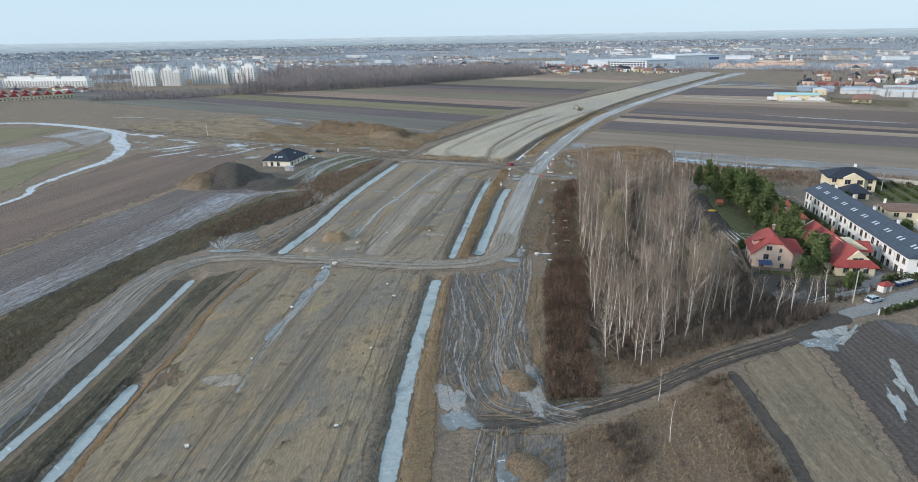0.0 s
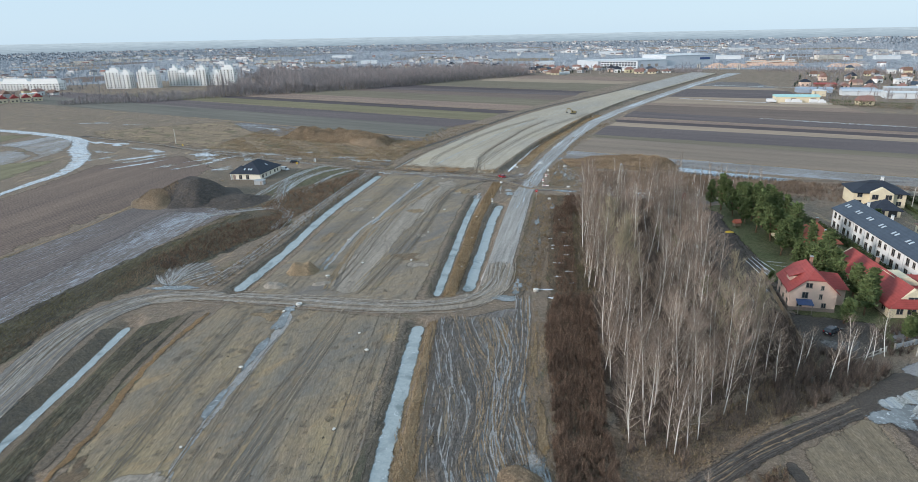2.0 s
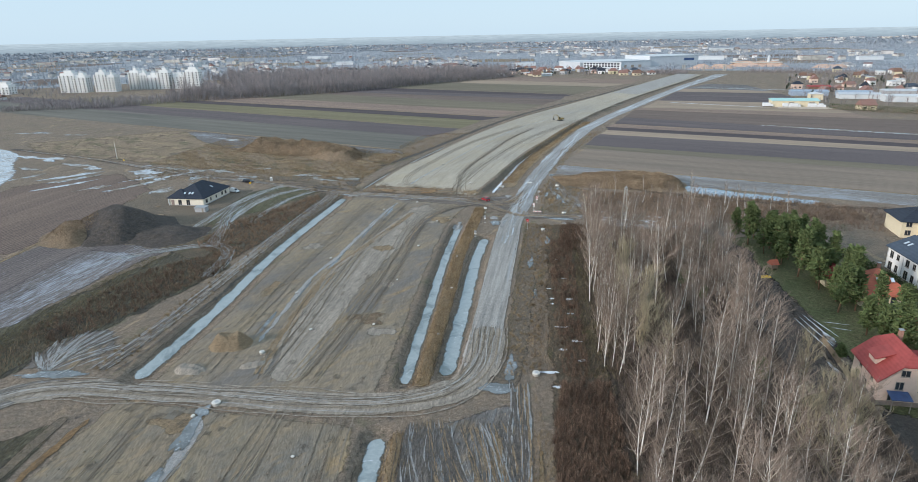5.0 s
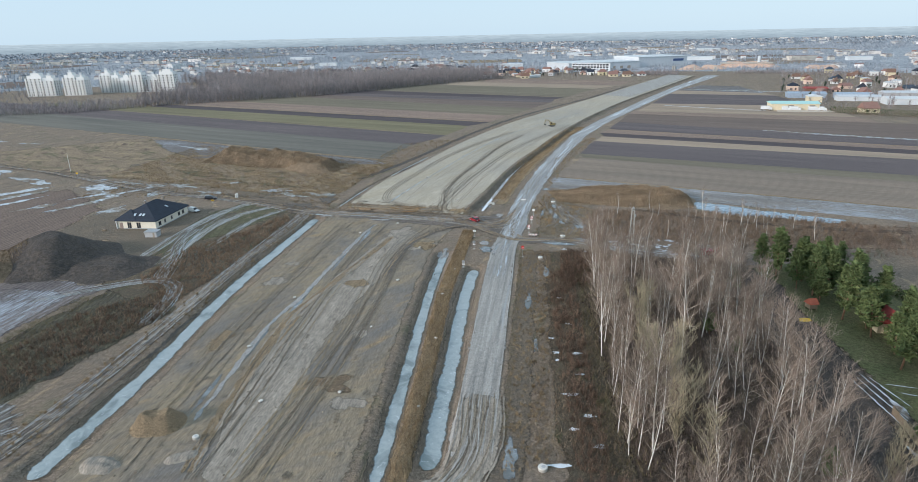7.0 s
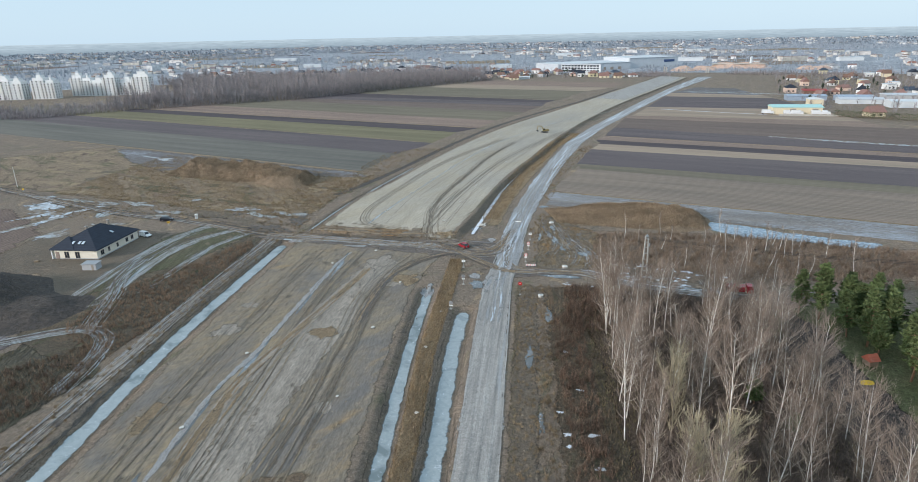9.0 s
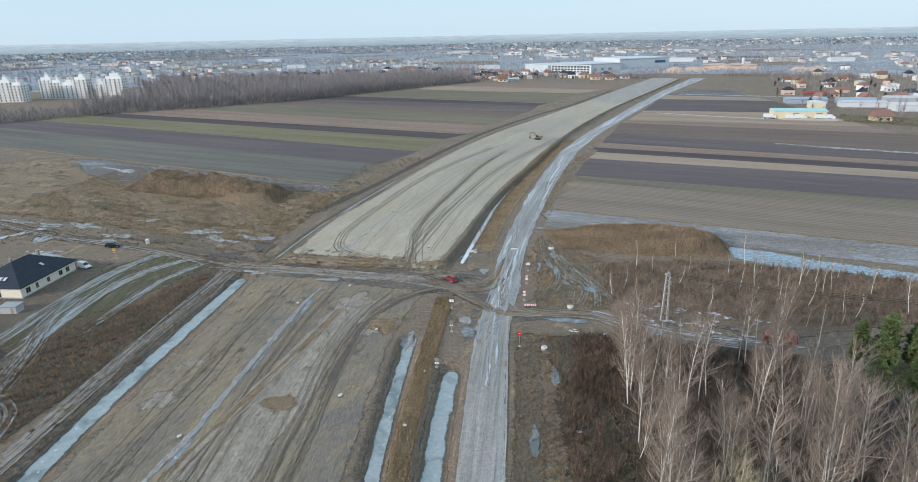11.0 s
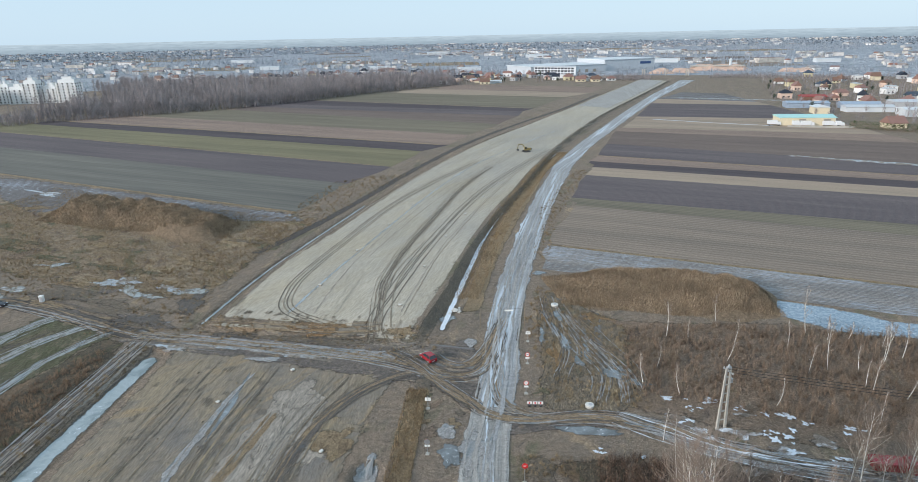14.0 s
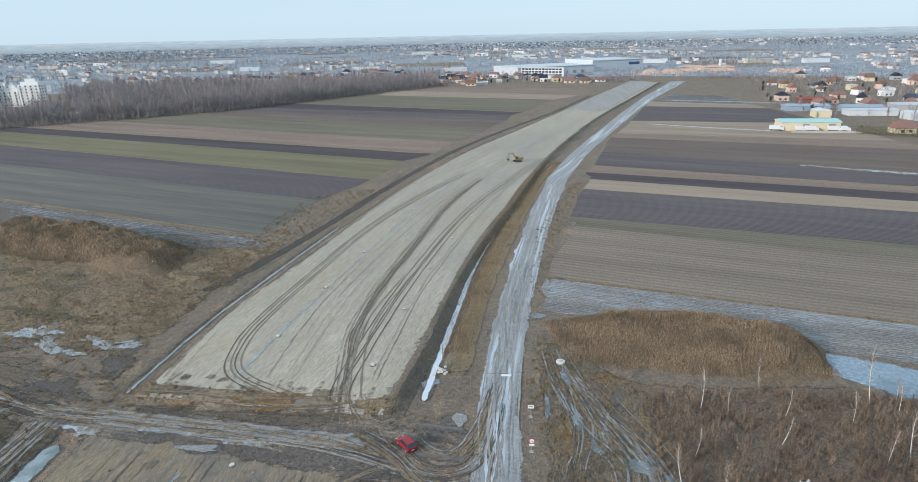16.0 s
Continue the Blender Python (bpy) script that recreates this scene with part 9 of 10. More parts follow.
part("sheet", Geo().add([(-1.3, -0.7, 0), (0, -0.9, 0.1), (1.3, -0.4, 0), (-1.2, 0.1, 0.35), (0.1, 0.1, 0.6), (1.2, 0.3, 0.3), (-1.0, 0.8, 0), (0.2, 1.0, 0.05), (1.0, 0.8, 0)], [(0, 1, 4, 3), (1, 2, 5, 4), (3, 4, 7, 6), (4, 5, 8, 7)]), M["signyellow"], tarp)
play = thing("play_hut", 49.5, 226, 0, 15, "small wooden play hut with an orange roof", "play hut")
part("wall", Geo().box(-0.9, -0.9, 0.6, 0.9, 0.9, 1.9), M["wood"], play)
part("roof", hip_roof(1.8, 1.8, 1.9, 0.9, 0.25, 0.05, 0.1), M["orangeroof"], play)
for sx in (-0.8, 0.8):
    for sy in (-0.8, 0.8):
        part("leg", Geo().box(sx - 0.06, sy - 0.06, 0, sx + 0.06, sy + 0.06, 0.6), M["wood"], play)
stack = thing("pallet_stack", -157, 272, 0, 5, "small stack of pallets and boards beside a bungalow", "pallets")
for i in range(4):
    part("pallet", Geo().box(-0.6, -0.5, i * 0.15, 0.6, 0.5, i * 0.15 + 0.11), M["wood"], stack)
for i, (x, y, t) in enumerate([(-150, 266, 10), (-152, 269, 40), (-146, 268, -10)]):
    b = thing("board", x, y, 0.06, t, "loose pale board lying in a building yard", "board", "boards in the yard")
    part("board", Geo().box(-1.5, -0.15, 0, 1.5, 0.15, 0.06), M["wood"], b)

# ---- vehicles ----
M["tyre"] = plain("tyre_rubber", (0.02, 0.02, 0.02), 0.8, vary=0.1)
M["carred"] = plain("red_car_paint", (0.30, 0.022, 0.03), 0.25, vary=0.04, spec=0.6)
M["carwhite"] = plain("white_car_paint", (0.72, 0.73, 0.74), 0.25, vary=0.04, spec=0.6)
M["carsilver"] = plain("silver_car_paint", (0.45, 0.52, 0.58), 0.25, vary=0.04, spec=0.6)
M["carblack"] = plain("black_car_paint", (0.02, 0.022, 0.03), 0.2, vary=0.04, spec=0.6)
M["lamp"] = plain("headlight_glass", (0.65, 0.66, 0.68), 0.15, vary=0.02)
M["tail"] = plain("tail_light", (0.45, 0.02, 0.02), 0.2, vary=0.02)
M["machine"] = plain("machine_yellow", (0.26, 0.20, 0.08), 0.45, vary=0.12)
M["steel"] = plain("dark_steel", (0.10, 0.10, 0.10), 0.5, 0.3, vary=0.2)


def wheel(parent, x, y, r, w):
    t = part("tyre", Geo().tube([(x, y - w / 2, r), (x, y - w / 2 + 0.03, r), (x, y + w / 2 - 0.03, r), (x, y + w / 2, r)], [r * 0.9, r, r, r * 0.9], 14), M["tyre"], parent)
    s = -1 if y < 0 else 1
    part("rim", Geo().tube([(x, y + s * w * 0.5, r), (x, y + s * (w * 0.5 + 0.012), r)], [r * 0.62, r * 0.55], 10), M["metal"], t)


def car(name, x, y, turn, paint, label, ln=4.0, wd=1.7, ht=1.5, van=False):
    """A car that faces along its own x; body, cabin glass, wheels, lamps."""
    ob = thing(name, x, y, height(x, y) + 0.06, turn, label, "car")
    h, b = ln / 2, 0.32
    side = [(-h, 0.32), (-h + 0.05, 0.85), (-h + 0.15, 0.95), (h * 0.42, 0.98), (h - 0.25, 0.78), (h, 0.6), (h, 0.32)]
    g = Geo()
    W = wd / 2
    n = len(side)
    rows = [(-W, 0.0), (-W * 0.96, 0.0), (W * 0.96, 0.0), (W, 0.0)]
    v = [(px, -W, pz * 0.97) for px, pz in side] + [(px, -W * 0.93, pz) for px, pz in side] + [(px, W * 0.93, pz) for px, pz in side] + [(px, W, pz * 0.97) for px, pz in side]
    f = [tuple(range(n)), tuple(reversed(range(3 * n, 4 * n)))]
    for k in range(3):
        f += [(k * n + (i + 1) % n, k * n + i, (k + 1) * n + i, (k + 1) * n + (i + 1) % n) for i in range(n)]
    part("body", g.add(v, f), paint, ob)
    back = -h + (0.12 if not van else 0.06)
    roof0, roof1 = (-h + 0.45 if not van else -h + 0.1), (h * 0.12 if not van else h * 0.2)
    front = h * 0.48
    lo, hi = 0.95, ht
    cab = Geo()
    cab.add([(back, -W * 0.92, lo), (front, -W * 0.92, lo), (front, W * 0.92, lo), (back, W * 0.92, lo), (roof0, -W * 0.76, hi), (roof1, -W * 0.76, hi), (roof1, W * 0.76, hi), (roof0, W * 0.76, hi)],
            [(3, 2, 1, 0), (4, 5, 6, 7), (0, 1, 5, 4), (1, 2, 6, 5), (2, 3, 7, 6), (3, 0, 4, 7)])
    part("cabin_glass", cab, M["glass"] if not van else paint, ob)
    part("roof_panel", Geo().prism([(roof0 - 0.02, -W * 0.78), (roof1 + 0.02, -W * 0.78), (roof1 + 0.02, W * 0.78), (roof0 - 0.02, W * 0.78)], hi, hi + 0.035), paint, ob)
    for sx in (roof1, (roof0 + roof1) / 2 - 0.1, roof0):
        t = (sx - roof0) / max(0.1, roof1 - roof0)
        bx = back + (front - back) * t
        for s in (-1, 1):
            part("pillar", Geo().tube([(bx, s * W * 0.925, lo), (sx, s * W * 0.765, hi)], [0.04, 0.04], 4), paint, ob)
    if van:
        part("windscreen", Geo().add([(front + 0.01, -W * 0.82, lo + 0.05), (front + 0.01, W * 0.82, lo + 0.05), (roof1 + 0.06, W * 0.7, hi - 0.08), (roof1 + 0.06, -W * 0.7, hi - 0.08), (front - 0.03, -W * 0.82, lo + 0.05), (front - 0.03, W * 0.82, lo + 0.05), (roof1, W * 0.7, hi - 0.08), (roof1, -W * 0.7, hi - 0.08)], [(0, 1, 2, 3), (7, 6, 5, 4), (0, 3, 7, 4), (1, 5, 6, 2)]), M["glass"], ob)
    for wx in (-h * 0.62, h * 0.64):
        for s in (-1, 1):
            wheel(ob, wx, s * (W - 0.08), 0.31, 0.2)
    for s in (-1, 1):
        part("headlight", Geo().box(h - 0.14, s * W * 0.68 - 0.16, 0.58, h + 0.012, s * W * 0.68 + 0.16, 0.72, 0.03), M["lamp"], ob)
        part("tail_light", Geo().box(-h - 0.012, s * W * 0.78 - 0.1, 0.62, -h + 0.1, s * W * 0.78 + 0.1, 0.88, 0.02), M["tail"], ob)
        part("mirror", Geo().box(front - 0.25, s * (W + 0.08) - 0.08, 0.95, front - 0.12, s * (W + 0.08) + 0.08, 1.08, 0.02), paint, ob)
    part("bumper", Geo().box(h - 0.05, -W * 0.85, 0.28, h + 0.05, W * 0.85, 0.48, 0.03), M["black"], ob)
    part("plate", Geo().box(-h - 0.02, -0.26, 0.5, -h + 0.01, 0.26, 0.61), M["signwhite"], ob, "plain white plate")
    return ob


car("hatchback", -33.2, 290.6, 128, M["carred"], "small red hatchback standing on a muddy crossroad", 3.9, 1.68, 1.5)
car("hatchback", 68, 145.5, 32, M["carsilver"], "silver-blue car parked on a village lane", 4.2, 1.7, 1.45)
car("van", -138.5, 296.5, -20, M["carwhite"], "small white van parked behind a bungalow", 4.2, 1.75, 1.75, True)
car("estate_car", -141.5, 314.5, 12, M["carblack"], "black estate car parked beside a muddy lane", 4.5, 1.75, 1.5)
car("estate_car", 51, 152, 40, M["carblack"], "dark car parked in a garden", 4.3, 1.7, 1.45)

# red tipper lorry with a yellow loader beside it in the wood
lorry = thing("tipper_lorry", 36.5, 259.5, 0.08, -6, "red tipper lorry parked on a woodland lane", "lorry")
part("chassis", Geo().box(-3.6, -0.5, 0.6, 3.6, 0.5, 0.95), M["steel"], lorry)
part("tipper_body", Geo().add([(-3.6, -1.15, 1.05), (1.6, -1.15, 1.05), (1.6, 1.15, 1.05), (-3.6, 1.15, 1.05), (-3.9, -1.3, 2.5), (1.7, -1.3, 2.5), (1.7, 1.3, 2.5), (-3.9, 1.3, 2.5)], [(3, 2, 1, 0), (4, 5, 6, 7), (0, 1, 5, 4), (1, 2, 6, 5), (2, 3, 7, 6), (3, 0, 4, 7)]), M["carred"], lorry)
for k in range(5):
    part("rib", Geo().box(-3.3 + k * 1.15, -1.36, 1.1, -3.15 + k * 1.15, -1.16, 2.5), M["carred"], lorry)
cab = part("cab", Geo().profile([(1.9, 0.7), (3.9, 0.7), (3.9, 1.7), (3.6, 2.8), (1.9, 2.8)], -1.2, 1.2), M["carred"], lorry)
part("windscreen", Geo().add([(3.9, -1.05, 1.75), (3.9, 1.05, 1.75), (3.64, 1.05, 2.65), (3.64, -1.05, 2.65), (3.94, -1.05, 1.77), (3.94, 1.05, 1.77), (3.68, 1.05, 2.67), (3.68, -1.05, 2.67)], [(3, 2, 1, 0), (4, 5, 6, 7), (0, 1, 5, 4), (1, 2, 6, 5), (2, 3, 7, 6), (3, 0, 4, 7)]), M["glass"], cab)
for wx in (-2.6, -1.4, 2.9):
    for s in (-1, 1):
        wheel(lorry, wx, s * 0.98, 0.5, 0.3)
lorry.scale = (0.8, 0.85, 0.85)


def excavator(x, y, turn, paint, label):
    ob = thing("excavator", x, y, height(x, y) + 0.05, turn, label, "excavator")
    for s in (-1, 1):
        tr = part("crawler", Geo().profile([(-1.9, 0.35), (-1.6, 0.02), (1.6, 0.02), (1.9, 0.35), (1.9, 0.5), (1.6, 0.85), (-1.6, 0.85), (-1.9, 0.5)], s * 1.15 - 0.3, s * 1.15 + 0.3), M["steel"], ob)
        for k in range(4):
            part("roller", Geo().tube([(-1.2 + 0.8 * k, s * 1.46, 0.42), (-1.2 + 0.8 * k, s * 1.5, 0.42)], [0.22, 0.2], 8), M["steel"], tr)
    part("turntable", Geo().disc(0, 0, 0.8, 1.1, 0.7, 0.7, 14), M["steel"], ob)
    part("engine_cover", Geo().box(-2.2, -1.2, 1.1, 0.2, 1.2, 2.2, 0.15), paint, ob)
    cb = part("cab", Geo().profile([(0.2, 1.1), (1.5, 1.1), (1.6, 1.9), (1.25, 2.9), (0.2, 2.9)], 0.25, 1.2), paint, ob)
    part("cab_glass", Geo().box(0.35, 1.19, 1.8, 1.35, 1.215, 2.7), M["glass"], cb)
    part("counterweight", Geo().box(-2.7, -1.15, 1.1, -2.2, 1.15, 2.0, 0.2), M["steel"], ob)
    bm1 = part("boom", Geo().tube([(0.6, -0.2, 1.6), (2.2, -0.2, 4.2), (4.4, -0.2, 4.3)], [0.28, 0.34, 0.2], 6), paint, ob)
    part("stick", Geo().tube([(4.3, -0.2, 4.6), (5.0, -0.2, 2.0)], [0.2, 0.14], 6), paint, bm1)
    part("bucket", Geo().profile([(4.5, 1.9), (5.2, 2.0), (5.3, 1.2), (4.6, 0.9), (4.2, 1.3)], -0.8, 0.4), M["steel"], bm1)
    return ob


excavator(-2.5, 507, 200, M["machine"], "crawler excavator with a raised boom on pale sand")

# ---- far buildings ----
M["hallgrey"] = plain("grey_cladding", (0.50, 0.53, 0.56), 0.6, vary=0.06, scale=0.2)
M["hallwhite"] = plain("white_cladding", (0.58, 0.61, 0.63), 0.6, vary=0.05, scale=0.2)
M["turquoise"] = plain("turquoise_sheet_roof", (0.38, 0.62, 0.60), 0.5, vary=0.06)
M["bluewall"] = plain("blue_grey_tunnel_film", (0.30, 0.37, 0.46), 0.4, vary=0.15, scale=0.5)
M["yellowwall"] = plain("yellow_render", (0.60, 0.54, 0.36), 0.85, vary=0.06)


def apartment(x, y, turn, w, d, floors, label):
    """A stepped white block with balconies and set-back upper storeys."""
    ob = thing("apartment_block", x, y, 0, turn, label, "apartment block", "white apartment blocks")
    hgt = floors * 3.0
    g = Geo().box(-w / 2, -d / 2, 0, w / 2, d / 2, hgt - 6).box(-w / 2 + 2, -d / 2 + 2, hgt - 6, w / 2 - 1, d / 2, hgt - 3).box(-w / 2 + 6, -d / 2 + 4, hgt - 3, w / 2 - 4, d / 2 - 2, hgt)
    part("wall", g, M["white"], ob)
    part("roof", Geo().box(-w / 2 + 5.8, -d / 2 + 3.8, hgt, w / 2 - 3.8, d / 2 - 1.8, hgt + 0.3).box(-1.5, -1, hgt + 0.3, 1.5, 2, hgt + 2.4), M["hallgrey"], ob)
    cols = max(3, int(w / 4.2))
    win = Geo().box(-0.8, -0.06, 0, 0.8, 0.02, 1.5).mesh("window", M["glass"])
    bal = Geo().box(-1.3, -1.3, -0.2, 1.3, 0, 0.0).box(-1.3, -1.3, 0, 1.3, -1.2, 0.9).mesh("balcony", M["whitecap"])
    for f in range(floors - 2):
        for c in range(cols):
            u = -w / 2 + w * (c + 0.5) / cols
            p = part("window", win, None, ob)
            p.location = (u, -d / 2, 1.0 + 3 * f)
            if c % 2 == 0 and f:
                q = part("balcony", bal, None, ob)
                q.location = (u, -d / 2, 3 * f + 0.1)
        for c in range(3):
            for s, sx in ((90, w / 2), (-90, -w / 2)):
                p = part("window", win, None, ob)
                p.matrix_basis = pose(sx, -d / 2 + d * (c + 0.5) / 3, 1.0 + 3 * f, 0, 0, s)
    return ob


for x, y, w, fl, t in [(-614, 787, 20, 9, 8), (-598, 789, 16, 8, 8), (-575, 796, 15, 9, 8), (-562, 797, 12, 8, 8), (-555, 834, 14, 9, 8), (-543, 834, 12, 8, 8), (-528, 832, 16, 7, 8), (-513, 834, 15, 9, 8), (-497, 840, 16, 7, 8), (-478, 842, 20, 9, 8)]:
    apartment(x, y, t, w, 14, fl, "stepped white apartment block with balconies")
for x, y, w, t in [(-752, 768, 44, 6), (-704, 766, 46, 6), (-800, 772, 46, 6)]:
    apartment(x, y, t, w, 14, 5, "long white apartment block with balconies")


def plain_house(kind, x, y, turn, w, d, eave, rise, wall, roof, hip, label, detail=True, category="house", group="houses of the village"):
    ob = thing(kind, x, y, 0, turn, label, category, group)
    me = gable_wall(w, d, eave, rise * 0.96, w >= d)
    me.materials[0] = wall
    part("wall", me if hip < 1 else Geo().box(-w / 2, -d / 2, 0, w / 2, d / 2, eave), wall, ob)
    part("roof", hip_roof(w, d, eave, rise, 0.5, 0.2, hip), roof, ob)
    if detail:
        for u in (w * 0.15, w * 0.6):
            g = Geo()
            o, al, ou = wall_frame("s", w, d)
            slab_on(g, o, al, ou, u, 0.9, u + w * 0.18, 2.3, -0.03, 0.04)
            part("window", g, M["glass"], ob)
        part("chimney", Geo().box(w * 0.1, -0.3, eave + rise * 0.5, w * 0.1 + 0.6, 0.3, eave + rise + 0.7), M["chimney"], ob)
    return ob


WALLS = [M["white"], M["cream"], M["white"], M["peach"], M["yellowwall"], M["grey"]]
M["fadedred"] = roofing("faded_red_tiles", (0.27, 0.155, 0.13), 0.35)
ROOFS = [M["fadedred"], M["brownroof"], M["darkroof"], M["brownroof"], M["fadedred"], M["blueroof"], M["hallgrey"]]
LOOK = {0: "pale village house with a red tile roof", 1: "pale village house with a brown tile roof", 2: "pale village house with a dark roof", 3: "pale village house with a brown roof", 4: "pale village house with a red tile roof", 5: "pale village house with a grey-blue roof", 6: "pale flat grey-roofed village building"}
rv = random.Random(77)


def village(poly, count, seed, gap, s0=8, s1=13, detail=True):
    for x, y in scatter(poly, count, seed, gap, 30):
        k = rv.randrange(7)
        w, d = rv.uniform(s0, s1), rv.uniform(7, 10)
        two = rv.random() < 0.55
        plain_house("village_house", x, y, rv.choice([0, 0, 90, 20, -25]) + rv.uniform(-8, 8), w, d, 5.2 if two else 3.2, rv.uniform(2.4, 4.0) if k != 6 else 0.8, rv.choice(WALLS), ROOFS[k], rv.choice([0.4, 0.4, 4.0]), LOOK[k], detail)


village([(240, 760), (300, 610), (360, 590), (540, 820), (540, 1020), (400, 1060), (300, 920)], 54, 1, 18, 7, 10)
village([(-75, 1010), (40, 1060), (110, 1010), (150, 1010), (120, 1060), (40, 1150), (-40, 1160), (-190, 1050), (-150, 980)], 44, 2, 16)
village([(-330, 1000), (-190, 1040), (-40, 1180), (-160, 1330), (-420, 1250), (-600, 1150)], 62, 3, 19)
village([(-820, 560), (-640, 560), (-600, 640), (-640, 720), (-860, 700)], 26, 4, 15)
for i in range(9):
    plain_house("terrace_house", -640 + 7.0 * i, 560 + 8.0 * i, 49, 8, 9, 5.0, 3.4, M["cream"], M["redroof"], 0.4, "cream terrace house with a red roof", group="red-roofed terrace")
    if i < 7:
        plain_house("terrace_house", -690 + 7.0 * i, 580 + 8.0 * i, 49, 8, 9, 5.0, 3.4, M["white"], M["redroof"], 0.4, "white terrace house with a red roof", group="red-roofed terrace")
for x, y, r, w in [(-30, 1000, 1, 12), (95, 1015, 0, 12), (113, 1010, 1, 10), (232, 586, 4, 11)]:
    plain_house("village_house", x, y, 5, w, 9, 3.6, 3.8, M["cream"], ROOFS[r], 0.4, LOOK[r])
# farm shed with a turquoise roof, lorries before it
barn = thing("farm_shed", 186, 606, 0, -6, "long cream farm shed with a turquoise roof", "shed")
part("wall", Geo().box(-17, -7, 0, 17, 7, 5.4), M["cream"], barn)
part("roof", hip_roof(34, 14, 5.4, 1.3, 0.6, hip=0.2), M["turquoise"], barn)
for u in (-3, 12):
    part("gate", Geo().box(u - 2, -7.06, 0.05, u + 2, -6.98, 4.2), M["frame"], barn)
for i, (x, y, w) in enumerate([(165, 601, 8), (178, 597, 6), (184, 596, 8), (197, 594, 8), (203, 593, 5)]):
    lb = thing("box_lorry", x, y, 0.05, -6, "white box lorry parked beside a farm shed", "lorry", "parked lorries")
    part("box", Geo().box(-w / 2, -1.25, 1.0, w / 2 - 2, 1.25, 3.5), M["carwhite"], lb)
    part("cab", Geo().profile([(w / 2 - 1.8, 0.6), (w / 2, 0.6), (w / 2, 1.6), (w / 2 - 0.3, 2.6), (w / 2 - 1.8, 2.6)], -1.15, 1.15), M["carwhite"], lb)
    for wx in (-w / 2 + 1, w / 2 - 1):
        for s in (-1, 1):
            wheel(lb, wx, s * 1.05, 0.45, 0.3)
run_fence("yard_wall", [(170, 592), (190, 588.5), (208, 585)], 4, 1.4, M["concrete"], M["concrete"], "low concrete yard wall beside a farm shed")
hedge("conifer_hedge", [(206, 586), (218, 577), (232, 567), (252, 553)], 1.8, 4.6, "tall dark conifer hedge beside a field", 60)
for x, y, w, d, h, wm, rm, lab in [(232, 700, 42, 14, 4, "bluewall", "bluewall", "long blue-grey plastic tunnel"), (268, 690, 38, 14, 4, "bluewall", "bluewall", "long blue-grey plastic tunnel"), (224, 662, 14, 12, 5, "cream", "hallwhite", "cream store with a pale roof"), (262, 668, 44, 12, 4, "hallwhite", "hallgrey", "low pale village workshop"), (285, 640, 40, 16, 5, "hallwhite", "hallwhite", "low white village workshop"), (310, 690, 46, 18, 5, "grey", "hallgrey", "low grey village workshop"), (256, 740, 26, 12, 5, "brownroof", "redroof", "low shed with a red roof")]:
    plain_house("workshop", x, y, -8, w * 0.75, d * 0.9, h, 1.2, M[wm], M[rm], 0.2, lab, False, "workshop", "sheds of the village edge")
# the great grey hall with its glazed office front
hall = thing("warehouse", 130, 1262, 0, 26, "huge grey flat-roofed warehouse hall", "warehouse")
part("wall", Geo().box(-120, -40, 0, 20, 40, 11), M["hallgrey"], hall)
part("tall_hall", Geo().box(20, -36, 0, 122, 44, 17), M["hallgrey"], hall)
part("roof", Geo().box(-121, -41, 11, 19.9, 41, 11.8), M["hallwhite"], hall)
part("tall_roof", Geo().box(19.95, -37, 17, 123, 45, 17.8), M["hallwhite"], hall)
part("sign_panel", Geo().box(92, -36.4, 9, 114, -36.02, 13), M["solar"], hall, "plain dark sign panel")
for k in range(8):
    part("dock", Geo().box(-110 + 15 * k, -40.3, 0.2, -104 + 15 * k, -39.95, 4.6), M["frame"], hall)
office = thing("office_block", 78, 1165, 0, -28, "glass and white office block of three storeys", "office block")
part("wall", Geo().box(-34, -7, 0, 34, 7, 12), M["hallwhite"], office)
for f in range(3):
    for k in range(12):
        part("window", Geo().box(-32.5 + 5.4 * k, -7.08, 1.0 + 3.8 * f, -28.5 + 5.4 * k, -6.95, 3.4 + 3.8 * f), M["glass"], office)
part("roof", Geo().box(-34.5, -7.5, 12, 34.5, 7.5, 12.5), M["hallgrey"], office)
for x, y, w, d, h, t in [(-20, 1010, 16, 8, 4, 5), (-12, 1016, 14, 8, 4, 5), (-60, 1330, 70, 20, 7, 8), (-240, 1420, 80, 24, 7, 4), (330, 1500, 90, 30, 9, -10), (-480, 1480, 70, 26, 8, 6), (600, 1400, 80, 24, 8, 0), (100, 1900, 110, 40, 9, 0), (-700, 1900, 120, 40, 9, 0), (500, 2100, 120, 40, 9, 0), (-200, 2300, 130, 40, 10, 0)]:
    plain_house("low_hall", x, y, t, w * 0.55, d * 0.6, h * 0.8, 0.8, M["hallwhite"], M["hallwhite"], 0.2, "long low white hall among fields", False, "hall", "far halls")

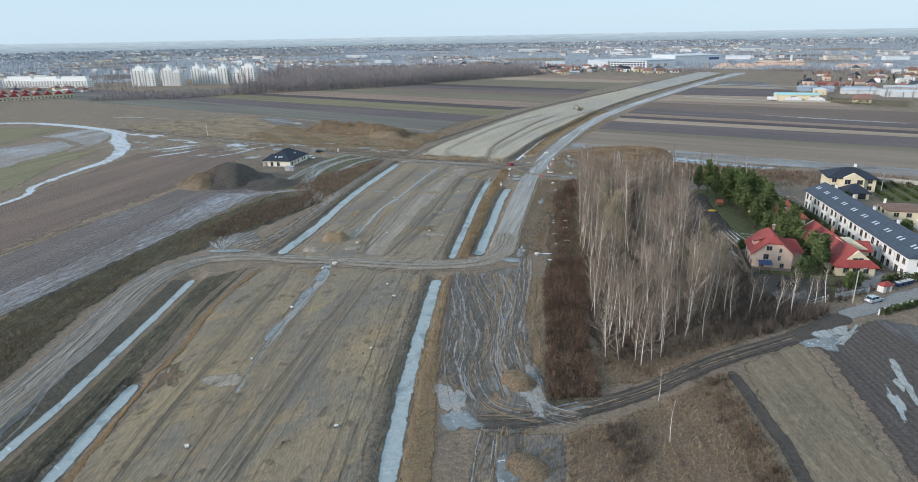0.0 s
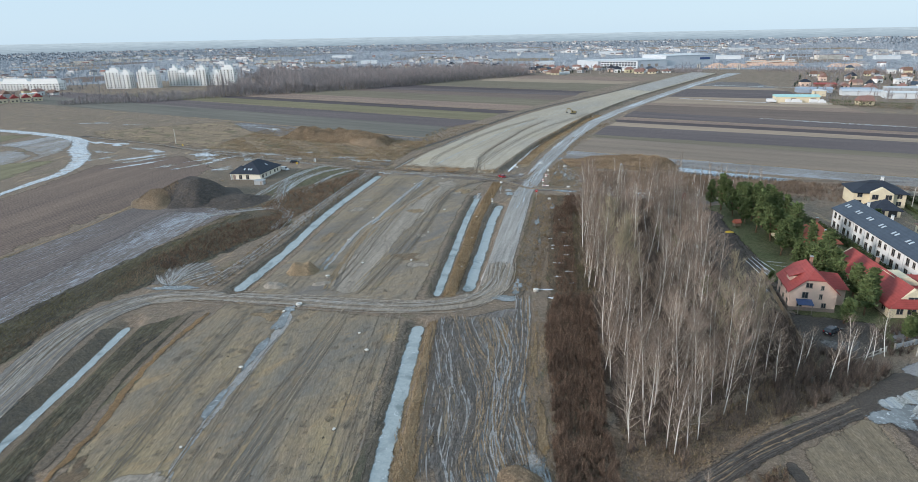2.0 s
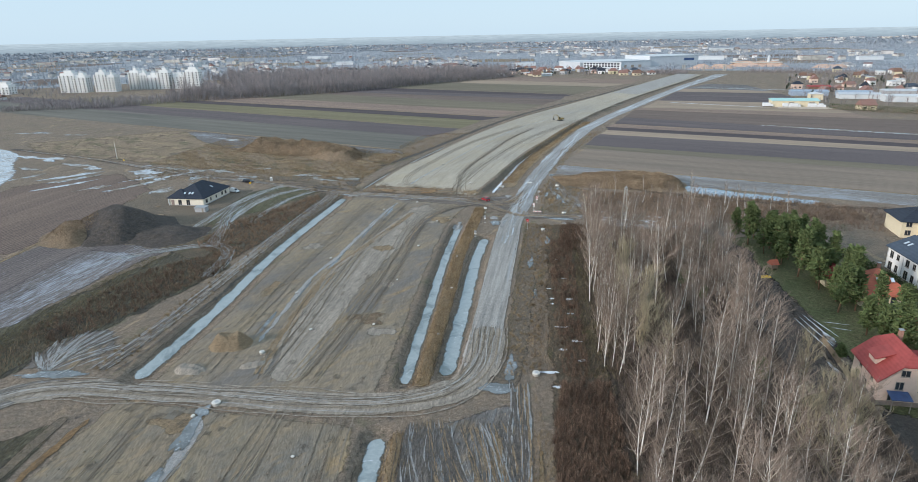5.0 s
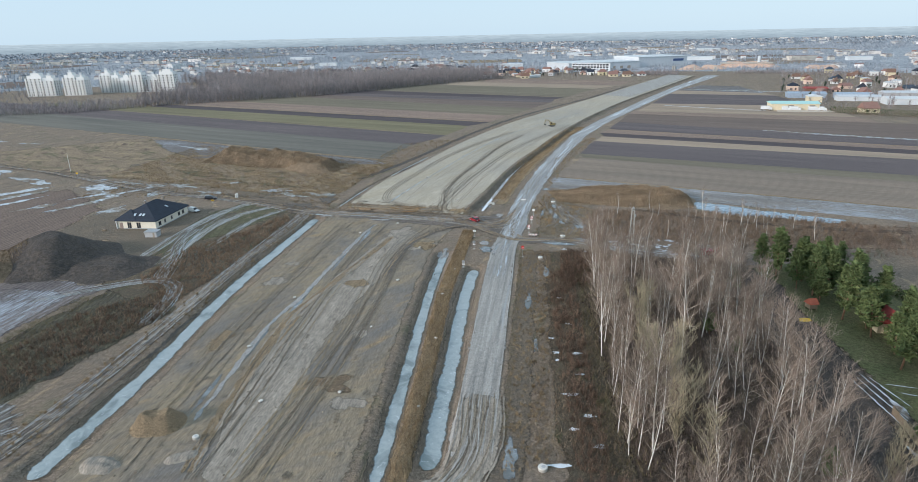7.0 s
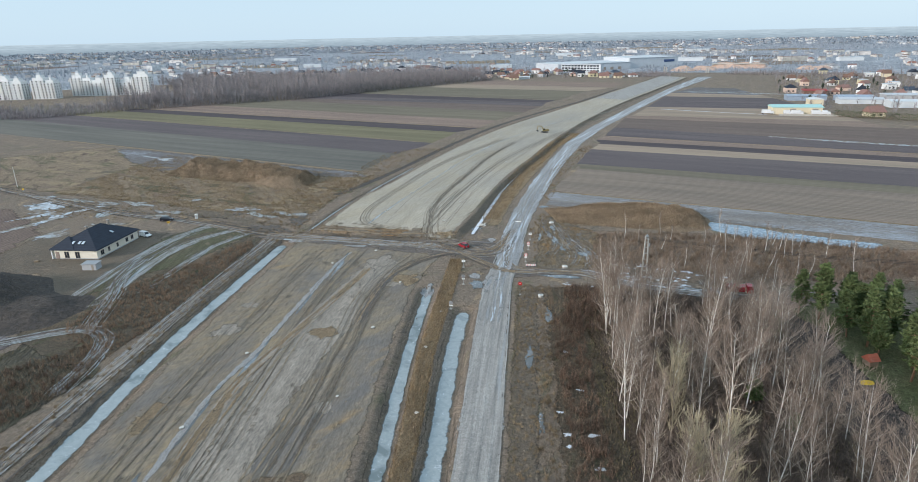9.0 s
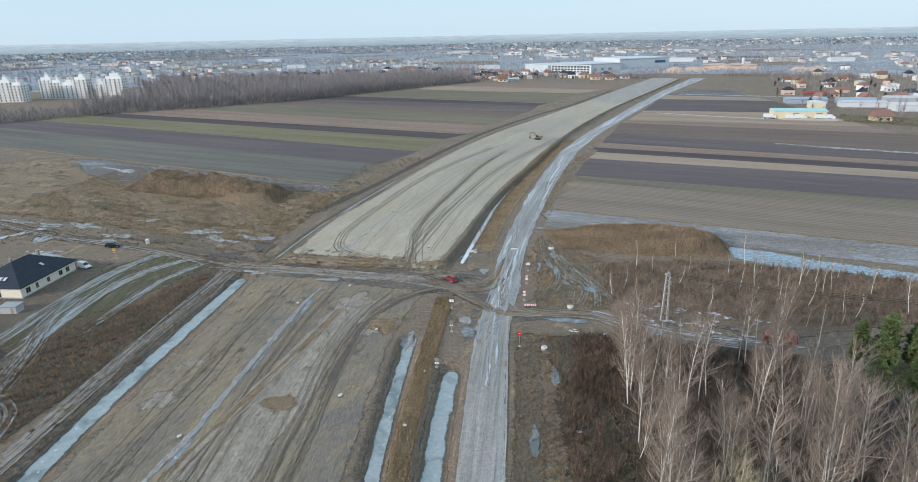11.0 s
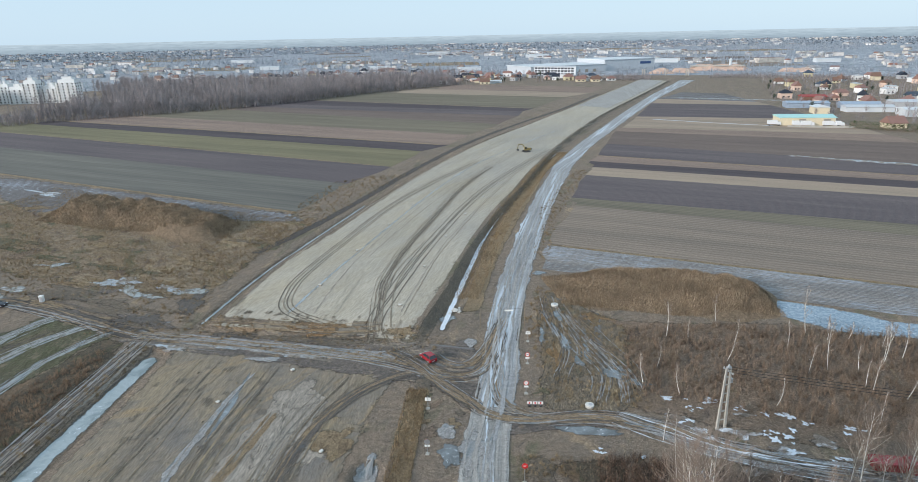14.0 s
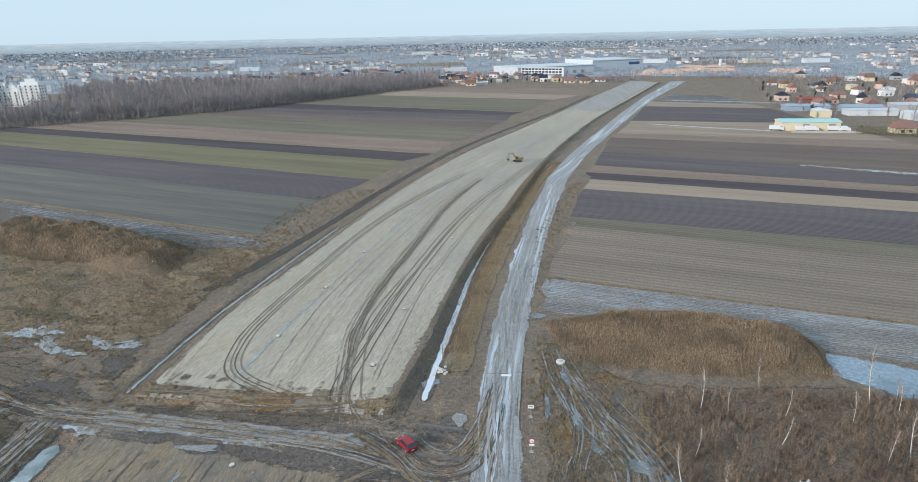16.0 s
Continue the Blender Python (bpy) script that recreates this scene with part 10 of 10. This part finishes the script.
# overpass under construction, with piers and sand piles
over = thing("overpass", 232, 1105, 0, -16, "unfinished concrete road bridge on bare piers", "bridge")
for x in (-36, -33, -4, 24, 27):
    p = part("pier", Geo().box(x - 0.8, -3, 0, x + 0.8, 3, 8.5, 0.3), M["concrete"], over)
part("deck", Geo().box(30, 120, 6.0, 110, 132, 7.5), M["concrete"], over)
for x in (40, 70, 100):
    part("pier", Geo().box(x - 1, 122, 0, x + 1, 130, 6.0), M["concrete"], over)
sandp = earth("pink_gravel", (0.36, 0.26, 0.21), (0.32, 0.235, 0.19), (0.40, 0.30, 0.24), bump=0.3)
heap("sand_mound", [(232, 1155), (236, 1156)], 20, 8.5, sandp, "conical heap of pinkish gravel", 1.0, steep=0.7, cell=2.0, lumps=0.2)
heap("sand_mound", [(262, 1165), (275, 1163)], 16, 6, sandp, "low heap of tan sand", 2.0, cell=2.0, lumps=0.3)
heap("sand_mound", [(312, 1218), (340, 1212), (365, 1204)], 22, 8, sandp, "long heap of tan sand at a building site", 3.0, cell=2.5, lumps=0.6)
heap("sand_mound", [(420, 1150), (440, 1142)], 16, 5, sandp, "heap of tan sand at a building site", 4.0, cell=2.5, lumps=0.5)
silo = thing("site_silo", 352, 1200, 8, 0, "white site silo standing on a sand heap", "silo")
part("tank", Geo().disc(0, 0, 0, 9, 2.2, 2.2, 12), M["hallwhite"], silo)
part("cone", Geo().disc(0, 0, 9, 10.5, 2.2, 0.4, 12), M["hallwhite"], silo)

# ---- the far plain, haze put into its colour, and the land's hazy rim ----
M["plain"] = earth("haze_paled_farmland", (0.222, 0.244, 0.268), (0.178, 0.198, 0.22), (0.25, 0.268, 0.284), patch=0.006, grain=0.05, bump=0.0, angle=100, streak=0.25, streak_width=60.0)
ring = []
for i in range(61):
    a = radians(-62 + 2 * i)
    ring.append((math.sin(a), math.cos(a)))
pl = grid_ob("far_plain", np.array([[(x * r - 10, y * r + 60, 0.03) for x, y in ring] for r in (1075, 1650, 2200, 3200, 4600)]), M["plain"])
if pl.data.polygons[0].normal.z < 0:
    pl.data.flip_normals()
tagged(pl, "far farmland, its colour paled for haze", "farmland", kind="structure")
# self-lit backdrop: distant land with its haze painted in, paler upwards
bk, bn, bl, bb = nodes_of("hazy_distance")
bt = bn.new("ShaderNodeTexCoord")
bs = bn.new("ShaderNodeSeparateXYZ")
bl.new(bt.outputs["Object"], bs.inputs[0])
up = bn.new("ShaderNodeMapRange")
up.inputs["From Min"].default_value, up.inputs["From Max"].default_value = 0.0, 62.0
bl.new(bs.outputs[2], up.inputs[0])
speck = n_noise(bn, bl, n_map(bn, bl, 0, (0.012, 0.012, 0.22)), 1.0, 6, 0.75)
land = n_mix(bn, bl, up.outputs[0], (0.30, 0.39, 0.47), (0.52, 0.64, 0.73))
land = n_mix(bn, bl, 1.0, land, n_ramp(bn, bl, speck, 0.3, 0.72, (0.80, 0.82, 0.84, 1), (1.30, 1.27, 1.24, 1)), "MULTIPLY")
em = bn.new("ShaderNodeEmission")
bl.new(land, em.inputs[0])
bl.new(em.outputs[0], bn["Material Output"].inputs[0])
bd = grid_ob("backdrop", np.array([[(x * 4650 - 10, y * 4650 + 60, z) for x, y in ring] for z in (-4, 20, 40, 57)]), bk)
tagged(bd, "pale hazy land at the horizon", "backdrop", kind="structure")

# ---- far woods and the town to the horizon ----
# far trees are paled and cooled: distance haze put into their colours
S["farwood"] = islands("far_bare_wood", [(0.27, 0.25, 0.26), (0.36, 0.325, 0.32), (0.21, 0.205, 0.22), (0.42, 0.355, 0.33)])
S["hazewood"] = islands("haze_paled_far_wood", [(0.32, 0.355, 0.40), (0.38, 0.42, 0.465), (0.28, 0.315, 0.36), (0.42, 0.45, 0.48)])
S["farpine"] = islands("far_evergreen", [(0.08, 0.10, 0.075), (0.10, 0.12, 0.09), (0.065, 0.085, 0.068)])
S["farwall"] = islands("far_walls", [(0.55, 0.55, 0.55), (0.48, 0.45, 0.40), (0.66, 0.66, 0.66), (0.42, 0.41, 0.40)])
S["farroof"] = islands("far_roofs", [(0.28, 0.15, 0.12), (0.19, 0.19, 0.20), (0.36, 0.37, 0.38), (0.24, 0.18, 0.15), (0.45, 0.46, 0.47)])


def wood(name, places, h0, h1, wide, mat, label, seed, stems=26, thick=0.10):
    """Leafless trees far off: an upright spray of stems and branches for each."""
    rng = np.random.default_rng(seed)
    P = np.array(places)
    n = len(P)
    swell = 0.78 + 0.20 * np.sin(P[:, 0] * 0.071 + 2.2 * np.sin(P[:, 1] * 0.043)) + 0.16 * np.sin(P[:, 0] * 0.19 + P[:, 1] * 0.13)
    one = rng.uniform(h0, h1, n) * swell
    tall = np.repeat(one, stems)
    base = np.repeat(P, stems, 0)
    k = len(base)
    t = rng.uniform(0.05, 0.8, k)
    a = rng.uniform(0, math.tau, k)
    root = np.stack([base[:, 0] + rng.normal(0, 0.05, k) * wide, base[:, 1] + rng.normal(0, 0.05, k) * wide, tall * t * 0.8], -1)
    root[:, 2] -= 0.2 * (t < 0.2)
    out = np.abs(rng.normal(0.5, 0.3, k)) * wide * (0.5 + 0.8 * np.sin(np.pi * np.clip(t + 0.1, 0, 1)))
    tip = root + np.stack([np.cos(a) * out, np.sin(a) * out, tall * rng.uniform(0.2, 0.42, k)], -1)
    tip[:, 2] = np.minimum(tip[:, 2], tall)
    side = np.stack([-np.sin(a + 0.7), np.cos(a + 0.7), np.zeros(k)], -1) * thick * rng.uniform(0.7, 1.5, k)[:, None]
    V = [np.stack([root - side, root + side, tip], 1)]
    m = P.shape[0]
    th = one
    b = rng.uniform(0, math.tau, m)
    s2 = np.stack([np.cos(b), np.sin(b), np.zeros(m)], -1) * thick * 2.2
    foot = np.stack([P[:, 0], P[:, 1], np.full(m, -0.2)], -1)
    V.append(np.stack([foot - s2, foot + s2, foot + np.stack([np.zeros(m), np.zeros(m), th * 0.9], -1)], 1))
    return tri_soup(name, np.concatenate(V), mat, label, "wood")


BELT = [(-520, 585), (-430, 612), (-385, 668), (-290, 728), (-235, 775), (-160, 885), (-62, 1000), (-90, 1040), (-190, 960), (-290, 850), (-400, 760), (-480, 690), (-545, 650)]
BELT_TREES = scatter(BELT, 2300, 5, 2.2, 30)
wood("low_trees", [p for p in BELT_TREES if p[0] < -400], 4, 9, 4.2, S["farwood"], "low bare trees before apartment blocks", 31, 40, 0.075)
wood("tree_belt", [p for p in BELT_TREES if p[0] >= -400], 13, 26, 5.4, S["farwood"], "dense belt of bare grey-brown trees", 1, 60, 0.075)
wood("tree_belt_edge", scatter([(-520, 578), (-430, 604), (-383, 660), (-288, 722), (-232, 770), (-158, 880), (-58, 996), (-70, 1004), (-165, 892), (-240, 780), (-295, 732), (-390, 672), (-436, 616), (-522, 592)], 900, 6, 1.5, 30), 3, 8, 2.2, S["farwood"], "thicket of bare shrubs along a tree belt", 2, 40, 0.07)
wood("tree_belt_back", scatter([(-440, 720), (-400, 770), (-290, 860), (-190, 970), (-90, 1050), (-60, 1100), (-200, 1090), (-330, 1060), (-480, 1060), (-560, 1000), (-430, 880), (-430, 790)], 1100, 15, 5.0, 30), 13, 26, 8.5, S["farwood"], "rounded bare trees behind a belt", 16, 80, 0.10)
wood("poplar_row", [(-575 + 21 * i, 668 + 13.5 * i + (i % 3) * 2) for i in range(2, 15, 3)] + [(-360 + 24 * i, 900 + 19 * i) for i in range(10)] + [(-130 + 9 * i, 1060 + 3 * i) for i in range(8)], 17, 23, 1.3, S["farwood"], "row of tall bare poplars", 3, 34, 0.09)
wood("young_wood", scatter([(265, 1040), (420, 960), (440, 1010), (300, 1100)], 500, 7, 3.0), 4, 8, 2.0, S["farwood"], "young bare woodland beside a bridge site", 4, 22, 0.12)
wood("young_wood", scatter([(120, 1035), (180, 1000), (195, 1060), (150, 1085)], 300, 8, 2.4), 5, 9, 2.0, S["farwood"], "young bare woodland beside a bridge site", 5, 22, 0.12)
wood("young_wood", scatter([(150, 1090), (300, 1110), (480, 1050), (560, 1180), (520, 1330), (200, 1340)], 700, 17, 4.0), 4, 9, 3.0, S["hazewood"], "young woodland behind a bridge site, paled for haze", 18, 24, 0.16)
for poly, n, sd in (([(215, 620), (350, 540), (560, 820), (520, 1050), (300, 960), (225, 740)], 620, 9), ([(-190, 1000), (150, 1020), (120, 1200), (-160, 1360), (-620, 1180), (-330, 980)], 1100, 10), ([(-860, 560), (-600, 620), (-560, 760), (-880, 900)], 300, 11)):
    wood("garden_trees", scatter(poly, n, sd, 5), 5, 12, 3.0, S["farwood"], "bare garden trees among houses", sd, 24, 0.12)
wood("garden_conifers", scatter([(220, 640), (330, 570), (520, 820), (480, 1000), (300, 950), (230, 760)], 34, 12, 5) + scatter([(-180, 1010), (140, 1030), (100, 1180), (-400, 1230)], 90, 13, 5), 4, 8, 2.4, S["farpine"], "dark conifers among houses", 14, 70, 0.3)


def town(name_w, name_r, n, r0, r1, seed, s0, s1):
    """Houses too far and too many to count, out to the horizon."""
    rng = np.random.default_rng(seed)
    gw, gr = Geo(), Geo()
    made = 0
    while made < n:
        a = rng.uniform(-0.95, 0.95) - 0.08
        r = math.sqrt(rng.uniform(r0 * r0, r1 * r1))
        x, y = math.sin(a) * r - 10, math.cos(a) * r + 100
        if math.sin(x * 0.0041 + 1.1) * math.sin(y * 0.0033 + 0.5) + 0.5 * math.sin(x * 0.011 + y * 0.007) < rng.uniform(-0.5, 0.35):
            continue
        if -420 < x < 120 and y < 1050 or 0 < x < 620 and y < 1080 or -80 < x < 460 and y < 1330:
            continue
        made += 1
        w, d, h = rng.uniform(s0, s1), rng.uniform(7, 11), rng.uniform(3.0, 6.0)
        if rng.random() < 0.06:
            w, d, h = rng.uniform(25, 60), rng.uniform(12, 20), rng.uniform(5, 12)
        t = rng.choice([0.1, 0.3, 1.5, 1.9, -0.4])
        c, s = math.cos(t), math.sin(t)
        P = [(x + u * c - v * s, y + u * s + v * c) for u, v in ((-w / 2, -d / 2), (w / 2, -d / 2), (w / 2, d / 2), (-w / 2, d / 2))]
        k = rng.uniform(1.5, 3.6) if w < 20 else 0.6
        gw.add([(px, py, 0) for px, py in P] + [(px, py, h) for px, py in P], [(0, 1, 5, 4), (1, 2, 6, 5), (2, 3, 7, 6), (3, 0, 4, 7)])
        m1, m2 = ((P[0][0] + P[3][0]) / 2, (P[0][1] + P[3][1]) / 2, h + k), ((P[1][0] + P[2][0]) / 2, (P[1][1] + P[2][1]) / 2, h + k)
        gr.add([(px, py, h) for px, py in P] + [m1, m2], [(0, 1, 5, 4), (2, 3, 4, 5), (3, 0, 4), (1, 2, 5)])
    tagged(new(name_w, gw.mesh(name_w, S["farwall"])), "pale walls of far scattered houses", "far town", kind="stuff")
    tagged(new(name_r, gr.mesh(name_r, S["farroof"])), "red, grey and white roofs of far houses", "far town", kind="stuff")


town("far_house_walls", "far_house_roofs", 560, 1050, 2300, 3, 8, 13)
town("distant_house_walls", "distant_house_roofs", 850, 2000, 4650, 4, 10, 22)
rng = np.random.default_rng(9)
far_trees = []
while len(far_trees) < 14000:
    a, r = rng.uniform(-0.95, 0.95) - 0.08, math.sqrt(rng.uniform(1000 ** 2, 3000 ** 2))
    x, y = math.sin(a) * r - 10, math.cos(a) * r + 100
    if math.sin(x * 0.0061 + 2.1) * math.sin(y * 0.0053 + 1.5) + 0.6 * math.sin(x * 0.017 - y * 0.013) < rng.uniform(-0.7, 0.8):
        continue
    if -420 < x < 120 and y < 1050 or 0 < x < 620 and y < 1080 or -80 < x < 460 and y < 1330:
        continue
    far_trees.append((x, y))
wood("far_trees", far_trees, 6, 14, 4.0, S["hazewood"], "far scattered bare trees and groves", 20, 10, 0.38)
horizon_trees = []
for i in range(7000):
    a, r = rng.uniform(-0.95, 0.95) - 0.08, rng.uniform(2800, 4750)
    horizon_trees.append((math.sin(a) * r - 10, math.cos(a) * r + 60))
wood("horizon_woods", horizon_trees, 7, 14, 16.0, S["hazewood"], "woods close to the horizon", 21, 8, 2.2)
for i in range(46):
    a, r = rng.uniform(-0.9, 0.8), rng.uniform(1000, 3200)
    x, y = math.sin(a) * r - 10, math.cos(a) * r + 100
    if -460 < x < 160 and y < 1100 or 0 < x < 640 and y < 1150 or -100 < x < 480 and y < 1400:
        continue
    w, d = rng.uniform(60, 160), rng.uniform(40, 140)
    patch("far_field", [(x - w, y - d), (x + w, y - d * 0.8), (x + w * 0.9, y + d), (x - w * 1.1, y + d * 0.9)], F[["straw", "tan", "green", "grey", "brown", "dark"][i % 6]], 0.05 + 0.004 * (i % 5), "far field among villages", "field", rag=3, step=30, wob=0.02)
